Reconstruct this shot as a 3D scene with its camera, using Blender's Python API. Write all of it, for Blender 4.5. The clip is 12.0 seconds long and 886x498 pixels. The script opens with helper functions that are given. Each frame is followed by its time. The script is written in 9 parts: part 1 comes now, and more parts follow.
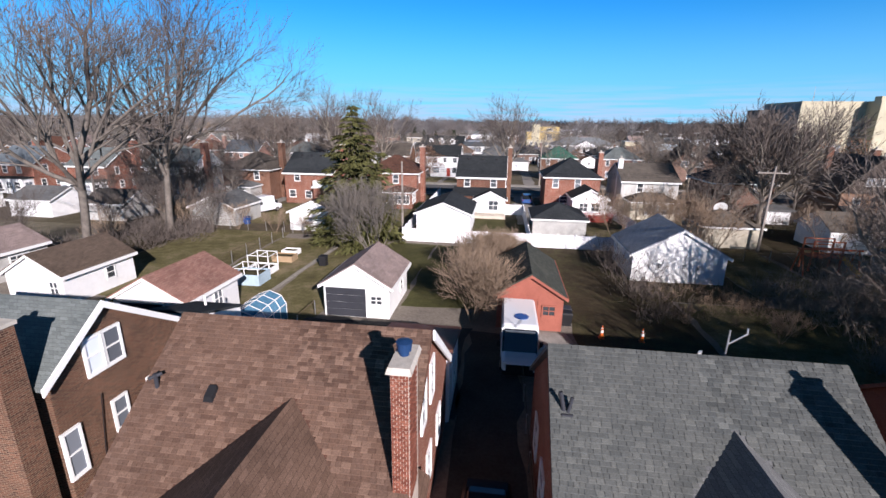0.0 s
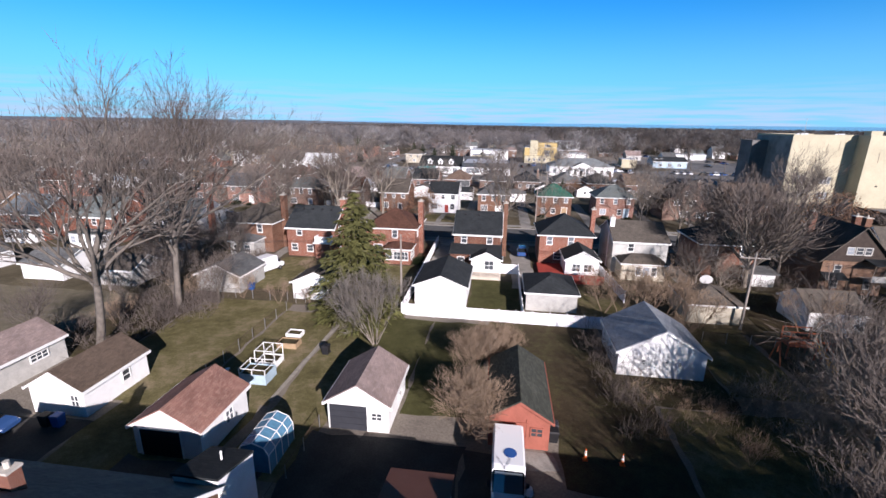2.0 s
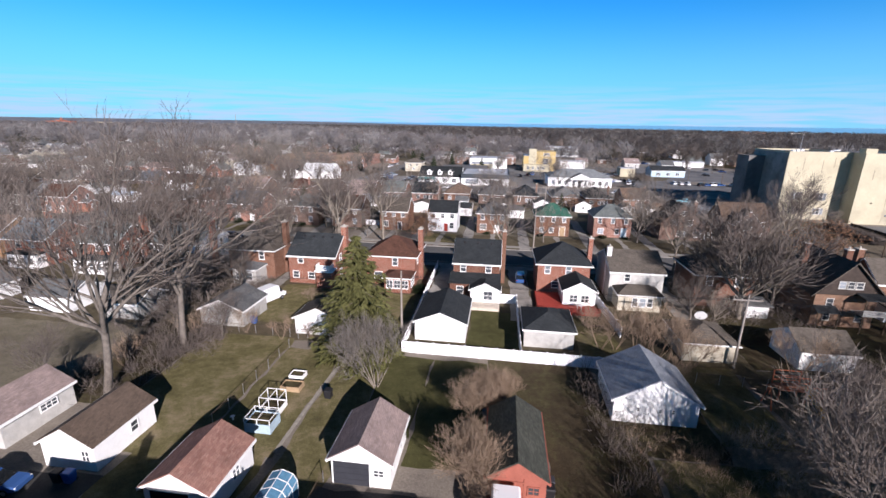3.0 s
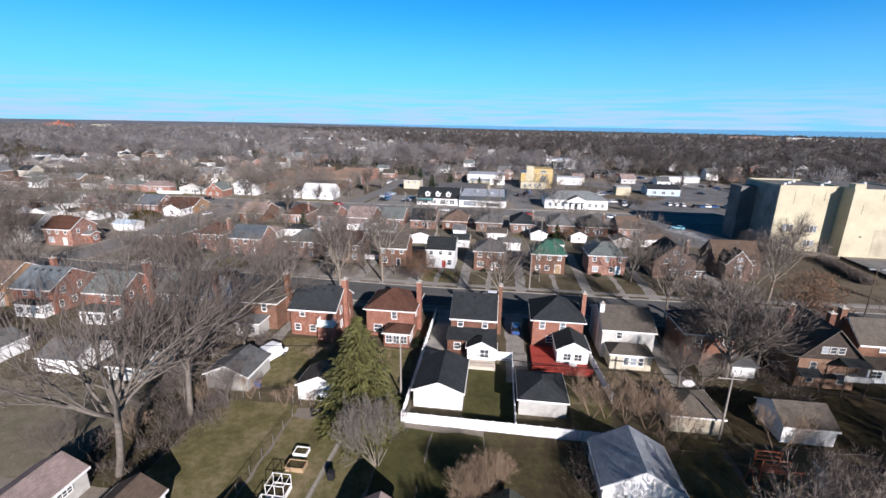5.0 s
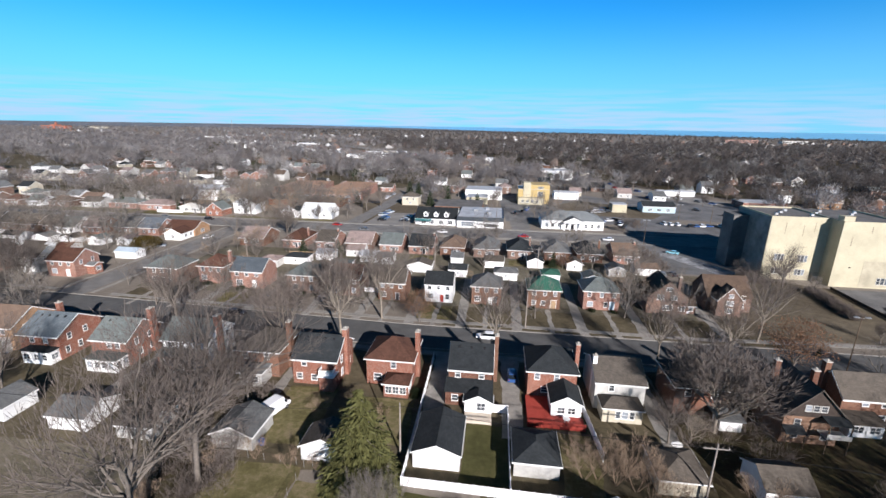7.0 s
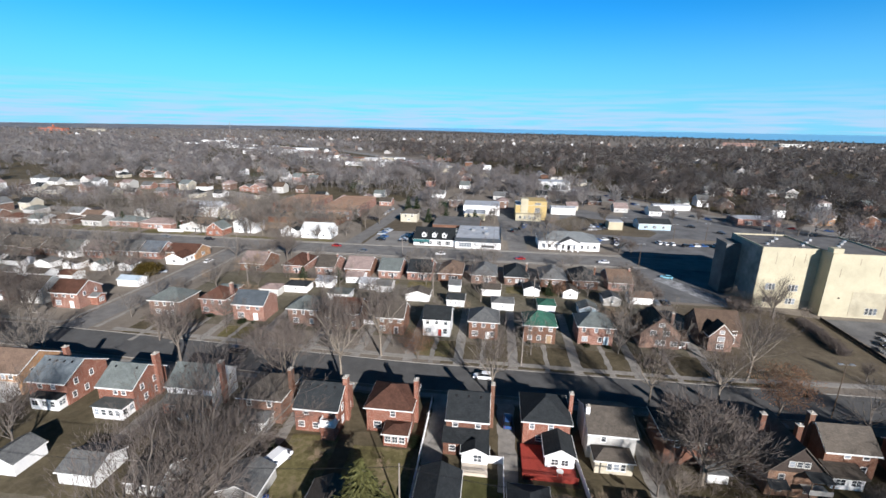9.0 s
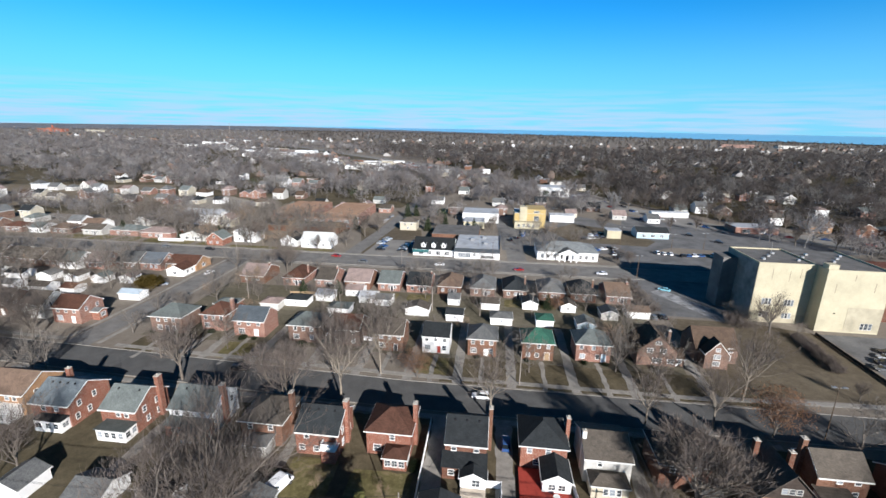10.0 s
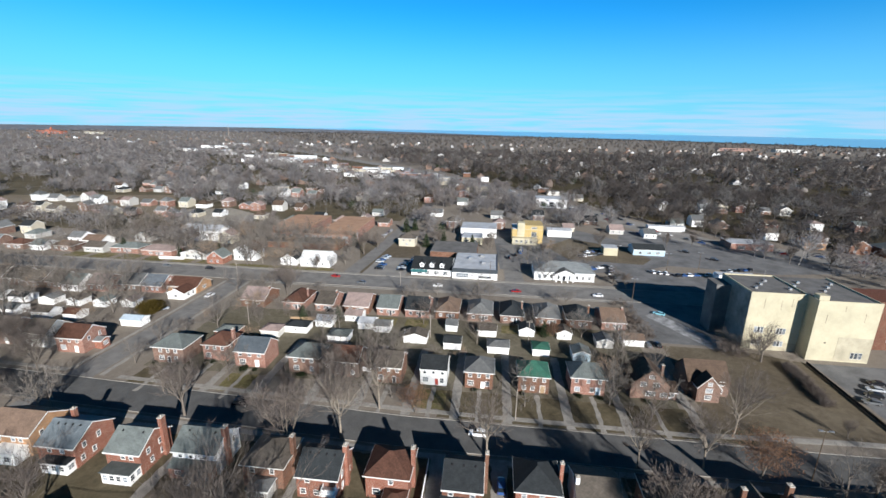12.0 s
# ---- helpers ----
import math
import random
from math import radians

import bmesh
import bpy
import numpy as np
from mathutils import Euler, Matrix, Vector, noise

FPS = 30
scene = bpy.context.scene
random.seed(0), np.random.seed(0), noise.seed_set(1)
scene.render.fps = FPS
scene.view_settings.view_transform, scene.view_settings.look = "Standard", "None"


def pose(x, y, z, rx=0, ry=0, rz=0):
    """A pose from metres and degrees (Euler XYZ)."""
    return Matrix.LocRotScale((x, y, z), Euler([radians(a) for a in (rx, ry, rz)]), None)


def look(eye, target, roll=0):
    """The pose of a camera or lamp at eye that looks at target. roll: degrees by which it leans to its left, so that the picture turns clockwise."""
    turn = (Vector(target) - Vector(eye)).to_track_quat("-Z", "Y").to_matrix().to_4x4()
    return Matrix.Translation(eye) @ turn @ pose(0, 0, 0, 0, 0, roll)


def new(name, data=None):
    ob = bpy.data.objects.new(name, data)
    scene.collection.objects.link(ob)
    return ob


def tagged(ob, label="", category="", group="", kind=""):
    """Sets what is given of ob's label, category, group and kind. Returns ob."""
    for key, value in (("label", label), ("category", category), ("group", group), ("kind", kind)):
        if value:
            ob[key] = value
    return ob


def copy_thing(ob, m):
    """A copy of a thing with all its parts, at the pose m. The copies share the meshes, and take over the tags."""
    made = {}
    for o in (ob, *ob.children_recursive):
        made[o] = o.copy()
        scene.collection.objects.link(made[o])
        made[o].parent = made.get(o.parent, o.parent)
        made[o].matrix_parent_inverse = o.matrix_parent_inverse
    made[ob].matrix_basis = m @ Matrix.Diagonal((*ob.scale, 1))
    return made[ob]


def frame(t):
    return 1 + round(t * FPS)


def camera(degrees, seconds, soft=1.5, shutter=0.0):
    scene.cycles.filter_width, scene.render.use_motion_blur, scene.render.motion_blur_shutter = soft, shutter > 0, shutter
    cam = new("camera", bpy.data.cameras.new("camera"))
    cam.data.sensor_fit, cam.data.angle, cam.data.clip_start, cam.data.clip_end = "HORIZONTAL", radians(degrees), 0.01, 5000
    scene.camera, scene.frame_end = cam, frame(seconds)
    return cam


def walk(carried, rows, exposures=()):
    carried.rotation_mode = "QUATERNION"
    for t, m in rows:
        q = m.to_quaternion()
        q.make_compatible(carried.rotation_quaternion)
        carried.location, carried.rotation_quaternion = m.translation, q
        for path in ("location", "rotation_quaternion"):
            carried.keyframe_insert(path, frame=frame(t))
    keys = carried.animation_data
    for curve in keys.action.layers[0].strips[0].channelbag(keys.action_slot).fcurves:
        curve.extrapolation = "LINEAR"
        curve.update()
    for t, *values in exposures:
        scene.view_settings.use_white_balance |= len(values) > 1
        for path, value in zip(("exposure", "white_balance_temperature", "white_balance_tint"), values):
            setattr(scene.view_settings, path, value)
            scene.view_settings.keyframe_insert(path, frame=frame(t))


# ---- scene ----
cam = camera(90.29, 12.0, soft=1.55)
# seconds, place, yaw, pitch, lean
PATH_ROWS = [
    (0, 0.000, 0.000, 13.252, 7.600, -15.943, -0.703),
    (0.5, -0.018, 0.088, 15.533, 7.586, -15.915, -0.726),
    (1, -0.005, 0.173, 17.816, 7.565, -15.895, -0.748),
    (1.5, 0.054, 0.223, 20.116, 7.530, -15.884, -0.763),
    (2, 0.098, 0.286, 22.445, 7.481, -15.876, -0.772),
    (2.5, 0.044, 0.397, 24.860, 7.431, -15.863, -0.778),
    (3, -0.055, 0.533, 27.302, 7.375, -15.837, -0.793),
    (5, -0.206, 0.950, 36.939, 7.119, -15.679, -0.904),
    (5.5, -0.230, 1.026, 39.308, 7.047, -15.651, -0.915),
    (6, -0.247, 1.085, 41.687, 6.983, -15.630, -0.920),
    (6.5, -0.276, 1.160, 44.068, 6.930, -15.617, -0.918),
    (7, -0.318, 1.247, 46.541, 6.879, -15.605, -0.914),
    (9, -0.341, 1.432, 56.612, 6.661, -15.555, -0.904),
    (9.5, -0.352, 1.520, 59.160, 6.621, -15.541, -0.917),
    (10, -0.341, 1.625, 61.662, 6.587, -15.536, -0.944),
    (10.5, -0.296, 1.757, 64.183, 6.553, -15.518, -0.971),
    (11, -0.247, 1.851, 66.663, 6.517, -15.504, -0.997),
    (11.5, -0.207, 1.934, 69.126, 6.478, -15.482, -1.014),
    (12, -0.210, 1.988, 71.551, 6.437, -15.457, -1.024),
]
walk(cam, [(t, pose(x, y, z, 90 + pitch, 0, yaw) @ pose(0, 0, 0, 0, 0, -lean)) for t, x, y, z, yaw, pitch, lean in PATH_ROWS],
     exposures=[(0, 0.5, 6500, 20), (2, 0.52, 6500, 21), (4, 0.54, 6500, 18), (6, 0.54, 6500, 15), (9, 0.55, 6500, 11), (12, 0.56, 6500, 8)])
# ---- light ----
SUN = Vector((0.455, -0.808, 0.375)).normalized()
world = bpy.data.worlds.new("sky")
scene.world = world
world.use_nodes = True
wn = world.node_tree.nodes
sky = wn.new("ShaderNodeTexSky")
sky.sky_type = "NISHITA"
sky.sun_disc = False
sky.sun_elevation = radians(22)
sky.sun_rotation = radians(150.6)
sky.air_density, sky.dust_density, sky.ozone_density = 0.9, 0.0, 6.0
wn["Background"].inputs["Strength"].default_value = 0.06
wl0 = world.node_tree.links
tint = wn.new("ShaderNodeMix")
tint.data_type, tint.blend_type = "RGBA", "MULTIPLY"
tint.inputs[0].default_value = 1.0
tint.inputs[7].default_value = (0.2, 1.5, 1.98, 1)
wl0.new(sky.outputs[0], tint.inputs[6])
# pale band low over the land, with a few thin cloud streaks
way = wn.new("ShaderNodeTexCoord")
axes = wn.new("ShaderNodeSeparateXYZ")
wl0.new(way.outputs["Generated"], axes.inputs[0])
low = wn.new("ShaderNodeMapRange")
low.interpolation_type = "SMOOTHSTEP"
low.inputs[1].default_value, low.inputs[2].default_value, low.inputs[3].default_value, low.inputs[4].default_value = -0.03, 0.24, 0.85, 0.0
wl0.new(axes.outputs[2], low.inputs[0])
# a clear winter sky deepens towards the zenith
deep = wn.new("ShaderNodeMapRange")
deep.interpolation_type = "SMOOTHSTEP"
deep.inputs[1].default_value, deep.inputs[2].default_value, deep.inputs[3].default_value, deep.inputs[4].default_value = 0.2, 0.62, 1.0, 0.12
wl0.new(axes.outputs[2], deep.inputs[0])
zenith = wn.new("ShaderNodeMix")
zenith.data_type, zenith.blend_type = "RGBA", "MULTIPLY"
zenith.inputs[0].default_value = 1.0
wl0.new(tint.outputs[2], zenith.inputs[6])
wl0.new(deep.outputs[0], zenith.inputs[7])
pale = wn.new("ShaderNodeMix")
pale.data_type = "RGBA"
pale.inputs[7].default_value = (3.2, 7.9, 11.6, 1)
wl0.new(low.outputs[0], pale.inputs[0])
wl0.new(zenith.outputs[2], pale.inputs[6])
stretch = wn.new("ShaderNodeMapping")
stretch.inputs["Scale"].default_value = (5, 5, 95)
wl0.new(way.outputs["Generated"], stretch.inputs[0])
wisp = wn.new("ShaderNodeTexNoise")
wisp.inputs["Scale"].default_value, wisp.inputs["Detail"].default_value = 1.6, 5
wl0.new(stretch.outputs[0], wisp.inputs["Vector"])
cut = wn.new("ShaderNodeMapRange")
cut.inputs[1].default_value, cut.inputs[2].default_value, cut.inputs[4].default_value = 0.36, 0.58, 0.75
wl0.new(wisp.outputs["Fac"], cut.inputs[0])
height = wn.new("ShaderNodeMapRange")
height.inputs[1].default_value, height.inputs[2].default_value, height.inputs[3].default_value, height.inputs[4].default_value = 0.016, 0.085, 1.0, 0.0
wl0.new(axes.outputs[2], height.inputs[0])
both = wn.new("ShaderNodeMath")
both.operation = "MULTIPLY"
wl0.new(cut.outputs[0], both.inputs[0])
wl0.new(height.outputs[0], both.inputs[1])
cloud = wn.new("ShaderNodeMix")
cloud.data_type = "RGBA"
cloud.inputs[7].default_value = (5.9, 8.0, 11.0, 1)
wl0.new(both.outputs[0], cloud.inputs[0])
wl0.new(pale.outputs[2], cloud.inputs[6])
wl0.new(cloud.outputs[2], wn["Background"].inputs["Color"])
sun_data = bpy.data.lights.new("sun", "SUN")
sun_data.energy, sun_data.angle, sun_data.color = 5.9, radians(0.5), (1.0, 0.966, 0.94)
sun = new("sun", sun_data)
sun.matrix_world = look(SUN * 200, (0, 0, 0))


# ---- materials ----
def material(name, rough=0.8, metal=0.0):
    m = bpy.data.materials.new(name)
    m.use_nodes = True
    n = m.node_tree.nodes
    b = n["Principled BSDF"]
    b.inputs["Roughness"].default_value = rough
    b.inputs["Metallic"].default_value = metal
    b.inputs["Specular IOR Level"].default_value = 0.15
    return m, n, m.node_tree.links, b


def ramp(n, l, value, stops):
    r = n.new("ShaderNodeValToRGB")
    el = r.color_ramp.elements
    while len(el) < len(stops):
        el.new(0.5)
    for e, (p, c) in zip(el, stops):
        e.position, e.color = p, (*c, 1)
    l.new(value, r.inputs[0])
    return r.outputs[0]


def noise_of(n, l, vec, scale, detail=4, rough=0.6):
    t = n.new("ShaderNodeTexNoise")
    t.inputs["Scale"].default_value, t.inputs["Detail"].default_value, t.inputs["Roughness"].default_value = scale, detail, rough
    l.new(vec, t.inputs["Vector"])
    return t.outputs["Fac"]


def mixed(n, l, a, b, fac, mode="MIX"):
    m = n.new("ShaderNodeMix")
    m.data_type, m.blend_type = "RGBA", mode
    for sock, v in ((m.inputs[6], a), (m.inputs[7], b), (m.inputs[0], fac)):
        if hasattr(v, "is_linked"):
            l.new(v, sock)
        elif isinstance(v, tuple):
            sock.default_value = (*v, 1)
        else:
            sock.default_value = v
    return m.outputs[2]


def bumped(n, l, b, height, strength=0.4, distance=0.02):
    k = n.new("ShaderNodeBump")
    k.inputs["Strength"].default_value, k.inputs["Distance"].default_value = strength, distance
    l.new(height, k.inputs["Height"])
    l.new(k.outputs[0], b.inputs["Normal"])


def coords(n, l):
    g = n.new("ShaderNodeNewGeometry")
    return g.outputs["Position"], g


def wall_vector(n, l, pos, zs=1.0):
    """Along the wall and up it, for walls that face either way."""
    s = n.new("ShaderNodeSeparateXYZ")
    l.new(pos, s.inputs[0])
    a = n.new("ShaderNodeMath")
    a.operation = "ADD"
    l.new(s.outputs[0], a.inputs[0])
    l.new(s.outputs[1], a.inputs[1])
    z = n.new("ShaderNodeMath")
    z.operation = "MULTIPLY"
    z.inputs[1].default_value = zs
    l.new(s.outputs[2], z.inputs[0])
    c = n.new("ShaderNodeCombineXYZ")
    l.new(a.outputs[0], c.inputs[0])
    l.new(z.outputs[0], c.inputs[1])
    return c.outputs[0]


def varied(n, l, colour, amount=0.25):
    """Sets things of one material apart in brightness."""
    i = n.new("ShaderNodeObjectInfo")
    r = n.new("ShaderNodeMapRange")
    r.inputs[3].default_value, r.inputs[4].default_value = 1 - amount, 1 + amount
    l.new(i.outputs["Random"], r.inputs[0])
    h = n.new("ShaderNodeHueSaturation")
    l.new(r.outputs[0], h.inputs["Value"])
    l.new(colour, h.inputs["Color"])
    return h.outputs[0]


def brick_mat(name, c1, c2, mortar, vary=0.0, w=0.21, h=0.068, joint=0.006):
    m, n, l, b = material(name, 0.85)
    pos, _ = coords(n, l)
    v = wall_vector(n, l, pos)
    t = n.new("ShaderNodeTexBrick")
    for k, val in (("Scale", 1.0), ("Brick Width", w), ("Row Height", h), ("Mortar Size", joint), ("Bias", 0.0)):
        t.inputs[k].default_value = val
    t.inputs["Color1"].default_value, t.inputs["Color2"].default_value, t.inputs["Mortar"].default_value = (*c1, 1), (*c2, 1), (*mortar, 1)
    l.new(v, t.inputs["Vector"])
    stain = ramp(n, l, noise_of(n, l, pos, 0.7, 5), [(0.3, (0.72, 0.7, 0.68)), (0.7, (1.1, 1.08, 1.05))])
    col = mixed(n, l, t.outputs["Color"], stain, 1.0, "MULTIPLY")
    col = mixed(n, l, col, ramp(n, l, noise_of(n, l, pos, 14, 3), [(0.3, (0.8, 0.8, 0.8)), (0.7, (1.15, 1.15, 1.15))]), 1.0, "MULTIPLY")
    if vary:
        col = varied(n, l, col, vary)
    l.new(col, b.inputs["Base Color"])
    bumped(n, l, b, t.outputs["Fac"], -0.5, 0.01)
    return m


def shingle_mat(name, c1, c2, vary=0.0, row=0.14, wide=0.33):
    m, n, l, b = material(name, 0.9)
    pos, _ = coords(n, l)
    v = wall_vector(n, l, pos, 1.75)
    t = n.new("ShaderNodeTexBrick")
    for k, val in (("Scale", 1.0), ("Brick Width", wide), ("Row Height", row), ("Mortar Size", 0.008), ("Bias", 0.1)):
        t.inputs[k].default_value = val
    dark = tuple(x * 0.55 for x in c1)
    t.inputs["Color1"].default_value, t.inputs["Color2"].default_value, t.inputs["Mortar"].default_value = (*c1, 1), (*c2, 1), (*dark, 1)
    l.new(v, t.inputs["Vector"])
    stain = ramp(n, l, noise_of(n, l, pos, 0.5, 6, 0.7), [(0.28, (0.7, 0.7, 0.7)), (0.72, (1.2, 1.18, 1.15))])
    col = mixed(n, l, t.outputs["Color"], stain, 1.0, "MULTIPLY")
    col = mixed(n, l, col, ramp(n, l, noise_of(n, l, pos, 30, 2), [(0.3, (0.75, 0.75, 0.75)), (0.7, (1.2, 1.2, 1.2))]), 1.0, "MULTIPLY")
    if vary:
        col = varied(n, l, col, vary)
    l.new(col, b.inputs["Base Color"])
    bumped(n, l, b, t.outputs["Fac"], -0.5, 0.015)
    return m


def plain_mat(name, c, rough=0.6, metal=0.0, dirt=0.25, scale=1.2, fine=0.1, vary=0.0, lines=0.0):
    m, n, l, b = material(name, rough, metal)
    pos, _ = coords(n, l)
    lo = tuple(x * (1 - dirt) for x in c)
    col = ramp(n, l, noise_of(n, l, pos, scale, 6, 0.65), [(0.3, lo), (0.62, c)])
    col = mixed(n, l, col, ramp(n, l, noise_of(n, l, pos, scale * 18, 3), [(0.3, (1 - fine,) * 3), (0.7, (1 + fine,) * 3)]), 1.0, "MULTIPLY")
    if vary:
        col = varied(n, l, col, vary)
    l.new(col, b.inputs["Base Color"])
    if lines:
        w = n.new("ShaderNodeTexWave")
        w.bands_direction, w.wave_profile = "Z", "SAW"
        w.inputs["Scale"].default_value = lines
        l.new(pos, w.inputs["Vector"])
        bumped(n, l, b, w.outputs["Fac"], 0.35, 0.02)
    else:
        bumped(n, l, b, noise_of(n, l, pos, scale * 12, 4), 0.25, 0.01)
    return m


def ground_mat(name, stops, big=0.05, small=0.9, fine=9.0, bump=0.06, tint=None):
    m, n, l, b = material(name, 0.95)
    b.inputs["Specular IOR Level"].default_value = 0.1
    pos, _ = coords(n, l)
    a = noise_of(n, l, pos, big, 5, 0.6)
    c = noise_of(n, l, pos, small, 6, 0.7)
    s = n.new("ShaderNodeMath")
    s.operation = "MULTIPLY_ADD"
    s.inputs[1].default_value = 0.5
    l.new(a, s.inputs[0])
    h = n.new("ShaderNodeMath")
    h.operation = "MULTIPLY"
    h.inputs[1].default_value = 0.5
    l.new(c, h.inputs[0])
    l.new(h.outputs[0], s.inputs[2])
    col = ramp(n, l, s.outputs[0], stops)
    col = mixed(n, l, col, ramp(n, l, noise_of(n, l, pos, fine, 4, 0.75), [(0.28, (0.66, 0.66, 0.66)), (0.72, (1.3, 1.28, 1.24))]), 1.0, "MULTIPLY")
    l.new(col, b.inputs["Base Color"])
    bumped(n, l, b, noise_of(n, l, pos, fine * 0.7, 5, 0.7), 0.5, bump * 0.7)
    return m


BRICK = brick_mat("red_brick", (0.26, 0.1, 0.067), (0.2, 0.07, 0.048), (0.36, 0.27, 0.22), 0.14)
BRICK_BROWN = brick_mat("brown_brick", (0.2, 0.1, 0.066), (0.13, 0.062, 0.042), (0.24, 0.17, 0.13), 0.1)
BRICK_MIXED = brick_mat("variegated_brown_brick", (0.16, 0.07, 0.043), (0.062, 0.03, 0.021), (0.2, 0.145, 0.105), 0.0, joint=0.011)
BRICK_DARK = brick_mat("dark_brick", (0.17, 0.07, 0.045), (0.11, 0.045, 0.03), (0.2, 0.15, 0.12), 0.1)
BRICK_TAN = brick_mat("tan_brick", (0.42, 0.25, 0.13), (0.35, 0.19, 0.1), (0.4, 0.32, 0.25), 0.08)
BRICK_ROSE = brick_mat("rose_brick", (0.28, 0.14, 0.11), (0.22, 0.105, 0.082), (0.42, 0.33, 0.28), 0.1)
BRICK_UMBER = brick_mat("umber_brick", (0.2, 0.125, 0.1), (0.15, 0.09, 0.072), (0.28, 0.22, 0.18), 0.08)
ROOF_BARK = shingle_mat("bark_brown_shingles", (0.115, 0.08, 0.06), (0.08, 0.057, 0.043), 0.1)
ROOF_DARK = shingle_mat("charcoal_shingles", (0.034, 0.039, 0.043), (0.024, 0.028, 0.031), 0.2)
ROOF_GREY = shingle_mat("grey_shingles", (0.17, 0.175, 0.175), (0.115, 0.12, 0.125), 0.2)
ROOF_TEAL = shingle_mat("grey_green_shingles", (0.165, 0.187, 0.185), (0.12, 0.138, 0.136), 0.12)
ROOF_BROWN = shingle_mat("brown_shingles", (0.12, 0.06, 0.043), (0.08, 0.04, 0.029), 0.15)
ROOF_TAN = shingle_mat("tan_shingles", (0.205, 0.145, 0.11), (0.15, 0.105, 0.08), 0.15)
ROOF_PINK = shingle_mat("faded_rose_shingles", (0.32, 0.25, 0.235), (0.245, 0.19, 0.175), 0.12)
ROOF_GREEN = shingle_mat("green_shingles", (0.045, 0.14, 0.1), (0.03, 0.1, 0.075), 0.0)
ROOF_UMBER = shingle_mat("umber_shingles", (0.115, 0.1, 0.085), (0.08, 0.07, 0.06), 0.2)
WHITE = plain_mat("white_siding", (0.8, 0.8, 0.79), 0.55, dirt=0.1, fine=0.05, vary=0.06, lines=5.0)
TRIM = plain_mat("white_paint", (0.8, 0.8, 0.78), 0.5, dirt=0.08, fine=0.04)
CREAM = plain_mat("cream_siding", (0.5, 0.455, 0.36), 0.6, dirt=0.2, fine=0.08, lines=5.0)
GREYSIDE = plain_mat("grey_siding", (0.5, 0.49, 0.46), 0.6, dirt=0.25, fine=0.12, vary=0.15, lines=5.0)
BLUESIDE = plain_mat("pale_blue_siding", (0.4, 0.52, 0.6), 0.6, dirt=0.2, fine=0.1, lines=5.0)
YELLOW = plain_mat("pale_yellow_render", (0.47, 0.425, 0.305), 0.8, dirt=0.22, scale=0.16, fine=0.05)
OCHRE = plain_mat("yellow_panel", (0.43, 0.32, 0.14), 0.6, dirt=0.12)
ORANGE = plain_mat("salmon_painted_boards", (0.31, 0.105, 0.075), 0.7, dirt=0.25, fine=0.12)
CONCRETE = plain_mat("concrete", (0.3, 0.283, 0.258), 0.9, dirt=0.35, scale=0.5, fine=0.18)
ASPHALT = plain_mat("asphalt", (0.206, 0.2, 0.192), 0.92, dirt=0.35, scale=0.22, fine=0.2)
# Worn asphalt, its tone lowered for the deep shade between the houses.
DRIVE = plain_mat("worn_shade_dark_drive", (0.06, 0.06, 0.06), 0.92, dirt=0.4, scale=0.4, fine=0.2)
AVENUE = plain_mat("pale_avenue_concrete", (0.25, 0.24, 0.225), 0.92, dirt=0.3, scale=0.1, fine=0.12)
STREET = plain_mat("dark_street_asphalt", (0.112, 0.112, 0.111), 0.92, dirt=0.3, scale=0.22, fine=0.2)
LOT = plain_mat("weathered_lot_asphalt", (0.172, 0.172, 0.173), 0.92, dirt=0.45, scale=0.12, fine=0.15)
FLATROOF = plain_mat("pale_roof_membrane", (0.45, 0.47, 0.5), 0.6, dirt=0.35, scale=0.25, fine=0.1)
GRAVELROOF = plain_mat("dark_roof_membrane", (0.16, 0.155, 0.15), 0.9, dirt=0.4, scale=0.2, fine=0.15)
DARKWOOD = plain_mat("weathered_wood", (0.14, 0.1, 0.07), 0.85, dirt=0.4, scale=3, fine=0.2)
WOOD = plain_mat("new_wood", (0.36, 0.255, 0.155), 0.7, dirt=0.25, scale=2, fine=0.15)
REDWOOD = plain_mat("red_stained_wood", (0.36, 0.06, 0.045), 0.6, dirt=0.25, scale=2, fine=0.15)
VINYL = plain_mat("white_vinyl", (0.8, 0.8, 0.82), 0.4, dirt=0.08, fine=0.03)
BLACK = plain_mat("black_paint", (0.02, 0.02, 0.022), 0.5, dirt=0.2)
METAL = plain_mat("galvanised_metal", (0.5, 0.5, 0.5), 0.4, 0.8, dirt=0.3)
POLE = plain_mat("pole_timber", (0.29, 0.255, 0.225), 0.9, dirt=0.35, scale=2, fine=0.2)
DARKDOOR = plain_mat("dark_garage_door", (0.04, 0.042, 0.05), 0.5, dirt=0.2)
CAP = plain_mat("chimney_cap_concrete", (0.52, 0.48, 0.42), 0.9, dirt=0.3, scale=3, fine=0.15)
CONE = plain_mat("orange_plastic", (0.8, 0.16, 0.03), 0.5, dirt=0.15)
BLUE = plain_mat("blue_plastic", (0.03, 0.1, 0.32), 0.4, dirt=0.2)
BRONZE = plain_mat("brown_metal_roof", (0.13, 0.06, 0.045), 0.6, dirt=0.2, scale=0.6, fine=0.08)


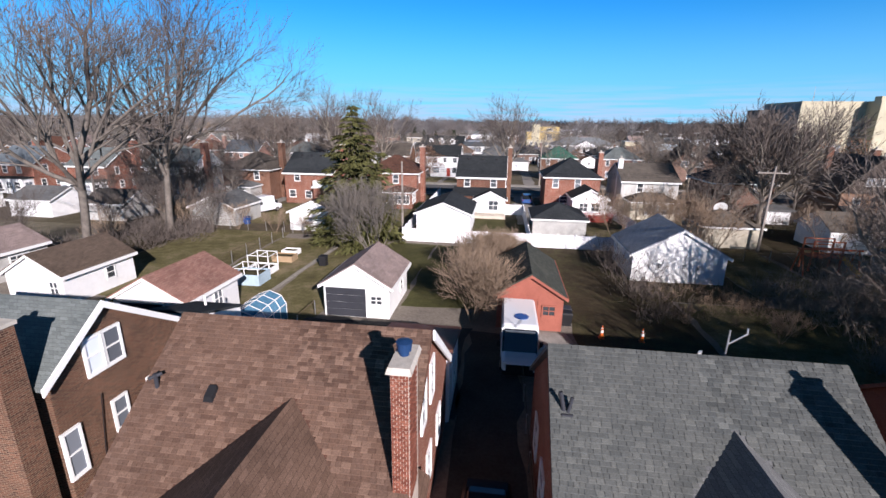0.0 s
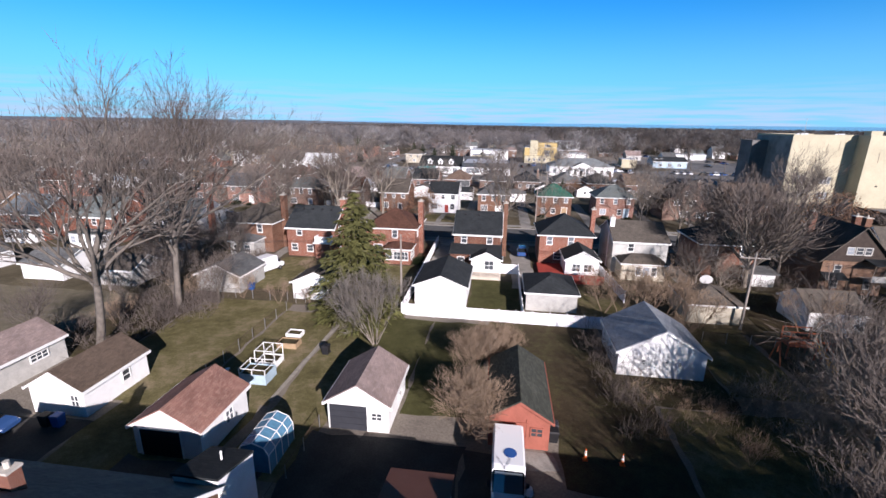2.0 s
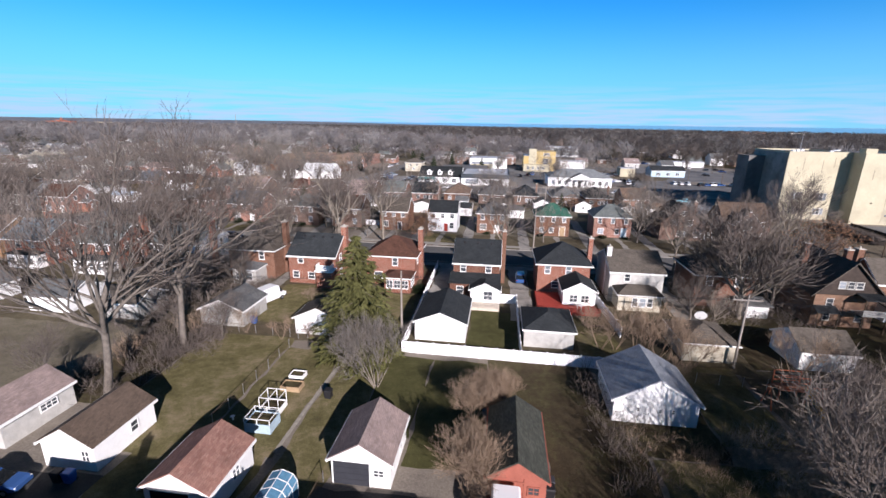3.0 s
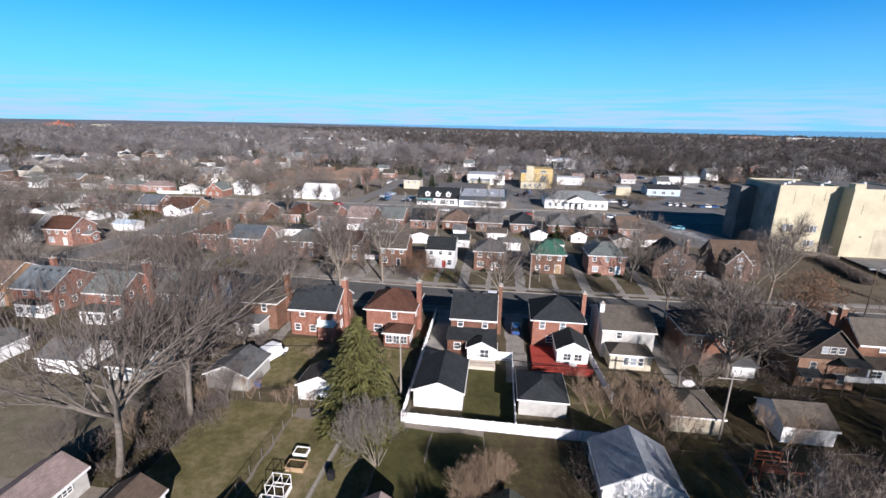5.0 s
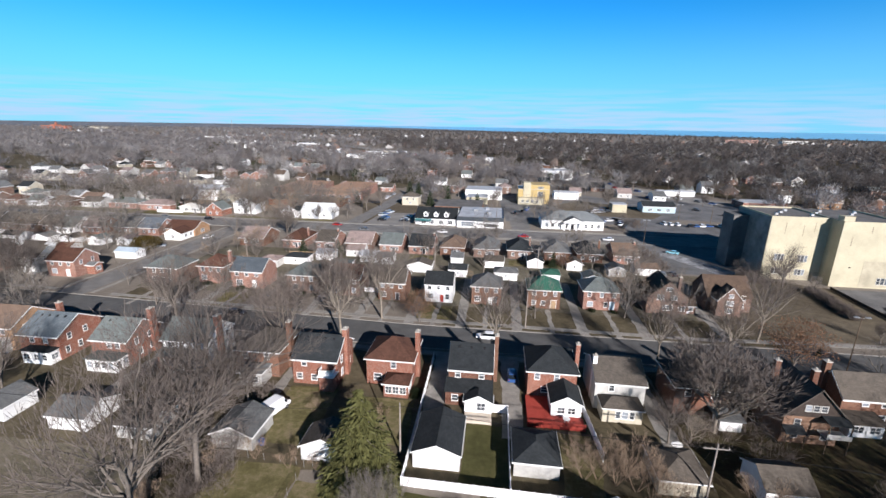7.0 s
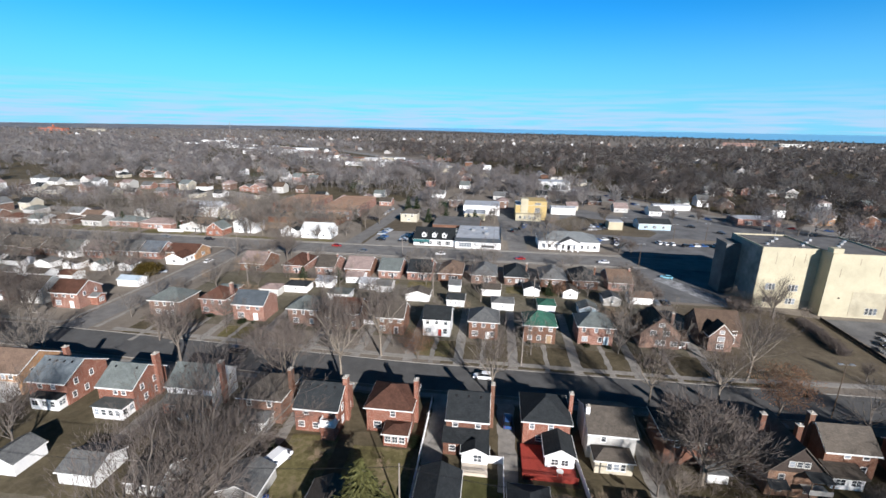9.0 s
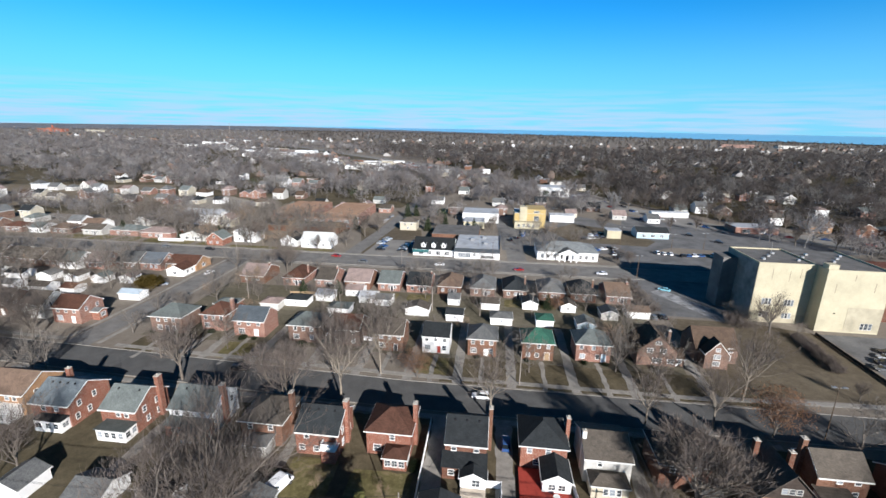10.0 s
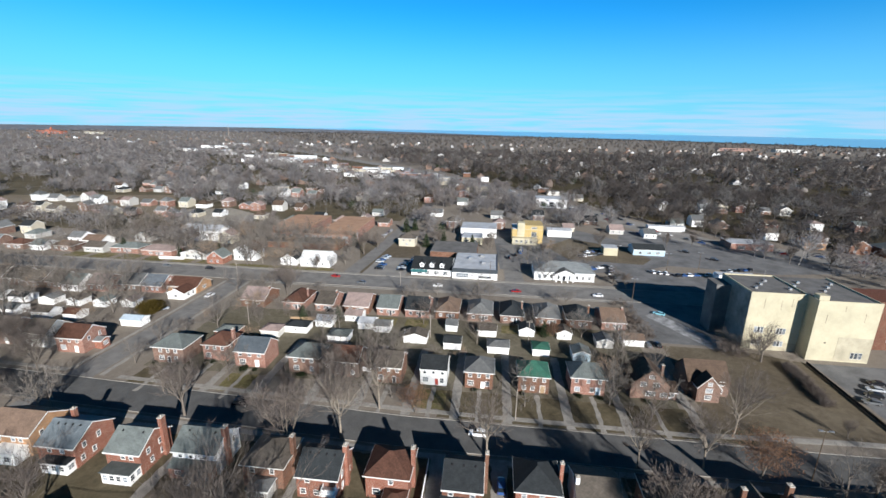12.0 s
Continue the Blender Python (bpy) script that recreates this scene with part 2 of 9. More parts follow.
def glass_mat(name, c=(0.03, 0.04, 0.05), rough=0.06):
    m, n, l, b = material(name, rough)
    b.inputs["Specular IOR Level"].default_value = 0.6
    i = n.new("ShaderNodeObjectInfo")
    col = ramp(n, l, i.outputs["Random"], [(0.0, tuple(x * 0.5 for x in c)), (0.7, c), (1.0, tuple(x * 3.5 + 0.03 for x in c))])
    l.new(col, b.inputs["Base Color"])
    return m


GLASS = glass_mat("window_glass", (0.075, 0.085, 0.095))
POLYCARB = plain_mat("greenhouse_polycarbonate", (0.1, 0.24, 0.36), 0.2, dirt=0.3, scale=4)
BARK = plain_mat("grey_bark", (0.16, 0.138, 0.118), 0.95, dirt=0.45, scale=2.5, fine=0.25)
BARK_PALE = plain_mat("pale_bark", (0.25, 0.215, 0.175), 0.95, dirt=0.5, scale=1.5, fine=0.25)
TWIG = plain_mat("bare_twigs", (0.135, 0.112, 0.098), 0.95, dirt=0.35, scale=0.6, fine=0.15, vary=0.2)
TWIG_PALE = plain_mat("pale_grey_twigs", (0.172, 0.151, 0.132), 0.95, dirt=0.35, scale=0.6, fine=0.15)
TWIG_TAN = plain_mat("tan_bush_twigs", (0.26, 0.19, 0.135), 0.95, dirt=0.3, scale=0.8, fine=0.15)
# Tan twigs made lighter; the sun on them is put into the colour.
TWIG_WARM = plain_mat("sun_painted_tan_twigs", (0.265, 0.222, 0.183), 0.95, dirt=0.4, scale=0.6, fine=0.15)
# Far twigs greyed and lightened: distance haze and brightness are in the colour.
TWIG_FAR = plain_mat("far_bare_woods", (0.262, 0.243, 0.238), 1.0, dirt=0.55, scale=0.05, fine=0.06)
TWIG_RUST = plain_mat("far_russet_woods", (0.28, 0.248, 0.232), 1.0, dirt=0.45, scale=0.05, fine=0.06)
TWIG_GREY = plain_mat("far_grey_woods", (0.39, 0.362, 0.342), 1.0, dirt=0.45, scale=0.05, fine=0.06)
def let_light_through(m, share=0.45):
    """Thin twigs pass some of the light that falls on them."""
    n, l = m.node_tree.nodes, m.node_tree.links
    b = n["Principled BSDF"]
    t = n.new("ShaderNodeBsdfTranslucent")
    l.new(b.inputs["Base Color"].links[0].from_socket, t.inputs["Color"])
    mix = n.new("ShaderNodeMixShader")
    mix.inputs[0].default_value = share
    l.new(b.outputs[0], mix.inputs[1])
    l.new(t.outputs[0], mix.inputs[2])
    l.new(mix.outputs[0], n["Material Output"].inputs["Surface"])


# Darker copies of those colours, to dim the woods east of the avenue.
EAST_FAR = plain_mat("darkened_east_woods", (0.135, 0.12, 0.112), 1.0, dirt=0.6, scale=0.05, fine=0.06)
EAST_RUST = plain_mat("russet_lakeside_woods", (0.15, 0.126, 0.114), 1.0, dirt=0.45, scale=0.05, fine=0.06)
EAST_GREY = plain_mat("darkened_east_grey", (0.25, 0.23, 0.214), 1.0, dirt=0.45, scale=0.05, fine=0.06)
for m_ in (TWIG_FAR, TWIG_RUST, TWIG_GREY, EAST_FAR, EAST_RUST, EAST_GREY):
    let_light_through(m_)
LEAF_RUST = plain_mat("rust_oak_leaves", (0.36, 0.2, 0.12), 0.9, dirt=0.4, scale=1.5, fine=0.25)
SPRUCE = plain_mat("spruce_needles", (0.1, 0.1, 0.036), 0.8, dirt=0.4, scale=1.0, fine=0.25)
EVERGREEN = plain_mat("dark_evergreen", (0.03, 0.045, 0.02), 0.85, dirt=0.4, scale=1.0, fine=0.25)
HEDGE = plain_mat("bronze_hedge", (0.12, 0.085, 0.02), 0.85, dirt=0.4, scale=1.0, fine=0.25)
GROUND = ground_mat("dry_ground", [(0.3, (0.122, 0.105, 0.091)), (0.45, (0.194, 0.17, 0.146)), (0.56, (0.217, 0.193, 0.164)), (0.7, (0.303, 0.267, 0.233))], 0.03, 0.5, 5.0)
LAWN = ground_mat("winter_lawn", [(0.32, (0.063, 0.051, 0.031)), (0.43, (0.105, 0.094, 0.043)), (0.5, (0.138, 0.123, 0.059)), (0.57, (0.185, 0.155, 0.09)), (0.68, (0.255, 0.205, 0.131))], 0.22, 0.9, 7.0)
LAWN_GREEN = ground_mat("green_lawn", [(0.3, (0.042, 0.043, 0.018)), (0.5, (0.072, 0.071, 0.029)), (0.7, (0.115, 0.107, 0.05))], 0.15, 0.9, 8.0)
PALEFIELD = ground_mat("pale_bare_field", [(0.3, (0.2, 0.18, 0.155)), (0.5, (0.29, 0.27, 0.235)), (0.7, (0.36, 0.335, 0.295))], 0.05, 0.3, 3.0)
DRYGRASS = ground_mat("straw_field", [(0.3, (0.07, 0.057, 0.042)), (0.5, (0.12, 0.1, 0.073)), (0.7, (0.19, 0.16, 0.118))], 0.05, 0.5, 6.0)
GARDEN = ground_mat("dark_garden_ground", [(0.3, (0.05, 0.042, 0.028)), (0.45, (0.085, 0.072, 0.047)), (0.55, (0.115, 0.097, 0.064)), (0.7, (0.17, 0.14, 0.1))], 0.09, 0.7, 6.0)
BACKLAWN = ground_mat("faded_back_lawns", [(0.3, (0.083, 0.073, 0.05)), (0.45, (0.142, 0.126, 0.089)), (0.55, (0.181, 0.159, 0.12)), (0.7, (0.254, 0.222, 0.178))], 0.06, 0.6, 5.0)
OLIVE = ground_mat("dull_olive_gardens", [(0.3, (0.068, 0.061, 0.044)), (0.45, (0.116, 0.105, 0.076)), (0.55, (0.146, 0.131, 0.1)), (0.7, (0.21, 0.187, 0.15))], 0.06, 0.6, 5.0)
PARK = ground_mat("tan_park_grass", [(0.3, (0.125, 0.105, 0.077)), (0.5, (0.18, 0.15, 0.112)), (0.7, (0.25, 0.215, 0.165))], 0.03, 0.3, 3.0)
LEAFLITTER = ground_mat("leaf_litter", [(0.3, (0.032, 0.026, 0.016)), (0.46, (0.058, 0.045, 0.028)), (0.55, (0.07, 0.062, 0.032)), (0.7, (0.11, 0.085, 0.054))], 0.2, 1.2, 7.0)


# ---- builders ----
class Build:
    """Gathers boxes, prisms and tubes into one mesh."""

    def __init__(self):
        self.v, self.f = [], []

    def face(self, *pts):
        k = len(self.v)
        self.v.extend(tuple(p) for p in pts)
        self.f.append(tuple(range(k, k + len(pts))))
        return self

    def box(self, x0, x1, y0, y1, z0, z1):
        k = len(self.v)
        self.v += [(x0, y0, z0), (x1, y0, z0), (x1, y1, z0), (x0, y1, z0), (x0, y0, z1), (x1, y0, z1), (x1, y1, z1), (x0, y1, z1)]
        self.f += [tuple(k + i for i in q) for q in ((3, 2, 1, 0), (4, 5, 6, 7), (0, 1, 5, 4), (1, 2, 6, 5), (2, 3, 7, 6), (3, 0, 4, 7))]
        return self

    def hull(self, bottom, top):
        """A solid between two rings of the same count, both counter-clockwise seen from above."""
        k, n = len(self.v), len(bottom)
        self.v += [tuple(p) for p in bottom] + [tuple(p) for p in top]
        self.f.append(tuple(k + i for i in reversed(range(n))))
        self.f.append(tuple(k + n + i for i in range(n)))
        for i in range(n):
            j = (i + 1) % n
            self.f.append((k + i, k + j, k + n + j, k + n + i))
        return self

    def tube(self, p0, p1, r0, r1=None, n=6, caps=True):
        r1 = r0 if r1 is None else r1
        a, b = Vector(p0), Vector(p1)
        d = (b - a).normalized()
        u = d.orthogonal().normalized()
        w = d.cross(u)
        k = len(self.v)
        for c, r in ((a, r0), (b, r1)):
            for i in range(n):
                t = 2 * math.pi * i / n
                self.v.append(tuple(c + (u * math.cos(t) + w * math.sin(t)) * r))
        for i in range(n):
            j = (i + 1) % n
            self.f.append((k + i, k + j, k + n + j, k + n + i))
        if caps:
            self.f.append(tuple(k + i for i in reversed(range(n))))
            self.f.append(tuple(k + n + i for i in range(n)))
        return self

    def slab(self, a, b, c, d, thick):
        """A sloping slab: corners of its upper face, counter-clockwise seen from above, and its thickness downwards."""
        top = [Vector(p) for p in (a, b, c, d)]
        return self.hull([p - Vector((0, 0, thick)) for p in top], top)

    def mesh(self, name, mat):
        me = bpy.data.meshes.new(name)
        me.from_pydata(self.v, [], self.f)
        me.materials.append(mat)
        return me


def lattice(cols, rows, y0, y1):
    """One connected frame of bars that cross: cols and rows are their extents in x and z."""
    xs = sorted({v for c in cols for v in c})
    zs = sorted({v for r in rows for v in r})
    on = lambda i, j: any(a <= xs[i] and xs[i + 1] <= b for a, b in cols) or any(a <= zs[j] and zs[j + 1] <= b for a, b in rows)
    nx, nz = len(xs), len(zs)
    cell = {(i, j) for i in range(nx - 1) for j in range(nz - 1) if on(i, j)}
    b = Build()
    b.v = [(x, y0, z) for z in zs for x in xs] + [(x, y1, z) for z in zs for x in xs]
    k = nx * nz
    at = lambda i, j: j * nx + i
    for i, j in cell:
        p, q, r, s = at(i, j), at(i + 1, j), at(i + 1, j + 1), at(i, j + 1)
        b.f += [(p, q, r, s), (k + s, k + r, k + q, k + p)]
        for (di, dj), (m, n) in (((0, -1), (p, q)), ((1, 0), (q, r)), ((0, 1), (r, s)), ((-1, 0), (s, p))):
            if (i + di, j + dj) not in cell:
                b.f.append((m, k + m, k + n, n))
    return b


def pipe(pts, r, n=3):
    """One connected tube along a line of points."""
    b = Build()
    P = [Vector(p) for p in pts]
    for i, p in enumerate(P):
        d = (P[min(i + 1, len(P) - 1)] - P[max(i - 1, 0)]).normalized()
        u = d.orthogonal().normalized()
        w = d.cross(u)
        b.v += [tuple(p + (u * math.cos(6.2832 * k / n) + w * math.sin(6.2832 * k / n)) * r) for k in range(n)]
    for i in range(len(P) - 1):
        for k in range(n):
            m = (k + 1) % n
            b.f.append((i * n + k, i * n + m, i * n + n + m, i * n + n + k))
    return b


def part(name, bm, mat, parent, label="", at=None):
    """One mesh object under a thing or part; bm is in the thing's own metres."""
    ob = new(name, bm.mesh(name, mat))
    ob.parent = parent
    if at is not None:
        ob.location = at
    if label:
        ob["label"] = label
    return ob


def thing(name, x, y, label, category, z=0.0, group="", turn=0.0):
    e = new(name)
    e.empty_display_size = 0.3
    e.location, e.rotation_euler = (x, y, z), (0, 0, radians(turn))
    return tagged(e, label, category, group)


def structure(name, bm, mat, label="", category=""):
    return tagged(new(name, bm.mesh(name, mat)), label, category, kind="structure")


WINDOWS = {}
FOOT = []


def window(parent, side, wall, u, z, w, h, name="window", lights=2, deep=0.0):
    """A white framed window on a wall. side: S, N, E or W; wall: the wall's plane; u: place along it."""
    key = (round(w, 2), round(h, 2), lights)
    if key not in WINDOWS:
        e, t = 0.09, 0.028
        cols = [(-w / 2 - e, -w / 2)]
        for i in range(1, lights - 1):
            x = -w / 2 + w * i / (lights - 1)
            cols.append((x - t, x + t))
        cols.append((w / 2, w / 2 + e))
        rows = [(-h / 2 - e - 0.05, -h / 2), (-t, t), (h / 2, h / 2 + e)]
        f = lattice(cols, rows, -0.07, 0.03)
        p = Build().box(-w / 2, w / 2, -0.03, 0.01, -h / 2, h / 2)
        WINDOWS[key] = (f.mesh("window_frame", TRIM), p.mesh("pane", GLASS))
    fm, pm = WINDOWS[key]
    ob = new(name, fm)
    ob.parent = parent
    turn = {"S": 0, "E": 90, "N": 180, "W": -90}[side]
    ob.location = (u, wall, z) if side in "SN" else (wall, u, z)
    ob.rotation_euler = (0, 0, radians(turn))
    pane = new("pane", pm)
    pane.parent = ob
    return ob


def roof_on(parent, x0, x1, y0, y1, eave, rise, style, mat, over=0.4, thick=0.16, trim=True, name="roof", ends=True):
    """A roof over the footprint (in the thing's metres). style: gx, gy (gables, ridge along x or y), hip, flat, sn, ss (one slope)."""
    r = Build()
    X0, X1, Y0, Y1 = x0 - over, x1 + over, y0 - over, y1 + over
    cx, cy = (x0 + x1) / 2, (y0 + y1) / 2
    top = eave + rise
    if style == "gx":
        drop = over * rise / ((y1 - y0) / 2)
        gx = 0.2
        for ya in (Y0, Y1):
            pts = [(x0 - gx, ya, eave - drop + thick), (x1 + gx, ya, eave - drop + thick), (x1 + gx, cy, top + thick), (x0 - gx, cy, top + thick)]
            r.slab(*(pts if ya == Y0 else [pts[1], pts[0], pts[3], pts[2]]), thick)
    elif style == "gy":
        drop = over * rise / ((x1 - x0) / 2)
        gx = 0.2
        for xa in (X0, X1):
            pts = [(xa, y0 - gx, eave - drop + thick), (cx, y0 - gx, top + thick), (cx, y1 + gx, top + thick), (xa, y1 + gx, eave - drop + thick)]
            r.slab(*(pts if xa == X0 else [pts[1], pts[0], pts[3], pts[2]]), thick)
    elif style == "hip":
        long_x = (x1 - x0) >= (y1 - y0)
        half = min(x1 - x0, y1 - y0) / 2 * 0.92
        a, b = ((x0 + half, cy), (x1 - half, cy)) if long_x else ((cx, y0 + half), (cx, y1 - half))
        base = [(X0, Y0), (X1, Y0), (X1, Y1), (X0, Y1)]
        e0, e1 = eave - 0.05, eave + 0.1
        k = len(r.v)
        r.v += [(p[0], p[1], e0) for p in base] + [(p[0], p[1], e1) for p in base] + [(*a, top), (*b, top)]
        r.f += [(k + 3, k + 2, k + 1, k)] + [(k + i, k + (i + 1) % 4, k + 4 + (i + 1) % 4, k + 4 + i) for i in range(4)]
        if long_x:
            r.f += [(k + 4, k + 5, k + 9, k + 8), (k + 5, k + 6, k + 9), (k + 6, k + 7, k + 8, k + 9), (k + 7, k + 4, k + 8)]
        else:
            r.f += [(k + 4, k + 5, k + 8), (k + 5, k + 6, k + 9, k + 8), (k + 6, k + 7, k + 9), (k + 7, k + 4, k + 8, k + 9)]
    elif style == "flat":
        r.box(X0, X1, Y0, Y1, eave, eave + 0.2)
    elif style == "ss":
        r.slab((X0, Y0, eave), (X1, Y0, eave), (X1, Y1, eave + rise), (X0, Y1, eave + rise), thick)
    elif style == "sn":
        r.slab((X0, Y0, eave + rise), (X1, Y0, eave + rise), (X1, Y1, eave), (X0, Y1, eave), thick)
    ob = part(name, r, mat, parent)
    if trim and style in ("gx", "gy", "hip"):
        t = Build()
        if style == "gx":
            drop = over * rise / ((y1 - y0) / 2)
            for ya, s in ((Y0, -1), (Y1, 1)):
                t.box(x0 - 0.22, x1 + 0.22, min(ya, ya + s * 0.09), max(ya, ya + s * 0.09), eave - drop - 0.14, eave - drop + 0.1)
            if ends:
                for xa, s in ((x0 - 0.2, -1), (x1 + 0.2, 1)):
                    for ya in (Y0, Y1):
                        a, b = (xa, ya, eave - drop), (xa, cy, top)
                        lo, hi = min(xa, xa + s * 0.05), max(xa, xa + s * 0.05)
                        q = [(lo, ya), (hi, ya), (hi, cy), (lo, cy)] if ya == Y0 else [(lo, cy), (hi, cy), (hi, ya), (lo, ya)]
                        zz = lambda y: eave - drop + (top - eave + drop) * (1 - abs(y - cy) / (Y1 - cy))
                        t.hull([(p, w, zz(w) - 0.12) for p, w in q], [(p, w, zz(w) + thick * 0.45) for p, w in q])
        elif style == "gy":
            drop = over * rise / ((x1 - x0) / 2)
            for xa, s in ((X0, -1), (X1, 1)):
                t.box(min(xa, xa + s * 0.09), max(xa, xa + s * 0.09), y0 - 0.22, y1 + 0.22, eave - drop - 0.14, eave - drop + 0.1)
            if ends:
                for ya, s in ((y0 - 0.2, -1), (y1 + 0.2, 1)):
                    for xa in (X0, X1):
                        lo, hi = min(ya, ya + s * 0.05), max(ya, ya + s * 0.05)
                        q = [(xa, lo), (cx, lo), (cx, hi), (xa, hi)] if xa == X0 else [(cx, lo), (xa, lo), (xa, hi), (cx, hi)]
                        zz = lambda x: eave - drop + (top - eave + drop) * (1 - abs(x - cx) / (X1 - cx))
                        t.hull([(p, w, zz(p) - 0.12) for p, w in q], [(p, w, zz(p) + thick * 0.45) for p, w in q])
        else:
            t.box(X0 - 0.06, X1 + 0.06, Y0 - 0.06, Y0, eave - 0.12, eave + 0.06).box(X0 - 0.06, X1 + 0.06, Y1, Y1 + 0.06, eave - 0.12, eave + 0.06)
            t.box(X0 - 0.06, X0, Y0, Y1, eave - 0.12, eave + 0.06).box(X1, X1 + 0.06, Y0, Y1, eave - 0.12, eave + 0.06)
        part("trim", t, TRIM, parent)
    return ob


def walls_on(parent, x0, x1, y0, y1, eave, rise, style, mat, name="wall", z0=0.0, label=""):
    w = Build()
    cx, cy = (x0 + x1) / 2, (y0 + y1) / 2
    if style == "gx":
        w.f += [(0, 3, 2, 1), (0, 1, 5, 4), (2, 3, 7, 6), (1, 2, 6, 9, 5), (3, 0, 4, 8, 7), (4, 5, 9, 8), (6, 7, 8, 9)]
        w.v += [(x0, y0, z0), (x1, y0, z0), (x1, y1, z0), (x0, y1, z0), (x0, y0, eave), (x1, y0, eave), (x1, y1, eave), (x0, y1, eave), (x0, cy, eave + rise), (x1, cy, eave + rise)]
    elif style == "gy":
        w.f += [(0, 3, 2, 1), (0, 1, 5, 8, 4), (2, 3, 7, 9, 6), (1, 2, 6, 5), (3, 0, 4, 7), (5, 6, 9, 8), (7, 4, 8, 9)]
        w.v += [(x0, y0, z0), (x1, y0, z0), (x1, y1, z0), (x0, y1, z0), (x0, y0, eave), (x1, y0, eave), (x1, y1, eave), (x0, y1, eave), (cx, y0, eave + rise), (cx, y1, eave + rise)]
    elif style == "ss":
        w.hull([(x0, y0, z0), (x1, y0, z0), (x1, y1, z0), (x0, y1, z0)], [(x0, y0, eave - 0.1), (x1, y0, eave - 0.1), (x1, y1, eave + rise - 0.1), (x0, y1, eave + rise - 0.1)])
    elif style == "sn":
        w.hull([(x0, y0, z0), (x1, y0, z0), (x1, y1, z0), (x0, y1, z0)], [(x0, y0, eave + rise - 0.1), (x1, y0, eave + rise - 0.1), (x1, y1, eave - 0.1), (x0, y1, eave - 0.1)])
    else:
        w.box(x0, x1, y0, y1, z0, eave)
    return part(name, w, mat, parent, label)


def chimney_on(parent, x, y, w, d, z0, top, mat=None):
    c = Build().box(x - w / 2, x + w / 2, y - d / 2, y + d / 2, z0, top)
    ob = part("chimney", c, mat or BRICK, parent)
    k = Build().box(x - w / 2 - 0.06, x + w / 2 + 0.06, y - d / 2 - 0.06, y + d / 2 + 0.06, top, top + 0.12).tube((x, y, top + 0.1), (x, y, top + 0.45), 0.13, n=8)
    part("chimney_cap", k, CAP, ob)
    return ob


def door_on(parent, side, wall, u, w=0.95, h=2.05, z0=0.15, mat=None, name="door"):
    """A door leaf in a white casing."""
    c = Build().box(-w / 2 - 0.1, -w / 2, -0.08, 0.03, 0, h + 0.1).box(w / 2, w / 2 + 0.1, -0.08, 0.03, 0, h + 0.1).box(-w / 2, w / 2, -0.08, 0.03, h, h + 0.1)
    ob = part(name, c, TRIM, parent)
    ob.location = (u, wall, z0) if side in "SN" else (wall, u, z0)
    ob.rotation_euler = (0, 0, radians({"S": 0, "E": 90, "N": 180, "W": -90}[side]))
    part("leaf", Build().box(-w / 2, w / 2, -0.04, 0.02, 0, h), mat or DARKDOOR, ob)
    return ob


def house(x0, x1, y0, y1, label, eave=5.2, rise=2.8, style="gx", wall=None, roof=None, S=(), N=(), E=(), W=(), chim=None, over=0.4, name="house", category="house", group="", doors=(), vents=0, trim=True):
    """A building at world places. Windows in S, N, E, W: (offset from the wall's middle, height of centre, width, height, lights)."""
    FOOT.append((x0, x1, y0, y1))
    cx, cy = (x0 + x1) / 2, (y0 + y1) / 2
    e = thing(name, cx, cy, label, category, group=group)
    a, b = (x1 - x0) / 2, (y1 - y0) / 2
    walls_on(e, -a, a, -b, b, eave, rise, style, wall or BRICK)
    roof_on(e, -a, a, -b, b, eave, rise, style, roof or ROOF_DARK, over, trim=trim)
    for side, rows, plane in (("S", S, -b), ("N", N, b), ("E", E, a), ("W", W, -a)):
        for r in rows:
            window(e, side, plane, *r[:4], lights=r[4] if len(r) > 4 else 2)
    for side, u, *rest in doors:
        door_on(e, side, {"S": -b, "N": b, "E": a, "W": -a}[side], u, *rest)
    if chim:
        chimney_on(e, chim[0] - cx, chim[1] - cy, chim[2], chim[3], 0, chim[4], chim[5] if len(chim) > 5 else wall)
    if vents and style == "gx":
        for i in range(vents):
            u = -a * 0.6 + 1.2 * a * i / max(1, vents - 1)
            z = eave + rise * 0.82
            v = -b * 0.18 - 0.05
            part("roof_vent", Build().hull([(u - 0.2, v - 0.25, z - 0.1), (u + 0.2, v - 0.25, z - 0.1), (u + 0.2, v + 0.2, z), (u - 0.2, v + 0.2, z)], [(u - 0.15, v - 0.2, z + 0.22), (u + 0.15, v - 0.2, z + 0.22), (u + 0.15, v + 0.15, z + 0.3), (u - 0.15, v + 0.15, z + 0.3)]), BLACK, e)
    return e


def wing(e, x0, x1, y0, y1, eave, rise, style, wall, roof, S=(), E=(), W=(), name="wing", over=0.25, label=""):
    """A lower wing of a house, as parts under it, at world places."""
    ox, oy = e.location.x, e.location.y
    w = walls_on(e, x0 - ox, x1 - ox, y0 - oy, y1 - oy, eave, rise, style, wall, name, label=label)
    roof_on(e, x0 - ox, x1 - ox, y0 - oy, y1 - oy, eave, rise, style, roof, over, 0.14, name=name + "_roof")
    cx, cy = (x0 + x1) / 2 - ox, (y0 + y1) / 2 - oy
    for side, rows in (("S", S), ("E", E), ("W", W)):
        for u, z, ww, hh, *lt in rows:
            if side == "S":
                window(e, side, y0 - oy, cx + u, z, ww, hh, lights=lt[0] if lt else 2)
            else:
                window(e, side, (x1 if side == "E" else x0) - ox, cy + u, z, ww, hh, lights=lt[0] if lt else 2)
    return w


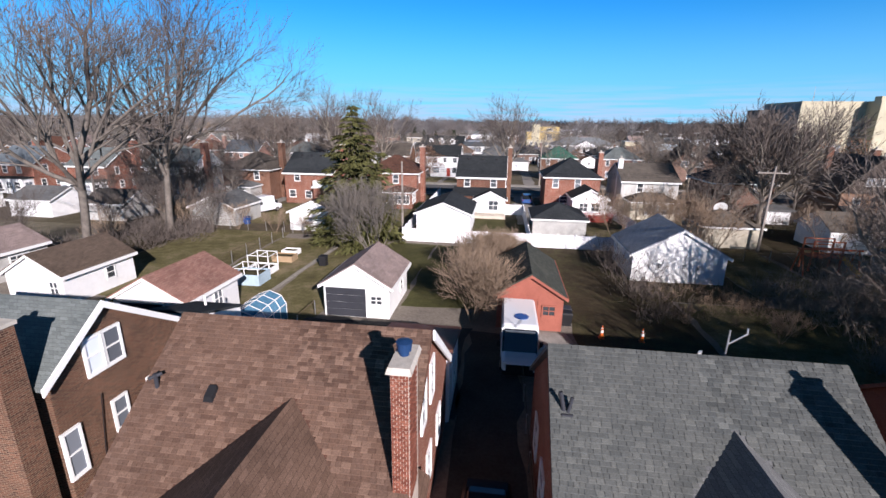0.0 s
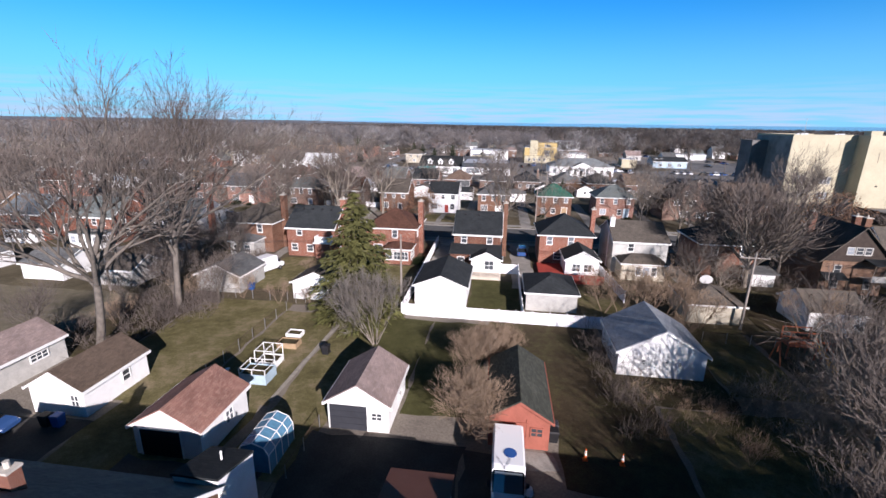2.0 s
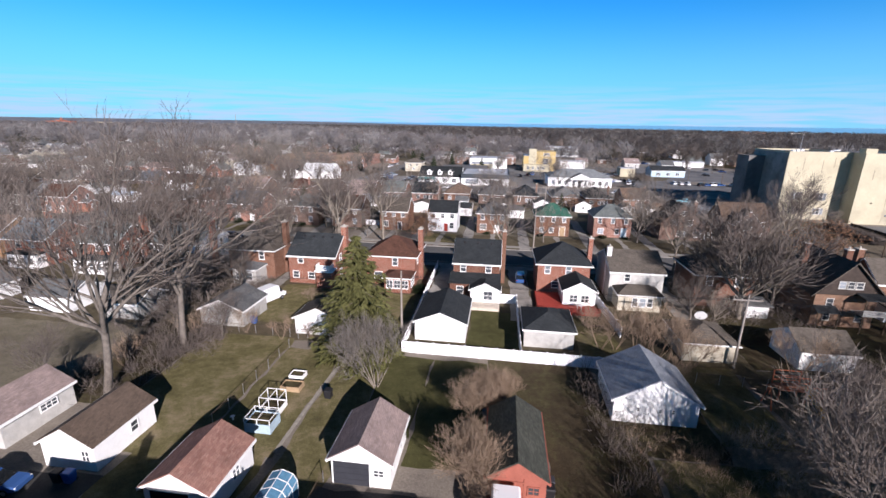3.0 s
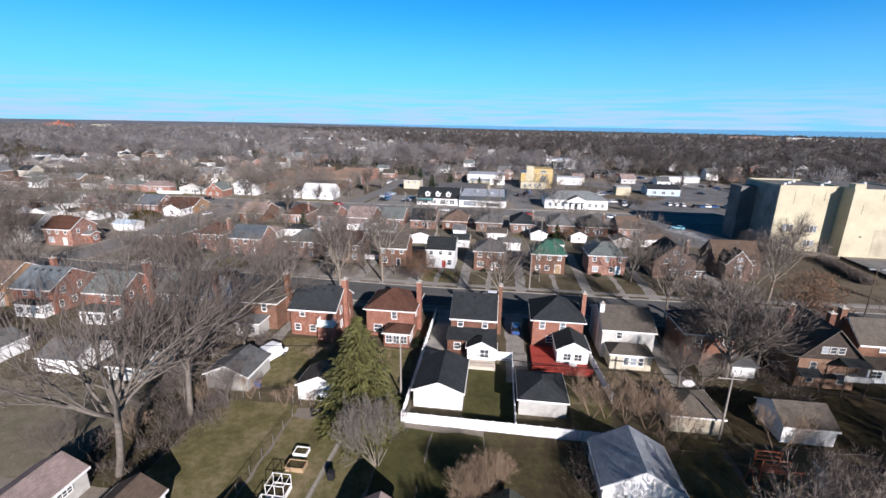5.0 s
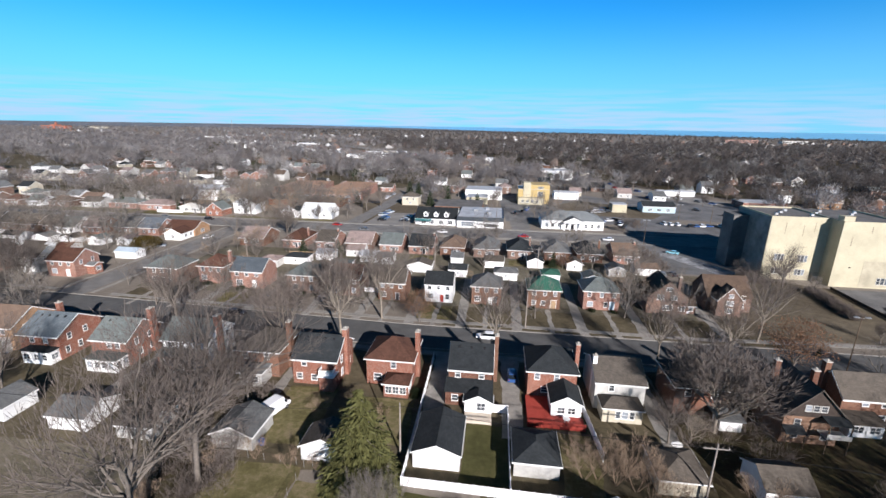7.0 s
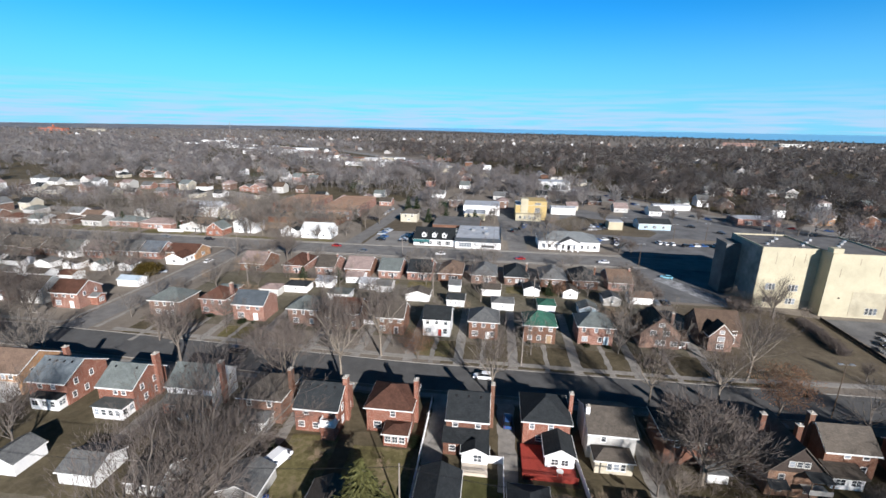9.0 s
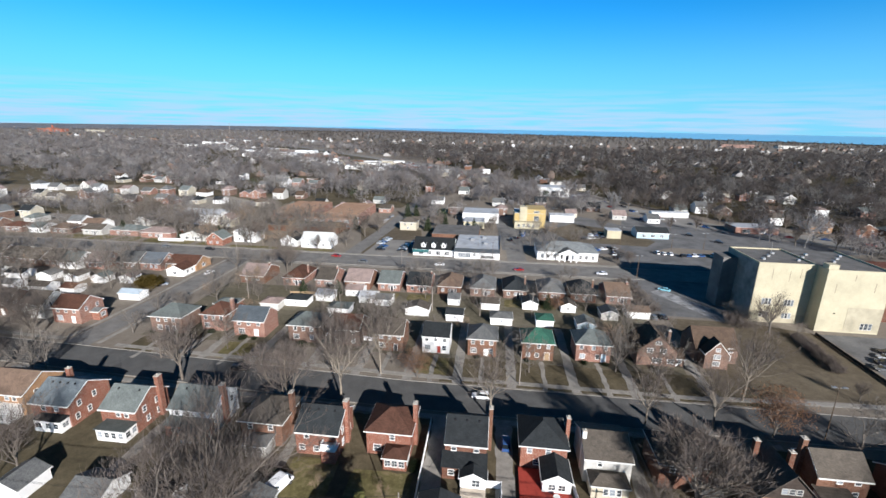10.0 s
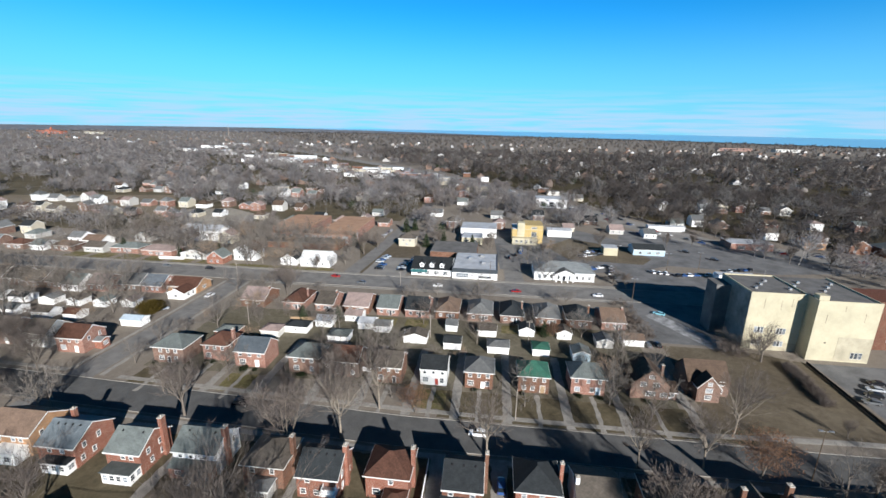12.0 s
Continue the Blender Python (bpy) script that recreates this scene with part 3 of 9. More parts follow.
def garage(x0, x1, y0, y1, label, wall=None, roof=None, style="gy", eave=2.4, rise=1.4, door=None, S=(), E=(), W=(), group="", over=0.25):
    """A detached garage. door: (side, offset, width, height, material)."""
    e = house(x0, x1, y0, y1, label, eave, rise, style, wall or WHITE, roof or ROOF_DARK, S=S, E=E, W=W, over=over, name="garage", category="garage", group=group)
    if door:
        side, u, w, h, mat = door
        b = (y1 - y0) / 2
        plane = -b if side == "S" else b
        c = Build().box(-w / 2 - 0.1, -w / 2, -0.07, 0.03, 0, h + 0.1).box(w / 2, w / 2 + 0.1, -0.07, 0.03, 0, h + 0.1).box(-w / 2, w / 2, -0.07, 0.03, h, h + 0.1)
        ob = part("garage_door", c, TRIM, e)
        ob.location, ob.rotation_euler = (u, plane, 0.02), (0, 0, 0 if side == "S" else math.pi)
        for i in range(4):
            part("panel", Build().box(-w / 2, w / 2, -0.045, 0.01, i * h / 4 + 0.012, (i + 1) * h / 4 - 0.012), mat, ob)
    return e


# ---- ground, roads and lawns ----
gb = Build()
steps = [-4900, -2500, -1200, -600, -300, -150, -60, 0, 60, 150, 300, 600, 1200, 2500, 4900]
for xa, xb in zip(steps[:-1], steps[1:]):
    for ya, yb in zip(steps[:-1], steps[1:]):
        if yb > -2000:
            gb.face((xa, ya, 0), (xb, ya, 0), (xb, yb, 0), (xa, yb, 0))
structure("ground", gb, GROUND, "dry winter ground of brown grass and leaves", "ground")
ROADS = []


def strip(name, pts, width, mat, label, category, z=0.03, kerb=False):
    """A paved strip along a line of points, a few centimetres proud of the ground."""
    b = Build()
    P = [Vector((x, y, 0)) for x, y in pts]
    sides = []
    for i, p in enumerate(P):
        d = ((P[min(i + 1, len(P) - 1)] - P[max(i - 1, 0)])).normalized()
        n = Vector((-d.y, d.x, 0)) * width / 2
        sides.append((p + n, p - n))
    for (a, c), (a2, c2) in zip(sides[:-1], sides[1:]):
        b.hull([(*c.xy, -0.1), (*c2.xy, -0.1), (*a2.xy, -0.1), (*a.xy, -0.1)], [(*c.xy, z), (*c2.xy, z), (*a2.xy, z), (*a.xy, z)])
    for p, q in zip(P[:-1], P[1:]):
        ROADS.append((p, q, width / 2 + 1))
    if kerb:
        k = Build()
        for (a, c), (a2, c2) in zip(sides[:-1], sides[1:]):
            for u, v, s in ((a, a2, 1), (c, c2, -1)):
                d = (v - u).normalized()
                n = Vector((-d.y, d.x, 0)) * s * 0.2
                q = [u, v, v + n, u + n] if s == 1 else [u + n, v + n, v, u]
                k.hull([(*w.xy, -0.1) for w in reversed(q)], [(*w.xy, 0.15) for w in reversed(q)])
        structure("kerb", k, CONCRETE, "pale concrete kerb beside the street", "kerb")
    return structure(name, b, mat, label, category)


def patch(name, pts, mat, label, category, z=0.02):
    """A level patch of lawn or paving given by its corners, counter-clockwise."""
    return structure(name, Build().hull([(x, y, -0.1) for x, y in pts], [(x, y, z) for x, y in pts]), mat, label, category)


def yard(x0, x1, y0, y1, mat, label="patchy winter lawn between the houses", z=0.014, seed=1, name="lawn", category="lawn"):
    """A lawn with an uneven edge."""
    rnd = random.Random(seed + int(x0 * 7 + y0 * 13))
    pts = []
    for (ax, ay), (bx, by) in (((x0, y0), (x1, y0)), ((x1, y0), (x1, y1)), ((x1, y1), (x0, y1)), ((x0, y1), (x0, y0))):
        n = max(2, int(math.hypot(bx - ax, by - ay) / 1.5))
        for i in range(n):
            t = i / n
            pts.append((ax + (bx - ax) * t + rnd.uniform(-0.25, 0.25), ay + (by - ay) * t + rnd.uniform(-0.25, 0.25)))
    return patch(name, pts, mat, label, category, z)


strip("road", [(-420, 103), (-200, 100.5), (-110, 96.5), (-20, 92.2), (60, 92.2), (130, 92.4), (400, 95)], 11.0, STREET, "grey asphalt residential street", "road", kerb=True)
strip("road", [(-700, 214), (-250, 198.5), (-100, 196), (0, 196), (80, 196), (300, 205), (700, 230)], 15.5, ASPHALT, "wide grey asphalt through road", "road", z=0.034, kerb=True)
strip("road", [(-117.5, 101.8), (-117, 140), (-118, 188.2)], 8.6, ASPHALT, "narrow asphalt side street", "road", z=0.022)
strip("road", [(-118.5, 91), (-118, 60), (-117, 20)], 8.0, ASPHALT, "narrow asphalt side street", "road", z=0.022)
strip("road", [(-70, 203.6), (-66, 260), (-60, 420)], 8.0, ASPHALT, "asphalt side street beside the school", "road", z=0.022)
strip("road", [(12, 203.6), (11, 240), (9, 275)], 9.0, ASPHALT, "asphalt lane between the shops and offices", "road", z=0.022)
strip("road", [(400, 215), (224, 262), (142, 306), (100, 372), (40, 485), (-45, 622), (-150, 768), (-300, 930), (-560, 1230)], 26.0, AVENUE, "broad pale avenue running to the distance", "road", z=0.04)
strip("pavement", [(-111.6, 104), (-111.4, 140), (-112.4, 186)], 1.4, CONCRETE, "pale concrete pavement", "pavement", z=0.05)
strip("pavement", [(-123.4, 106), (-123, 140), (-123.6, 186)], 1.4, CONCRETE, "pale concrete pavement", "pavement", z=0.05)
strip("pavement", [(-200, 108.3), (-124, 105.4)], 1.6, CONCRETE, "pale concrete pavement", "pavement", z=0.05)
strip("pavement", [(-106, 104), (-20, 100.6), (52, 100.2)], 1.6, CONCRETE, "pale concrete pavement", "pavement", z=0.05)
strip("pavement", [(-106, 89.0), (-20, 84.8), (60, 84.6)], 1.5, CONCRETE, "pale concrete pavement", "pavement", z=0.05)
strip("pavement", [(52, 100.6), (90, 102.5), (140, 103)], 1.8, CONCRETE, "pale concrete pavement", "pavement", z=0.05)
strip("pavement", [(-240, 207.5), (-80, 205.5), (-20, 205.2), (60, 206)], 1.8, CONCRETE, "pale concrete pavement", "pavement", z=0.05)
strip("pavement", [(-105, 186.6), (52, 186.8)], 1.6, CONCRETE, "pale concrete pavement", "pavement", z=0.05)
# parking lots
patch("parking_lot", [(55, 150), (84, 150), (84, 171), (112, 171), (140, 215), (66, 246), (60, 205)], LOT, "worn asphalt parking lot with frost-pale patches", "parking lot", 0.012)
patch("track", [(62.4, 173.6), (67.4, 177.6), (86.2, 147.9), (77.2, 146.4)], plain_mat("frost_streaked_gravel", (0.36, 0.365, 0.375), 0.95, dirt=0.75, scale=0.35, fine=0.3), "pale frost-streaked gravel track beside a lot", "track", 0.02)
patch("parking_lot", [(104, 104), (175, 104), (175, 142), (128, 142.5), (104, 142.5)], LOT, "asphalt parking lot beside a big pale building", "parking lot", 0.012)
patch("parking_lot", [(-64, 206), (-42, 206), (-42, 236), (-62, 236)], AVENUE, "small asphalt parking lot", "parking lot", 0.012)
patch("parking_lot", [(5, 225), (70, 228), (120, 262), (60, 330), (0, 320)], LOT, "pale asphalt lot among the shops", "parking lot", 0.01)
patch("parking_lot", [(70, 250), (150, 240), (200, 250), (150, 290), (95, 340)], LOT, "pale asphalt lot among the shops", "parking lot", 0.008)
patch("verge", [(44, 250), (84, 246), (92, 258), (84, 282), (52, 300), (34, 276)], DRYGRASS, "brown winter grass between shops", "grass", 0.02)
patch("verge", [(-82, 262), (-64, 203), (-40, 240), (-44, 262), (-60, 270)], DRYGRASS, "brown winter grass by the school lane", "grass", 0.006)
# Leafy floor, dark to stand in for the shade the thin crowns miss.
patch("woodland_floor", [(250, 290), (165, 328), (122, 388), (64, 498), (-16, 630), (-110, 775), (300, 1400), (1600, 1400), (1600, 300)], LEAFLITTER, "dark leafy floor of winter woods", "ground", 0.006)
patch("straw_field", [(57, 103.6), (103, 103.6), (103, 142), (86, 148), (60, 148)], DRYGRASS, "dry straw-coloured grass slope", "field", 0.02)
patch("sports_field", [(-250, 302), (-212, 286), (-186, 300), (-192, 338), (-228, 360), (-262, 346)], PALEFIELD, "bare pale sports field", "field", 0.015)
patch("park_field", [(-479, 381), (-358, 280), (-246, 314), (-324, 417)], PARK, "wide tan winter field of a park", "field", 0.014)
# The same in brown: shadow between the crowns is part of the colour.
patch("woodland_floor", [(-1600, 300), (-480, 262), (-260, 268), (-150, 330), (-72, 335), (-64, 425), (10, 500), (-70, 628), (-172, 772), (-320, 935), (-580, 1235), (-1600, 1400)], GARDEN, "brown leafy floor of winter woods", "ground", 0.004)
# lawns behind the near houses
yard(-25.3, -18.2, 29.5, 47.5, LAWN)
yard(-17.6, -12.6, 22, 47.8, LAWN, z=0.012)
yard(-12.4, -7.2, 33.5, 47.6, LAWN_GREEN, z=0.016)
yard(-7.0, -0.6, 30, 47.5, LAWN_GREEN, "green lawn shaded by bushes", z=0.013)
yard(-37, -25.6, 28, 50, LAWN, z=0.011)
yard(-30.2, -18.6, 17.8, 29.4, LAWN, "shaded lawn between garages", z=0.0095)
# Leaf cover, with the tree shade over it also put into its dark colour.
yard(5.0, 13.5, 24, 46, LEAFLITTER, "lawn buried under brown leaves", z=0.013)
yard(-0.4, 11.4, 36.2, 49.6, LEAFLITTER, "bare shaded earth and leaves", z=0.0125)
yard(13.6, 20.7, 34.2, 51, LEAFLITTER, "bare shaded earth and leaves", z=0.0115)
yard(14, 30, 18, 34, LAWN, "rough lawn under bare trees", z=0.012)
yard(20.8, 27.6, 36.5, 50.5, LAWN, "lawn behind a cream garage", z=0.014)
yard(-3.5, 3.1, 49.2, 62.7, LAWN_GREEN, "neat green back lawn")
yard(4, 16, 60.5, 62.5, LAWN, z=0.013)
yard(-36, -27, 54, 69, LAWN, "olive back lawn of a brick house")
yard(-24, -12.6, 56, 67.5, LAWN, "olive back lawn of a brick house", z=0.013)
yard(10.6, 16, 49, 60, LAWN, z=0.012)
for i, xx in enumerate([-102, -75, -19, -5.5, 8.5, 23, 39]):
    yard(xx, xx + 8.5, 101.8, 110.6, LAWN if i in (1, 2) else GARDEN, "front lawn of a brick house", z=0.013)
for i, xx in enumerate([-43, -31, 5, 18]):
    yard(xx, xx + 8.5, 149.5, 156, LAWN, "small winter back lawn", z=0.013)
for i, xx in enumerate(range(-235, -140, 16)):
    yard(xx, xx + 12, 207.8, 217, LAWN, "front lawn along the wide road", z=0.013)
yard(-136, -80, 205.9, 211, LAWN, "front lawn along the wide road", z=0.012)
# the back gardens' ground and the leafy floor east, partly darkened for shade
# Dark garden earth, its tone lowered further for the house shadows.
yard(-112, 30.5, 49.5, 83.6, GARDEN, "trodden winter ground round the brick houses", z=0.006, name="garden_ground", category="ground")
yard(28.2, 66, 17, 50.5, GARDEN, "dull leafy ground beneath spreading trees", z=0.0065, name="woodland_floor", category="ground")
# Dark patch: the shade of trees and houses is put into its colour.
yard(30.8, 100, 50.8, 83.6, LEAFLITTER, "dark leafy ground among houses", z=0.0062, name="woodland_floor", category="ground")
yard(-104, 52, 110.8, 157.5, OLIVE, "faded olive-brown grass of the back gardens", z=0.0058, name="garden_ground", category="ground")
yard(-45.5, -37.1, 33.8, 50.2, LEAFLITTER, "dark leafy floor of a thicket", z=0.0075, name="woodland_floor", category="ground")
yard(-80, -40.5, 33.6, 51.2, BACKLAWN, "worn khaki lawn behind garages", z=0.0056)
# Strip laid to darken the verge, shade being put into its colour.
yard(-12, 66, 98.6, 110.9, GARDEN, "trodden winter verge before the houses", z=0.0052, name="verge", category="grass")
# drives and paths
DR = [("concrete drive beside a brick house", CONCRETE, (-11.3, -7.6, 58, 84)), ("concrete drive beside a brick house", CONCRETE, (2.2, 5.6, 60, 84)),
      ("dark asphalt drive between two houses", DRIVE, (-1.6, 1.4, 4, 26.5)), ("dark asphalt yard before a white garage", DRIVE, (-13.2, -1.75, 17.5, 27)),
      ("cracked concrete apron", CONCRETE, (1.6, 4.8, 25.4, 27.1)), ("asphalt drive", DRIVE, (-36.5, -30.3, 8, 25.4)), ("asphalt drive", DRIVE, (-25, -14.6, 8, 22.6)),
      ("concrete drive", CONCRETE, (26.8, 29.6, 58, 84)), ("concrete drive", CONCRETE, (-68.6, -66.2, 57, 86)), ("concrete drive", CONCRETE, (-39.2, -37.2, 52, 84))]
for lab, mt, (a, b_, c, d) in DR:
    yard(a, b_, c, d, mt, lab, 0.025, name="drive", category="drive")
for i, xx in enumerate([-79, -64.3, -48.5, -35, -21.5, -9, 4.8, 20.4, 34.8, 53.2]):
    yard(xx, xx + 2.4, 98.2, 134, CONCRETE, "narrow concrete drive between houses", 0.027, name="drive", category="drive")
for i, (xx, yy) in enumerate([(-96, 111.8), (-84, 116), (-71, 113.5), (-27.5, 111), (-14.5, 112), (-1.6, 112), (14.4, 112), (29.5, 113.4), (45, 113.6)]):
    yard(xx - 0.6, xx + 0.6, 98.2, yy, CONCRETE, "narrow concrete front path", 0.045, name="front_path", category="path")

# ---- the row of brick houses beyond the white fence ----
UP = [(-2.2, 4.25, 0.85, 1.35), (2.0, 4.25, 0.85, 1.35)]
hA = house(-36.2, -27.7, 69.9, 78.8, "red brick house with charcoal roof and chimney", chim=(-27.5, 74.6, 0.9, 1.3, 9.4), vents=4, group="brick row houses",
           S=[(-2.0, 4.4, 0.85, 1.3), (-3.0, 1.6, 1.0, 1.1), (-0.2, 1.5, 1.0, 1.1)], E=[(-2, 4.3, 0.8, 1.3), (1.6, 4.3, 0.8, 1.3), (-2, 1.7, 0.8, 1.3), (2.2, 1.7, 0.8, 1.3)])
wing(hA, -30.4, -27.8, 67.9, 69.86, 2.9, 0.0, "flat", BRICK, TRIM)
hB = house(-22.7, -14.1, 71.7, 80.2, "red brick house with brown hip roof", style="hip", rise=2.7, roof=ROOF_BROWN, chim=(-13.8, 75.8, 0.8, 1.2, 9.3), group="brick row houses",
           S=[(0.8, 4.25, 0.85, 1.3), (-2.2, 1.6, 1.4, 1.3)], E=[(-2, 4.2, 0.8, 1.3), (2.4, 1.7, 0.8, 1.3)])
wing(hB, -18.6, -14.2, 68.0, 71.66, 2.6, 0.9, "hip", BRICK, ROOF_BROWN, S=[(-1.3, 1.5, 1.0, 1.3, 3), (0.0, 1.5, 1.0, 1.3, 3), (1.3, 1.5, 1.0, 1.3, 3)], E=[(0, 1.5, 2.4, 1.3, 4)], name="sunroom", label="brick and white sunroom")
hC = house(-7.3, 0.4, 70.6, 79.6, "dark brick house with charcoal roof and white rear wing", wall=BRICK_DARK, chim=(1.0, 76.2, 0.7, 1.1, 9.4, BRICK_BROWN), vents=3, group="brick row houses", S=UP, E=[(-2, 4.2, 0.8, 1.3)])
wing(hC, -7.5, 0.4, 67.4, 70.56, 2.7, 0.8, "ss", BRICK_DARK, ROOF_DARK, S=[(-2.3, 1.5, 1.0, 1.1)], name="kitchen_wing")
wing(hC, -4.0, 0.5, 65.3, 67.36, 2.5, 1.1, "gy", WHITE, ROOF_DARK, S=[(0.5, 1.55, 1.3, 1.35, 3)], name="white_wing", label="white sided rear wing")
hD = house(6.7, 15.1, 71.8, 80.4, "red brick house with dark hip roof and red deck", style="hip", rise=2.9, chim=(15.6, 76, 0.7, 1.0, 8.9), group="brick row houses",
           S=[(-2.6, 4.3, 0.8, 1.3), (0.8, 4.3, 0.8, 1.5), (-1.2, 1.7, 1.1, 1.0)])
wing(hD, 10.3, 15.2, 66.2, 71.76, 2.9, 1.3, "gy", WHITE, ROOF_DARK, S=[(-0.85, 1.6, 1.1, 1.1, 3), (0.85, 1.6, 1.1, 1.1, 3)], name="white_wing", label="white sided rear wing")
hE = house(17.9, 26.1, 70.1, 79.8, "pale grey sided house with umber roof", wall=GREYSIDE, roof=ROOF_UMBER, rise=2.2, chim=(18.2, 73.5, 0.7, 0.7, 8.2, WHITE), group="brick row houses", S=[(-1.4, 4.2, 0.8, 1.2)])
wing(hE, 18.6, 24.9, 66.5, 70.06, 2.6, 1.2, "hip", CREAM, ROOF_UMBER, S=[(-0.7, 1.5, 0.7, 1.3), (0.4, 1.5, 0.9, 1.3), (1.5, 1.5, 0.7, 1.3)], name="cream_wing", label="cream sided rear wing")
h1 = house(-48.2, -39.6, 71.2, 80, "brick house with grey hip roof", style="hip", roof=ROOF_UMBER, chim=(-39.2, 75.5, 0.8, 1.2, 9.6), wall=BRICK_BROWN, group="brick row houses", S=UP)
wing(h1, -45.5, -41.2, 67.6, 71.16, 2.7, 1.0, "hip", GREYSIDE, ROOF_GREY, S=[(-1, 1.5, 0.9, 1.2), (1, 1.5, 0.9, 1.2)], name="sunroom")
h2 = house(-64.8, -55.0, 73, 81.5, "two-storey house with pale grey roof and white upper storey", wall=WHITE, roof=ROOF_TEAL, chim=(-54.8, 76.5, 0.9, 1.3, 9.3, BRICK), vents=2, group="brick row houses",
           S=[(-3.2, 4.2, 0.8, 1.3), (-0.8, 4.2, 0.8, 1.3), (2.4, 4.2, 0.9, 1.0)], E=[(-1.5, 4.2, 0.8, 1.3), (2, 4.2, 0.8, 1.3)])
wing(h2, -64.6, -55.2, 71.0, 72.96, 2.6, 0.9, "ss", BRICK, ROOF_TEAL, S=[(-2.6, 1.5, 1.2, 1.0, 3), (0, 1.5, 1, 1.2)], name="rear_wing")
wing(h2, -60.4, -55.6, 69.4, 70.8, 2.4, 0.3, "ss", WHITE, ROOF_GREY, S=[(-1.7, 1.4, 0.9, 1.4), (-0.6, 1.4, 0.9, 1.4), (0.6, 1.4, 0.9, 1.4), (1.7, 1.4, 0.9, 1.4)], name="porch", label="white glazed porch")
h3 = house(-78.4, -70.5, 70.9, 79.8, "red brick house with grey-green roof and white sunroom", roof=ROOF_TEAL, chim=(-70.2, 77.5, 0.9, 1.3, 9.4), vents=2, group="brick row houses",
           S=[(0.0, 4.2, 0.85, 1.3), (1.8, 4.2, 0.85, 1.3)], E=[(-2.2, 4.2, 0.8, 1.2), (1.2, 4.2, 0.8, 1.2), (-1.6, 1.7, 0.8, 1.2), (1.4, 1.7, 0.8, 1.2)])
wing(h3, -77.0, -70.7, 67.8, 70.86, 2.6, 0.25, "flat", WHITE, ROOF_TEAL, S=[(-2.3, 1.5, 1.0, 1.2), (-0.8, 1.5, 1.0, 1.2), (0.7, 1.5, 1.0, 1.2), (2.2, 1.5, 1.0, 1.2)], E=[(-0.8, 1.5, 1.0, 1.2), (0.8, 1.5, 1.0, 1.2)], name="sunroom", label="white glazed sunroom")
h4 = house(-94.3, -85.4, 70.7, 80.5, "red brick house with grey-blue roof and white porch", roof=shingle_mat("faded_blue_shingles", (0.19, 0.225, 0.25), (0.15, 0.18, 0.2), 0.12), chim=(-92, 78, 0.9, 0.9, 9), vents=4, group="brick row houses",
           S=[(-1.5, 4.2, 0.9, 1.3), (1.5, 4.2, 0.9, 1.3)], E=[(-2.6, 4.3, 0.8, 1.2), (1.0, 4.3, 0.8, 1.2), (-3.4, 1.7, 0.8, 1.2), (-0.6, 1.7, 0.8, 1.2)])
wing(h4, -91.8, -85.7, 68.6, 70.66, 2.7, 0.2, "flat", WHITE, ROOF_DARK, S=[(-2, 1.5, 1.3, 1.1, 3), (0.2, 1.5, 1.0, 1.1, 3), (2, 1.5, 1.0, 1.1)], E=[(0, 1.5, 1.2, 1.0, 3)], name="porch", label="white enclosed porch")
h5 = house(-109.5, -98.2, 72.6, 82, "tan brick house with tan roof", wall=BRICK_TAN, roof=ROOF_TAN, style="gx", group="brick row houses", S=[(-2, 4.2, 0.9, 1.3), (1.6, 4.2, 0.9, 1.3), (3.4, 4.2, 0.9, 1.3)], E=[(-2, 4.2, 0.8, 1.2), (2, 4.2, 0.8, 1.2)])
wing(h5, -105, -99, 69.5, 72.56, 2.7, 0.3, "flat", WHITE, TRIM, S=[(-1.5, 1.5, 1.2, 1.2, 3), (1.2, 1.5, 1.2, 1.2, 3)], name="porch", label="white enclosed porch")
# white balcony and decks
bx, by = hA.location.x, hA.location.y
part("balcony", Build().box(-30.6 - bx, -28 - bx, 68.2 - by, 69.9 - by, 3.0, 3.15).box(-30.6 - bx, -28 - bx, 68.2 - by, 68.26 - by, 3.15, 4.0).box(-30.6 - bx, -30.54 - bx, 68.2 - by, 69.8 - by, 3.15, 4.0).box(-28.06 - bx, -28 - bx, 68.2 - by, 69.8 - by, 3.15, 4.0), TRIM, hA, "white rear balcony")


def deck(x0, x1, y0, y1, z, mat, label, rail=0.9):
    e = thing("deck", (x0 + x1) / 2, (y0 + y1) / 2, label, "deck")
    a, b = (x1 - x0) / 2, (y1 - y0) / 2
    n = max(3, int((y1 - y0) / 0.28))
    for i in range(n):
        v = -b + 2 * b * i / n
        part("board", Build().box(-a, a, v, v + 2 * b / n - 0.012, z - 0.04, z), mat, e)
    part("skirt", Build().box(-a, a, -b - 0.03, -b, 0, z - 0.04), mat, e)
    k = int((x1 - x0) / 1.2)
    for i in range(k + 1):
        u = -a + 2 * a * i / k
        part("post", Build().box(u - 0.05, u + 0.05, -b - 0.12, -b - 0.03, 0, z + rail), mat, e)
    r = Build().box(-a, a, -b - 0.11, -b - 0.04, z + rail - 0.07, z + rail)
    r.box(-a, a, -b - 0.1, -b - 0.05, z + 0.12, z + 0.18)
    for i in range(int((x1 - x0) / 0.16)):
        u = -a + 0.16 * i
        r.box(u, u + 0.04, -b - 0.09, -b - 0.06, z + 0.15, z + rail - 0.05)
    part("railing", r, mat, e)
    return e


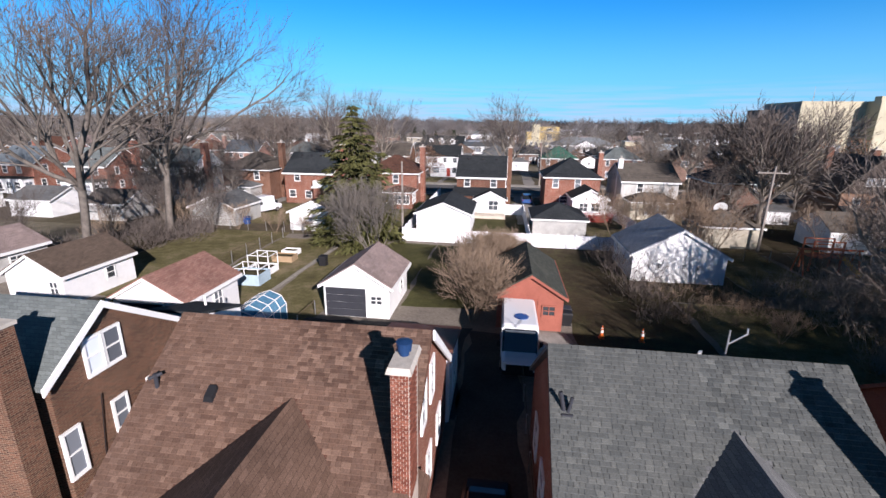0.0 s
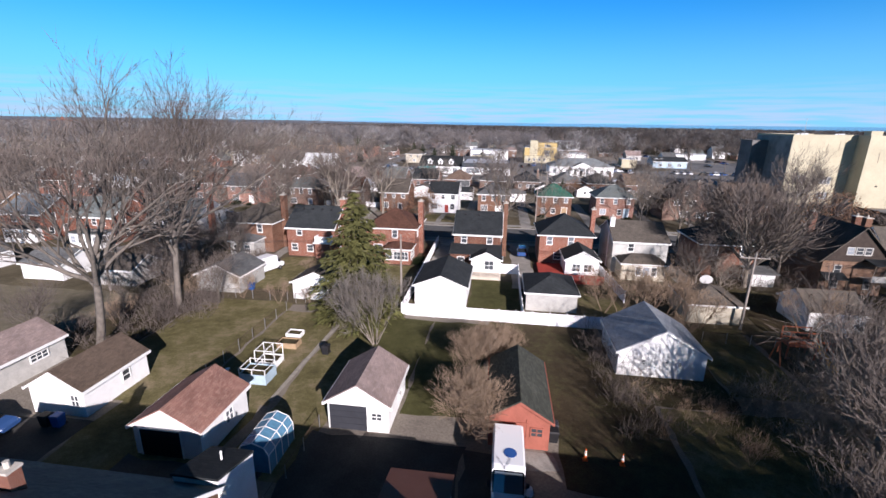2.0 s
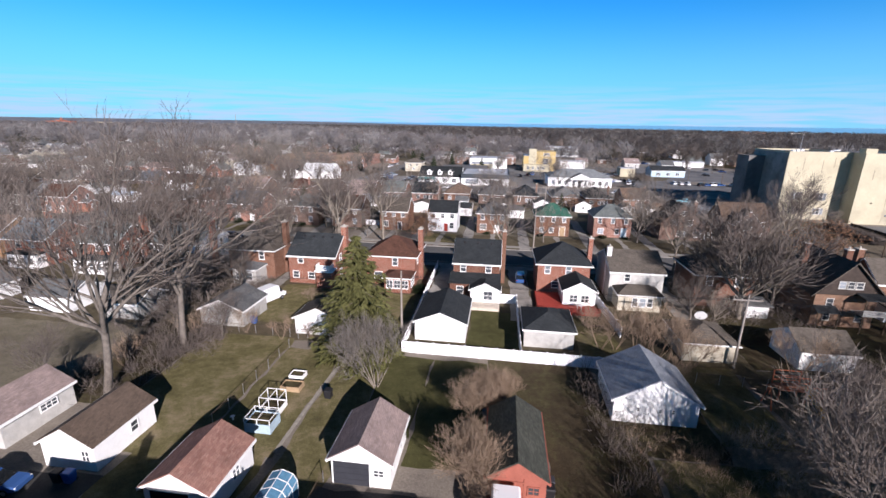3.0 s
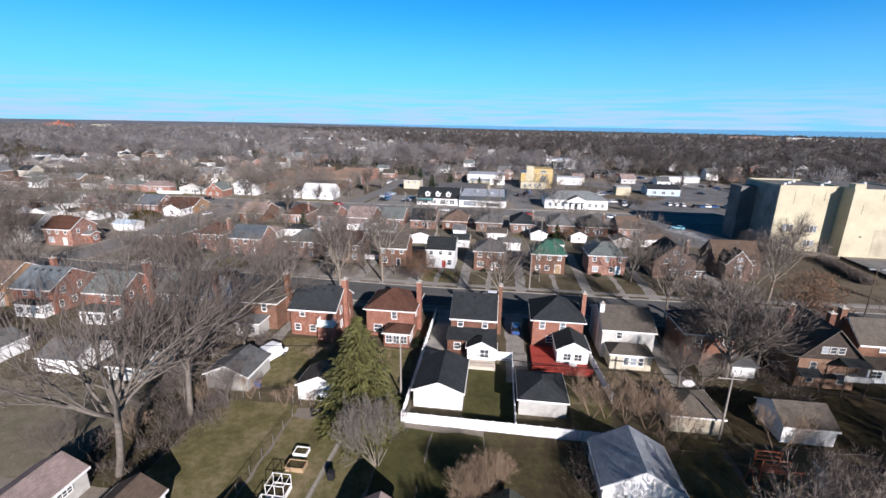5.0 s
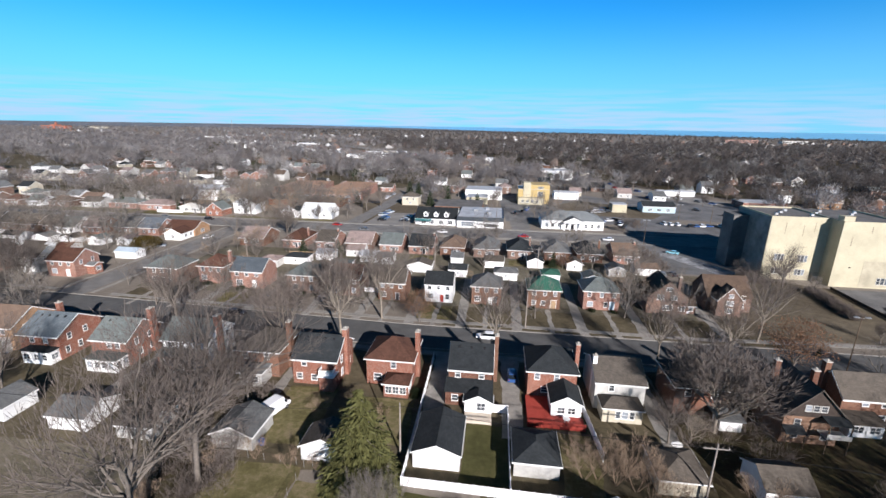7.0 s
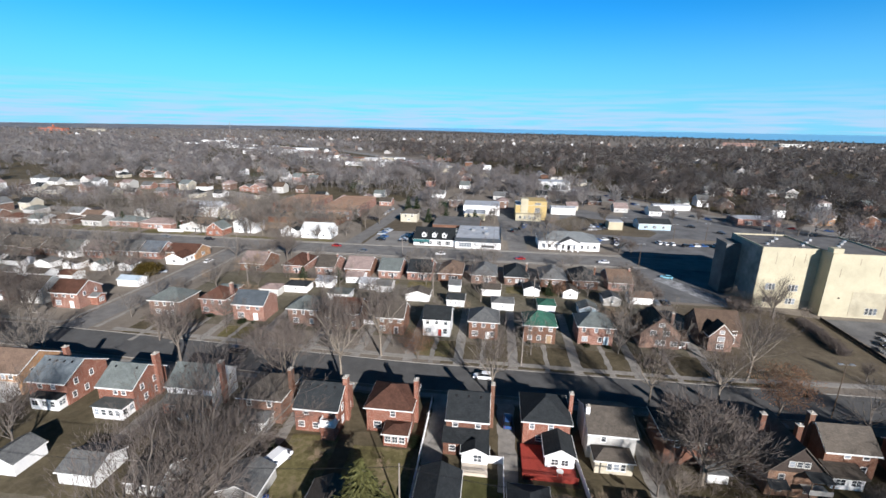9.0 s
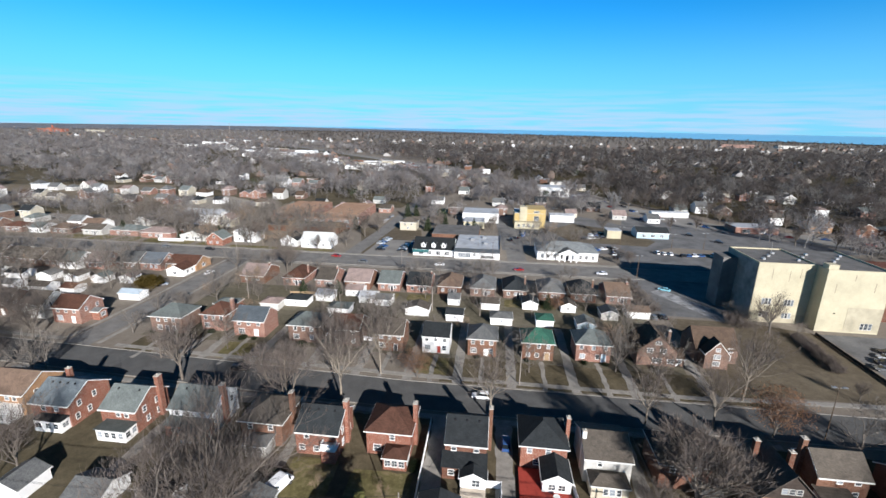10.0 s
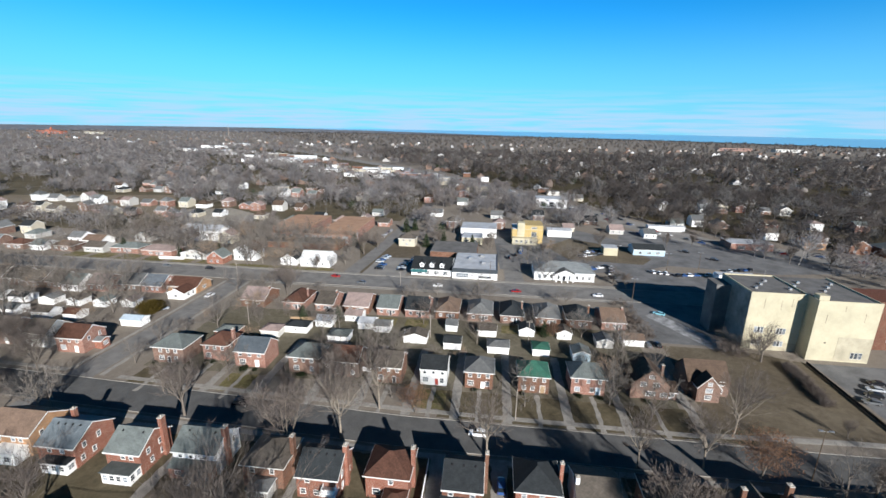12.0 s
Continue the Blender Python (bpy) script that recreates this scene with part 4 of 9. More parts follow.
deck(-3.9, 0.5, 62.9, 65.2, 0.45, plain_mat("pale_deck_wood", (0.55, 0.48, 0.4), 0.8, dirt=0.25), "pale wooden deck with railing behind a house", 0.7)
red_deck = deck(6.4, 15.4, 63.4, 66.1, 0.55, REDWOOD, "red stained wooden deck behind a brick house", 0.75)
for i in range(19):
    part("board", Build().box(-4.5, -0.65, 1.36 + i * 0.28, 1.628 + i * 0.28, 0.51, 0.55), REDWOOD, red_deck)
part("skirt", Build().box(-4.53, -4.5, -1.35, 6.7, 0, 0.51), REDWOOD, red_deck)
garden_table = thing("garden_table", 12.6, 64.6, "small white garden table on a red deck", "table", 0.55)
part("tabletop", Build().tube((0, 0, 0.68), (0, 0, 0.72), 0.6, n=16), TRIM, garden_table)
for u, v in ((-0.35, -0.35), (0.35, -0.35), (0.35, 0.35), (-0.35, 0.35)):
    part("leg", Build().tube((u, v, 0), (u * 0.8, v * 0.8, 0.68), 0.03, n=6), TRIM, garden_table)

# ---- garages and sheds ----
G = "detached garages"
garage(-12.1, -7.4, 27.6, 33.3, "white garage with faded rose roof and dark door", roof=ROOF_PINK, door=("S", -0.75, 2.9, 2.15, DARKDOOR), S=[(1.45, 1.35, 0.75, 0.55, 3)], E=[(0.8, 1.3, 0.7, 0.8)], group=G, rise=1.45)
# Here black door panels stand in for the dark inside of the open front.
garage(-24.2, -19.2, 23.0, 28.5, "white garage with faded red roof and open front", roof=shingle_mat("faded_red_shingles", (0.32, 0.185, 0.15), (0.24, 0.125, 0.1)), E=[(0.4, 1.4, 0.8, 1.0, 3)], group=G, door=("S", -0.5, 3.0, 2.1, BLACK))
garage(-35.8, -31.1, 25.9, 32.2, "long white garage with weathered brown roof", roof=shingle_mat("weathered_brown_shingles", (0.135, 0.1, 0.078), (0.1, 0.075, 0.058)), E=[(0.8, 1.4, 0.7, 0.9)], S=[(1.6, 1.4, 0.6, 0.9, 3)], group=G)
garage(-46.2, -41.0, 27.0, 33.6, "grey-white garage with faded rose roof", wall=GREYSIDE, roof=ROOF_PINK, E=[(0.8, 1.6, 1.5, 0.6, 4)], group=G, eave=2.5)
og = garage(0.0, 4.3, 27.5, 35.4, "salmon painted garage with mossy grey roof", wall=ORANGE, roof=shingle_mat("mossy_grey_shingles", (0.075, 0.078, 0.066), (0.045, 0.05, 0.042)), S=[(1.25, 1.45, 0.75, 0.6, 3)], group=G, eave=2.5, rise=1.35, over=0.2)
part("garage_door", Build().box(-1.9, 0.45, -3.99, -3.95, 0.02, 2.05).box(0.5, 0.56, -4.0, -3.95, 0.02, 2.4).box(-2.1, 0.6, -4.02, -3.95, 2.06, 2.16), ORANGE, og, "salmon boarded door")
for o in og.children:
    if o.name.startswith(("trim", "window")):
        o.data = o.data.copy()
        o.data.materials[0] = ORANGE
garage(-10.3, -3.7, 52.2, 60.8, "white garage with charcoal roof behind a white fence", group=G, eave=2.7, rise=1.3)
garage(3.8, 10.0, 52.5, 59.4, "grey block garage with charcoal hip roof", style="hip", wall=GREYSIDE, group=G, rise=1.5)
garage(11.6, 19.3, 38.8, 45.5, "large white garage with blue-grey hipped-gable roof", style="gy", wall=WHITE, roof=shingle_mat("blue_grey_shingles", (0.37, 0.4, 0.44), (0.29, 0.315, 0.35)), group=G, eave=2.5, rise=2.2, S=[(-1.6, 1.5, 0.25, 0.35), (0.4, 1.5, 0.25, 0.35), (1.6, 1.5, 0.25, 0.35)])
garage(-26.4, -20.2, 51.4, 56.2, "white shed under a spruce", roof=ROOF_UMBER, group=G)
garage(22.7, 28.8, 52.0, 58.2, "cream garage with umber hip roof", style="hip", wall=CREAM, roof=ROOF_UMBER, group=G, rise=1.5)
garage(35.6, 41.6, 51.8, 57.6, "white garage with mottled grey roof", style="gx", roof=ROOF_UMBER, group=G, rise=1.6)
garage(35.4, 41.6, 40.0, 45.4, "low garage with dark grey hip roof under bare trees", style="hip", roof=ROOF_DARK, wall=GREYSIDE, group=G, rise=1.4)
garage(-68.2, -61.6, 52.2, 58.6, "white garage with grey roof", style="gx", roof=ROOF_GREY, group=G)
garage(-40.5, -34.2, 52, 58.2, "white garage with pale grey roof", style="gy", roof=ROOF_GREY, wall=GREYSIDE, group=G)
garage(-56, -50, 51.8, 57.5, "weathered white garage among bare trees", style="gx", roof=ROOF_UMBER, wall=GREYSIDE, group=G)
garage(-82, -76.5, 52.5, 58, "white garage with grey roof", style="gy", roof=ROOF_GREY, group=G)

# ---- houses across the street ----
R2 = "houses across the street"
FR = [(-2.5, 4.3, 0.9, 1.3), (0.0, 4.3, 0.8, 1.2), (2.5, 4.3, 0.9, 1.3), (-2.3, 1.7, 1.5, 1.4, 4), (2.4, 1.7, 1.0, 1.4)]
house(-102, -92, 113.2, 122, "brown brick house with pale grey hip roof", style="hip", wall=BRICK_UMBER, roof=ROOF_TEAL, S=FR, doors=[("S", 0.2)], group=R2)
house(-88, -80, 116.8, 125, "dark rose brick house with brown hip roof", style="hip", wall=BRICK_ROSE, roof=ROOF_BROWN, S=FR[:4], E=[(-1.5, 4.3, 0.8, 1.2)], group=R2, chim=(-80.0, 121, 0.8, 1, 9))
house(-76.2, -66.5, 114.6, 123, "red brick house with blue-grey roof and white shutters", wall=BRICK_ROSE, roof=shingle_mat("slate_shingles", (0.1, 0.12, 0.14), (0.07, 0.085, 0.1)), S=[(-3, 4.3, 1.0, 1.3), (0, 4.3, 1.0, 1.3), (3, 4.3, 1.0, 1.3), (-2.4, 1.6, 1.8, 1.7, 4)], doors=[("S", 2.2, 1.2, 2.2, 0.2, TRIM)], group=R2)
house(-58.5, -49.2, 113.6, 122, "brown brick house with blue-grey hip roof", style="hip", wall=BRICK_UMBER, roof=ROOF_TEAL, S=FR, group=R2)
house(-45.5, -37, 113.4, 122, "dark house behind bare trees", style="gx", wall=BRICK_UMBER, roof=ROOF_BROWN, S=FR, group=R2)
house(-31.5, -24, 112.2, 120.6, "brown brick house behind a bare tree", style="gx", wall=BRICK_BROWN, roof=ROOF_UMBER, S=FR[:4], doors=[("S", 1.6)], group=R2)
house(-18.6, -11, 112.8, 120.5, "white colonial house with black shutters", wall=WHITE, roof=ROOF_DARK, rise=2.4, S=FR, doors=[("S", 0.9, 0.95, 2.05, 0.15, REDWOOD)], group=R2)
house(-5.8, 2.1, 112.9, 121, "brick colonial house with grey hip roof", style="hip", wall=BRICK_BROWN, roof=ROOF_GREY, S=FR, doors=[("S", 1.1, 0.95, 2.05, 0.15, TRIM)], group=R2)
house(9.2, 17.6, 112.9, 121, "brick house with green hip roof and orange door", style="hip", wall=BRICK_BROWN, roof=ROOF_GREEN, S=[(-2.6, 4.3, 0.8, 1.1), (0.2, 4.3, 0.8, 1.1), (2.8, 4.3, 0.8, 1.1), (-2.6, 1.6, 1.0, 1.2), (-0.2, 1.6, 1.0, 1.2)], doors=[("S", 2.5, 1.3, 2.3, 0.15, WOOD)], group=R2)
house(23.8, 33.0, 114.2, 122.4, "red brick house with grey hip roof", style="hip", wall=BRICK_ROSE, roof=ROOF_TEAL, S=[(-3.2, 4.3, 0.8, 1.2), (0, 4.3, 0.8, 1.2), (3.2, 4.3, 0.8, 1.2), (-2.8, 1.6, 1.3, 1.3, 3), (1.2, 1.6, 0.9, 1.3)], doors=[("S", 2.8, 1.2, 2.3, 0.15, BLUESIDE)], group=R2)
t1 = house(40, 50.2, 114.6, 124, "brown brick house with steep brown gables", style="gy", rise=4.4, eave=4.4, wall=BRICK_UMBER, roof=ROOF_BARK, chim=(48.4, 117, 0.7, 0.8, 9.4), S=[(0, 6.8, 1.3, 0.9, 3), (-1.9, 4.5, 1.5, 1.2, 3), (1.5, 4.5, 1.5, 1.2, 3), (0.2, 1.7, 2.4, 1.3, 4), (3.7, 1.6, 1.6, 1.2, 3)], group=R2, trim=False, over=0.6)
wing(t1, 50.25, 52.6, 115.2, 120, 2.4, 1.9, "gx", BRICK_UMBER, ROOF_BARK, S=[(0, 1.5, 0.9, 1.1)], name="side_room", label="low brick side room")
t2 = house(56.4, 67.5, 118.6, 128, "brown brick house with brown gabled roof", style="gx", rise=4.2, eave=4.4, trim=False, wall=BRICK_UMBER, roof=ROOF_BARK, S=[(-3, 1.7, 1.6, 1.3, 4), (3, 1.7, 1.6, 1.3, 4), (3.5, 4, 1.2, 1.1, 3)], group=R2)
wing(t2, 57.6, 63.6, 115.2, 118.56, 4.5, 3.4, "gy", BRICK_UMBER, ROOF_BARK, S=[(0, 5.6, 1.0, 0.9, 3), (0, 3.6, 1.6, 1.2, 4), (0, 1.6, 1.6, 1.2, 4)], name="front_wing")
for i, (a, b_, c, wl, rf, st) in enumerate([(-71.8, -63.8, 138.5, WHITE, ROOF_DARK, "hip"), (-63, -57, 144.5, WHITE, FLATROOF, "gx"), (-54.2, -47.2, 133.6, WHITE, ROOF_TEAL, "hip"), (-47, -41, 145, WHITE, FLATROOF, "gx"), (-40.6, -35, 143.5, WHITE, ROOF_GREY, "gx"), (-28.5, -20.6, 137, WHITE, ROOF_UMBER, "gy"),
        (-14.4, -8.7, 134.5, WHITE, ROOF_DARK, "gx"), (-15.2, -11.0, 148, WHITE, ROOF_GREY, "gx"), (-3.5, 3.1, 145.8, WHITE, ROOF_UMBER, "gx"), (0.2, 7.2, 133.9, WHITE, ROOF_GREY, "hip"), (11.2, 16.5, 148, WHITE, ROOF_DARK, "gy"), (14.9, 20.3, 134.3, WHITE, ROOF_GREEN, "hip"),
        (24.4, 29.4, 147.6, WHITE, ROOF_UMBER, "gy"), (27.5, 33, 133, BLUESIDE, ROOF_TEAL, "gy"), (46.1, 53.5, 146, WHITE, ROOF_TAN, "gx"), (-54, -47.5, 150.8, WHITE, ROOF_PINK, "gx"), (-93.5, -86, 131, BRICK, ROOF_TEAL, "hip"), (-78.5, -72, 134, GREYSIDE, ROOF_PINK, "hip"), (37, 42.5, 143, GREYSIDE, ROOF_GREY, "gy")]):
    garage(a, b_, c, c + 5.6, "small %s garage between back gardens" % ("white" if wl is WHITE else "pale"), wall=wl, roof=rf, style=st, group="back garages", rise=1.2, S=[(0, 1.4, 0.7, 0.7)] if i % 3 == 0 else ())

# ---- small brick houses along the wide road ----
R3 = "small brick houses"
rng = random.Random(5)
row3 = [(-68.6, -61.2, ROOF_UMBER, "gx"), (-56.8, -46.8, ROOF_PINK, "gx"), (-43.5, -35, ROOF_TEAL, "gx"), (-32.2, -23, ROOF_DARK, "gx"), (-20.3, -11.5, ROOF_TAN, "hip"), (-7.8, 1.4, ROOF_GREY, "hip"), (4.6, 13.2, ROOF_DARK, "hip"), (17.8, 27, ROOF_GREY, "hip"), (29.4, 38.3, ROOF_DARK, "hip"), (42, 50.6, ROOF_TAN, "gx"), (-82, -73.5, ROOF_BROWN, "hip"), (-100, -90, ROOF_PINK, "gx")]
for a, b_, rf, st in row3:
    e = house(a, b_, 158.2, 171, "small brick house with %s roof" % rf.name.replace("_shingles", "").replace("_", " "), eave=3.2, rise=3.0, style=st, wall=rng.choice([BRICK_UMBER, BRICK_BROWN, BRICK_ROSE]), roof=rf, group=R3,
              S=[(-2.4, 1.7, 1.0, 1.1), (0.2, 1.7, 0.8, 1.0), (2.4, 1.7, 1.0, 1.1)], doors=[("S", 1.2)], chim=((b_ - 0.4, 164, 0.6, 0.8, 6.8) if rng.random() < 0.6 else None))

# ---- shops, offices and other large buildings ----
dorm = house(-39.2, -19, 208.5, 226, "white shop with dark dormered mansard roof", eave=3.3, rise=4.0, style="gx", wall=WHITE, roof=ROOF_DARK, S=[(-6, 1.6, 2.2, 1.8, 5), (-2, 1.6, 2.2, 1.8, 5), (2.5, 1.6, 2.2, 1.8, 5), (7, 1.6, 2.2, 1.8, 5)], name="shop", category="shop")
ox, oy = dorm.location.x, dorm.location.y
for u in (-5, 0, 5):
    d = walls_on(dorm, u - 1.0, u + 1.0, -7.6, -4, 5.6, 1.0, "gy", WHITE, "dormer", 3.6)
    roof_on(dorm, u - 1.0, u + 1.0, -7.6, -4, 5.6, 1.0, "gy", ROOF_DARK, 0.2, name="dormer_roof")
    window(dorm, "S", -7.6, u, 5.0, 0.9, 1.2)
part("awning", Build().slab((-10, -11.2, 2.6), (-2, -11.2, 2.6), (-2, -8.8, 3.3), (-10, -8.8, 3.3), 0.1), plain_mat("teal_canopy", (0.06, 0.2, 0.2), 0.6), dorm, "teal canopy")
flat = house(-18.6, 3.4, 206.8, 236, "long shop with pale flat roof and white front", eave=4.6, rise=0, style="flat", wall=WHITE, roof=FLATROOF, over=0.0, S=[(-6, 1.7, 6, 2.2, 6), (5, 1.7, 6, 2.2, 6)], name="shop", category="shop")
part("parapet", Build().box(-11.1, 11.1, -14.9, -14.5, 3.2, 5.2).box(-11.1, -10.8, -14.5, 14.6, 4.8, 5.2).box(10.8, 11.1, -14.5, 14.6, 4.8, 5.2), plain_mat("dark_fascia", (0.05, 0.06, 0.07), 0.6), flat, "dark fascia")
for u, v in ((-4, 3), (3, -4), (2, 8)):
    part("roof_unit", Build().box(u, u + 2, v, v + 1.6, 4.8, 5.9), METAL, flat)
part("awning", Build().slab((-1, -16.6, 2.5), (9.5, -16.6, 2.5), (9.5, -14.9, 3.1), (-1, -14.9, 3.1), 0.1), TRIM, flat, "white awning")
house(-34, -8, 238, 262, "low building with dark flat roof", eave=4.2, rise=0, style="flat", wall=BRICK_BROWN, roof=GRAVELROOF, over=0.0, name="shop", category="shop")
col = house(21.6, 50.2, 211.5, 228, "white office with columned portico and grey hip roof", eave=4.2, rise=3.4, style="hip", wall=WHITE, roof=shingle_mat("office_grey_shingles", (0.24, 0.26, 0.27), (0.18, 0.2, 0.21)), S=[(u, 1.9, 1.2, 1.7, 3) for u in (-12, -9, -6.2, 6.2, 9, 12)], name="office", category="office")
walls_on(col, -4.5, 4.5, -11.2, -8.3, 4.2, 2.0, "gy", WHITE, "pediment", 3.6)
roof_on(col, -4.5, 4.5, -11.2, -6.0, 4.2, 2.0, "gy", ROOF_GREY, 0.4, name="portico_roof")
for u in (-4, -1.4, 1.4, 4):
    part("column", Build().tube((u, -10.8, 0), (u, -10.8, 3.6), 0.32, 0.27, 10), TRIM, col)
window(col, "S", -8.25, -2.6, 1.8, 1.0, 2.0)
window(col, "S", -8.25, 2.6, 1.8, 1.0, 2.0)
door_on(col, "S", -8.25, 0.0, 1.4, 2.3)
yel = house(13, 32.5, 283, 300, "yellow panelled office block with tower", eave=9.0, rise=0, style="flat", wall=OCHRE, roof=FLATROOF, over=0.0, S=[(-5, 7.2, 3, 1.4, 4), (4, 5.0, 3, 5, 5)], name="office_block", category="office")
part("tower", Build().box(-6.5, -2, -8.9, -3, 0, 13.2), YELLOW, yel, "pale yellow stair tower")
part("upper_block", Build().box(-2, 9.6, -8.7, 8, 9.2, 11.8), OCHRE, yel)
window(yel, "S", -8.7, 4, 10.2, 3.4, 1.2, lights=5)
part("annex", Build().box(-9.7, 6, -13.5, -8.52, 0, 4.2), YELLOW, yel, "low pale yellow annex")
for u in (-7, -4, -1, 2):
    window(yel, "S", -13.5, u, 2.2, 1.4, 1.6, lights=3)
house(-21, 3, 292, 312, "low white commercial building", eave=6.2, rise=0, style="flat", wall=WHITE, roof=FLATROOF, over=0.0, name="shop", category="shop", S=[(-7, 2, 3, 2, 4), (0, 2, 3, 2, 4), (7, 2, 3, 2, 4)])
house(-19, -6, 274, 288, "pale yellow low office", eave=4.2, rise=0, style="flat", wall=YELLOW, roof=FLATROOF, over=0.0, name="office", category="office", S=[(-3, 2, 2, 1.6, 4), (2, 2, 2, 1.6, 4)])
house(38, 54, 304, 314, "low white commercial shed", eave=4.4, rise=0.8, style="gx", wall=WHITE, roof=FLATROOF, over=0.1, name="shop", category="shop")
house(84, 102, 266, 277, "pale blue shop with grey roof", eave=3.6, rise=2.2, style="gx", wall=BLUESIDE, roof=ROOF_DARK, name="shop", category="shop", S=[(-5, 1.6, 2, 1.5, 4), (0, 1.6, 2, 1.5, 4), (5, 1.6, 2, 1.5, 4)])
house(66, 74, 262, 270, "small pale yellow kiosk", eave=4.6, rise=0.1, style="flat", wall=YELLOW, roof=FLATROOF, over=0.1, name="kiosk", category="shop")
house(112, 130, 222, 228, "low pale service building", eave=3.6, rise=0, style="flat", wall=WHITE, roof=FLATROOF, over=0.0, name="shop", category="shop")
house(150, 175, 290, 304, "low rose brick shop", eave=4, rise=0, style="flat", wall=BRICK_ROSE, roof=FLATROOF, over=0.0, name="shop", category="shop", S=[(-6, 1.7, 4, 2, 5), (4, 1.7, 4, 2, 5)])
house(40, 68, 420, 440, "white bank with pale front", eave=8.5, rise=0, style="flat", wall=WHITE, roof=FLATROOF, over=0.0, S=[(-8, 3.5, 4, 4.5, 4), (0, 3.5, 4, 4.5, 4), (8, 3.5, 4, 4.5, 4)], name="bank", category="shop")
RUST = plain_mat("rust_roof", (0.4, 0.25, 0.165), 0.9, dirt=0.3, scale=0.15)
sch = house(-138, -86, 258, 275, "long low brick school with rust-tan flat roofs", eave=6.0, rise=0, style="flat", wall=BRICK_ROSE, roof=RUST, over=0.0, S=[(u, z, 3.2, 1.4, 5) for u in range(-23, 24, 5) for z in (1.7, 4.4)], E=[(-4, 1.7, 3.2, 1.4, 5), (3, 1.7, 3.2, 1.4, 5), (-4, 4.4, 3.2, 1.4, 5), (3, 4.4, 3.2, 1.4, 5)], name="school", category="school")
wing(sch, -146, -120, 275.1, 315, 6.1, 0, "flat", BRICK_ROSE, RUST, name="west_block", over=0.0)
wing(sch, -110, -87, 275.1, 315, 6.1, 0, "flat", BRICK_ROSE, RUST, name="east_block", over=0.0)
part("forecourt_block", Build().box(-22, 22, -21.5, -9, 0, 3.6), BRICK_BROWN, sch, "low dark brick front block")
part("forecourt_roof", Build().box(-22.3, 22.3, -21.8, -8.8, 3.6, 3.85), GRAVELROOF, sch)
house(-57, -47, 261, 270, "tan house at the end of a lane", eave=5.0, rise=2.6, style="hip", wall=CREAM, roof=ROOF_UMBER, S=[(-2, 3.8, 1, 1.2), (2, 3.8, 1, 1.2), (0, 1.5, 1.4, 1.2)])
house(199, 212, 300, 310, "tan brick house beside the avenue", eave=4.6, rise=3.0, style="gx", wall=BRICK_TAN, roof=ROOF_TAN, S=[(-4, 1.7, 1.2, 1.2), (0, 1.7, 1.2, 1.2), (4, 1.7, 1.2, 1.2)])
house(220, 232, 292, 303, "brown brick house beside the avenue", eave=5.2, rise=3.4, style="gy", wall=BRICK_BROWN, roof=ROOF_UMBER, S=[(-3, 1.7, 1.2, 1.2), (3, 1.7, 1.2, 1.2), (-3, 4.3, 1, 1.2), (3, 4.3, 1, 1.2)])
house(236, 256, 286, 300, "dark brick house with teal roof", eave=5.2, rise=3.4, style="hip", wall=BRICK_DARK, roof=ROOF_TEAL, S=[(-6, 1.7, 1.2, 1.2), (0, 1.7, 1.2, 1.2), (6, 1.7, 1.2, 1.2)])
house(115, 141, 337, 343, "long low white shed by the avenue", eave=3.4, rise=0.6, style="gx", wall=WHITE, roof=FLATROOF, name="shop", category="shop")
house(-148.6, -139.8, 208.4, 217, "small red brick house with teal roof", eave=3.6, rise=3.2, style="gy", wall=BRICK, roof=ROOF_TEAL, S=[(-2, 1.6, 1.2, 1.2), (1.6, 1.6, 1.2, 1.2), (0, 4.6, 1, 1.1)])
house(-138.6, -126.4, 217, 227, "white two-storey house with brown gable roof", eave=5.6, rise=3.6, style="gy", wall=WHITE, roof=ROOF_TAN, S=[(-3, 4.5, 0.9, 1.2), (0, 4.5, 0.9, 1.2), (3, 4.5, 0.9, 1.2), (-3, 1.7, 0.9, 1.2), (2, 1.7, 0.9, 1.2), (0, 7.2, 0.8, 1.0)], doors=[("S", 0.0)])
house(-110, -101.5, 213, 222, "white bungalow with dark roof", eave=3.4, rise=2.8, style="gy", wall=WHITE, roof=ROOF_DARK, S=[(-2, 1.6, 1, 1.2), (2, 1.6, 1, 1.2)])
house(-99, -83, 212.5, 223, "pale white house with white gabled roof", eave=3.8, rise=3.4, style="gx", wall=WHITE, roof=plain_mat("pale_shingles", (0.6, 0.62, 0.62), 0.8, dirt=0.2), S=[(-4, 1.7, 1, 1.2), (0, 1.7, 1, 1.2), (4, 1.7, 1, 1.2)])

# ---- the big pale building ----
big = thing("big_building", 104, 158, "large windowless pale yellow building beside a lot", "building")
FOOT.append((86, 175, 143, 172))
part("wall", Build().box(-17.5, -0.14, -7.8, 12, 0, 20.2), YELLOW, big, "pale yellow wing")
part("wall", Build().box(-0.14, 18.5, -12.9, 12.4, 0, 20.2), YELLOW, big, "pale yellow block")
part("roof", Build().box(-17.3, -0.34, -7.6, 11.8, 20.2, 20.3).box(0.06, 18.3, -12.7, 12.2, 20.2, 20.31), GRAVELROOF, big)
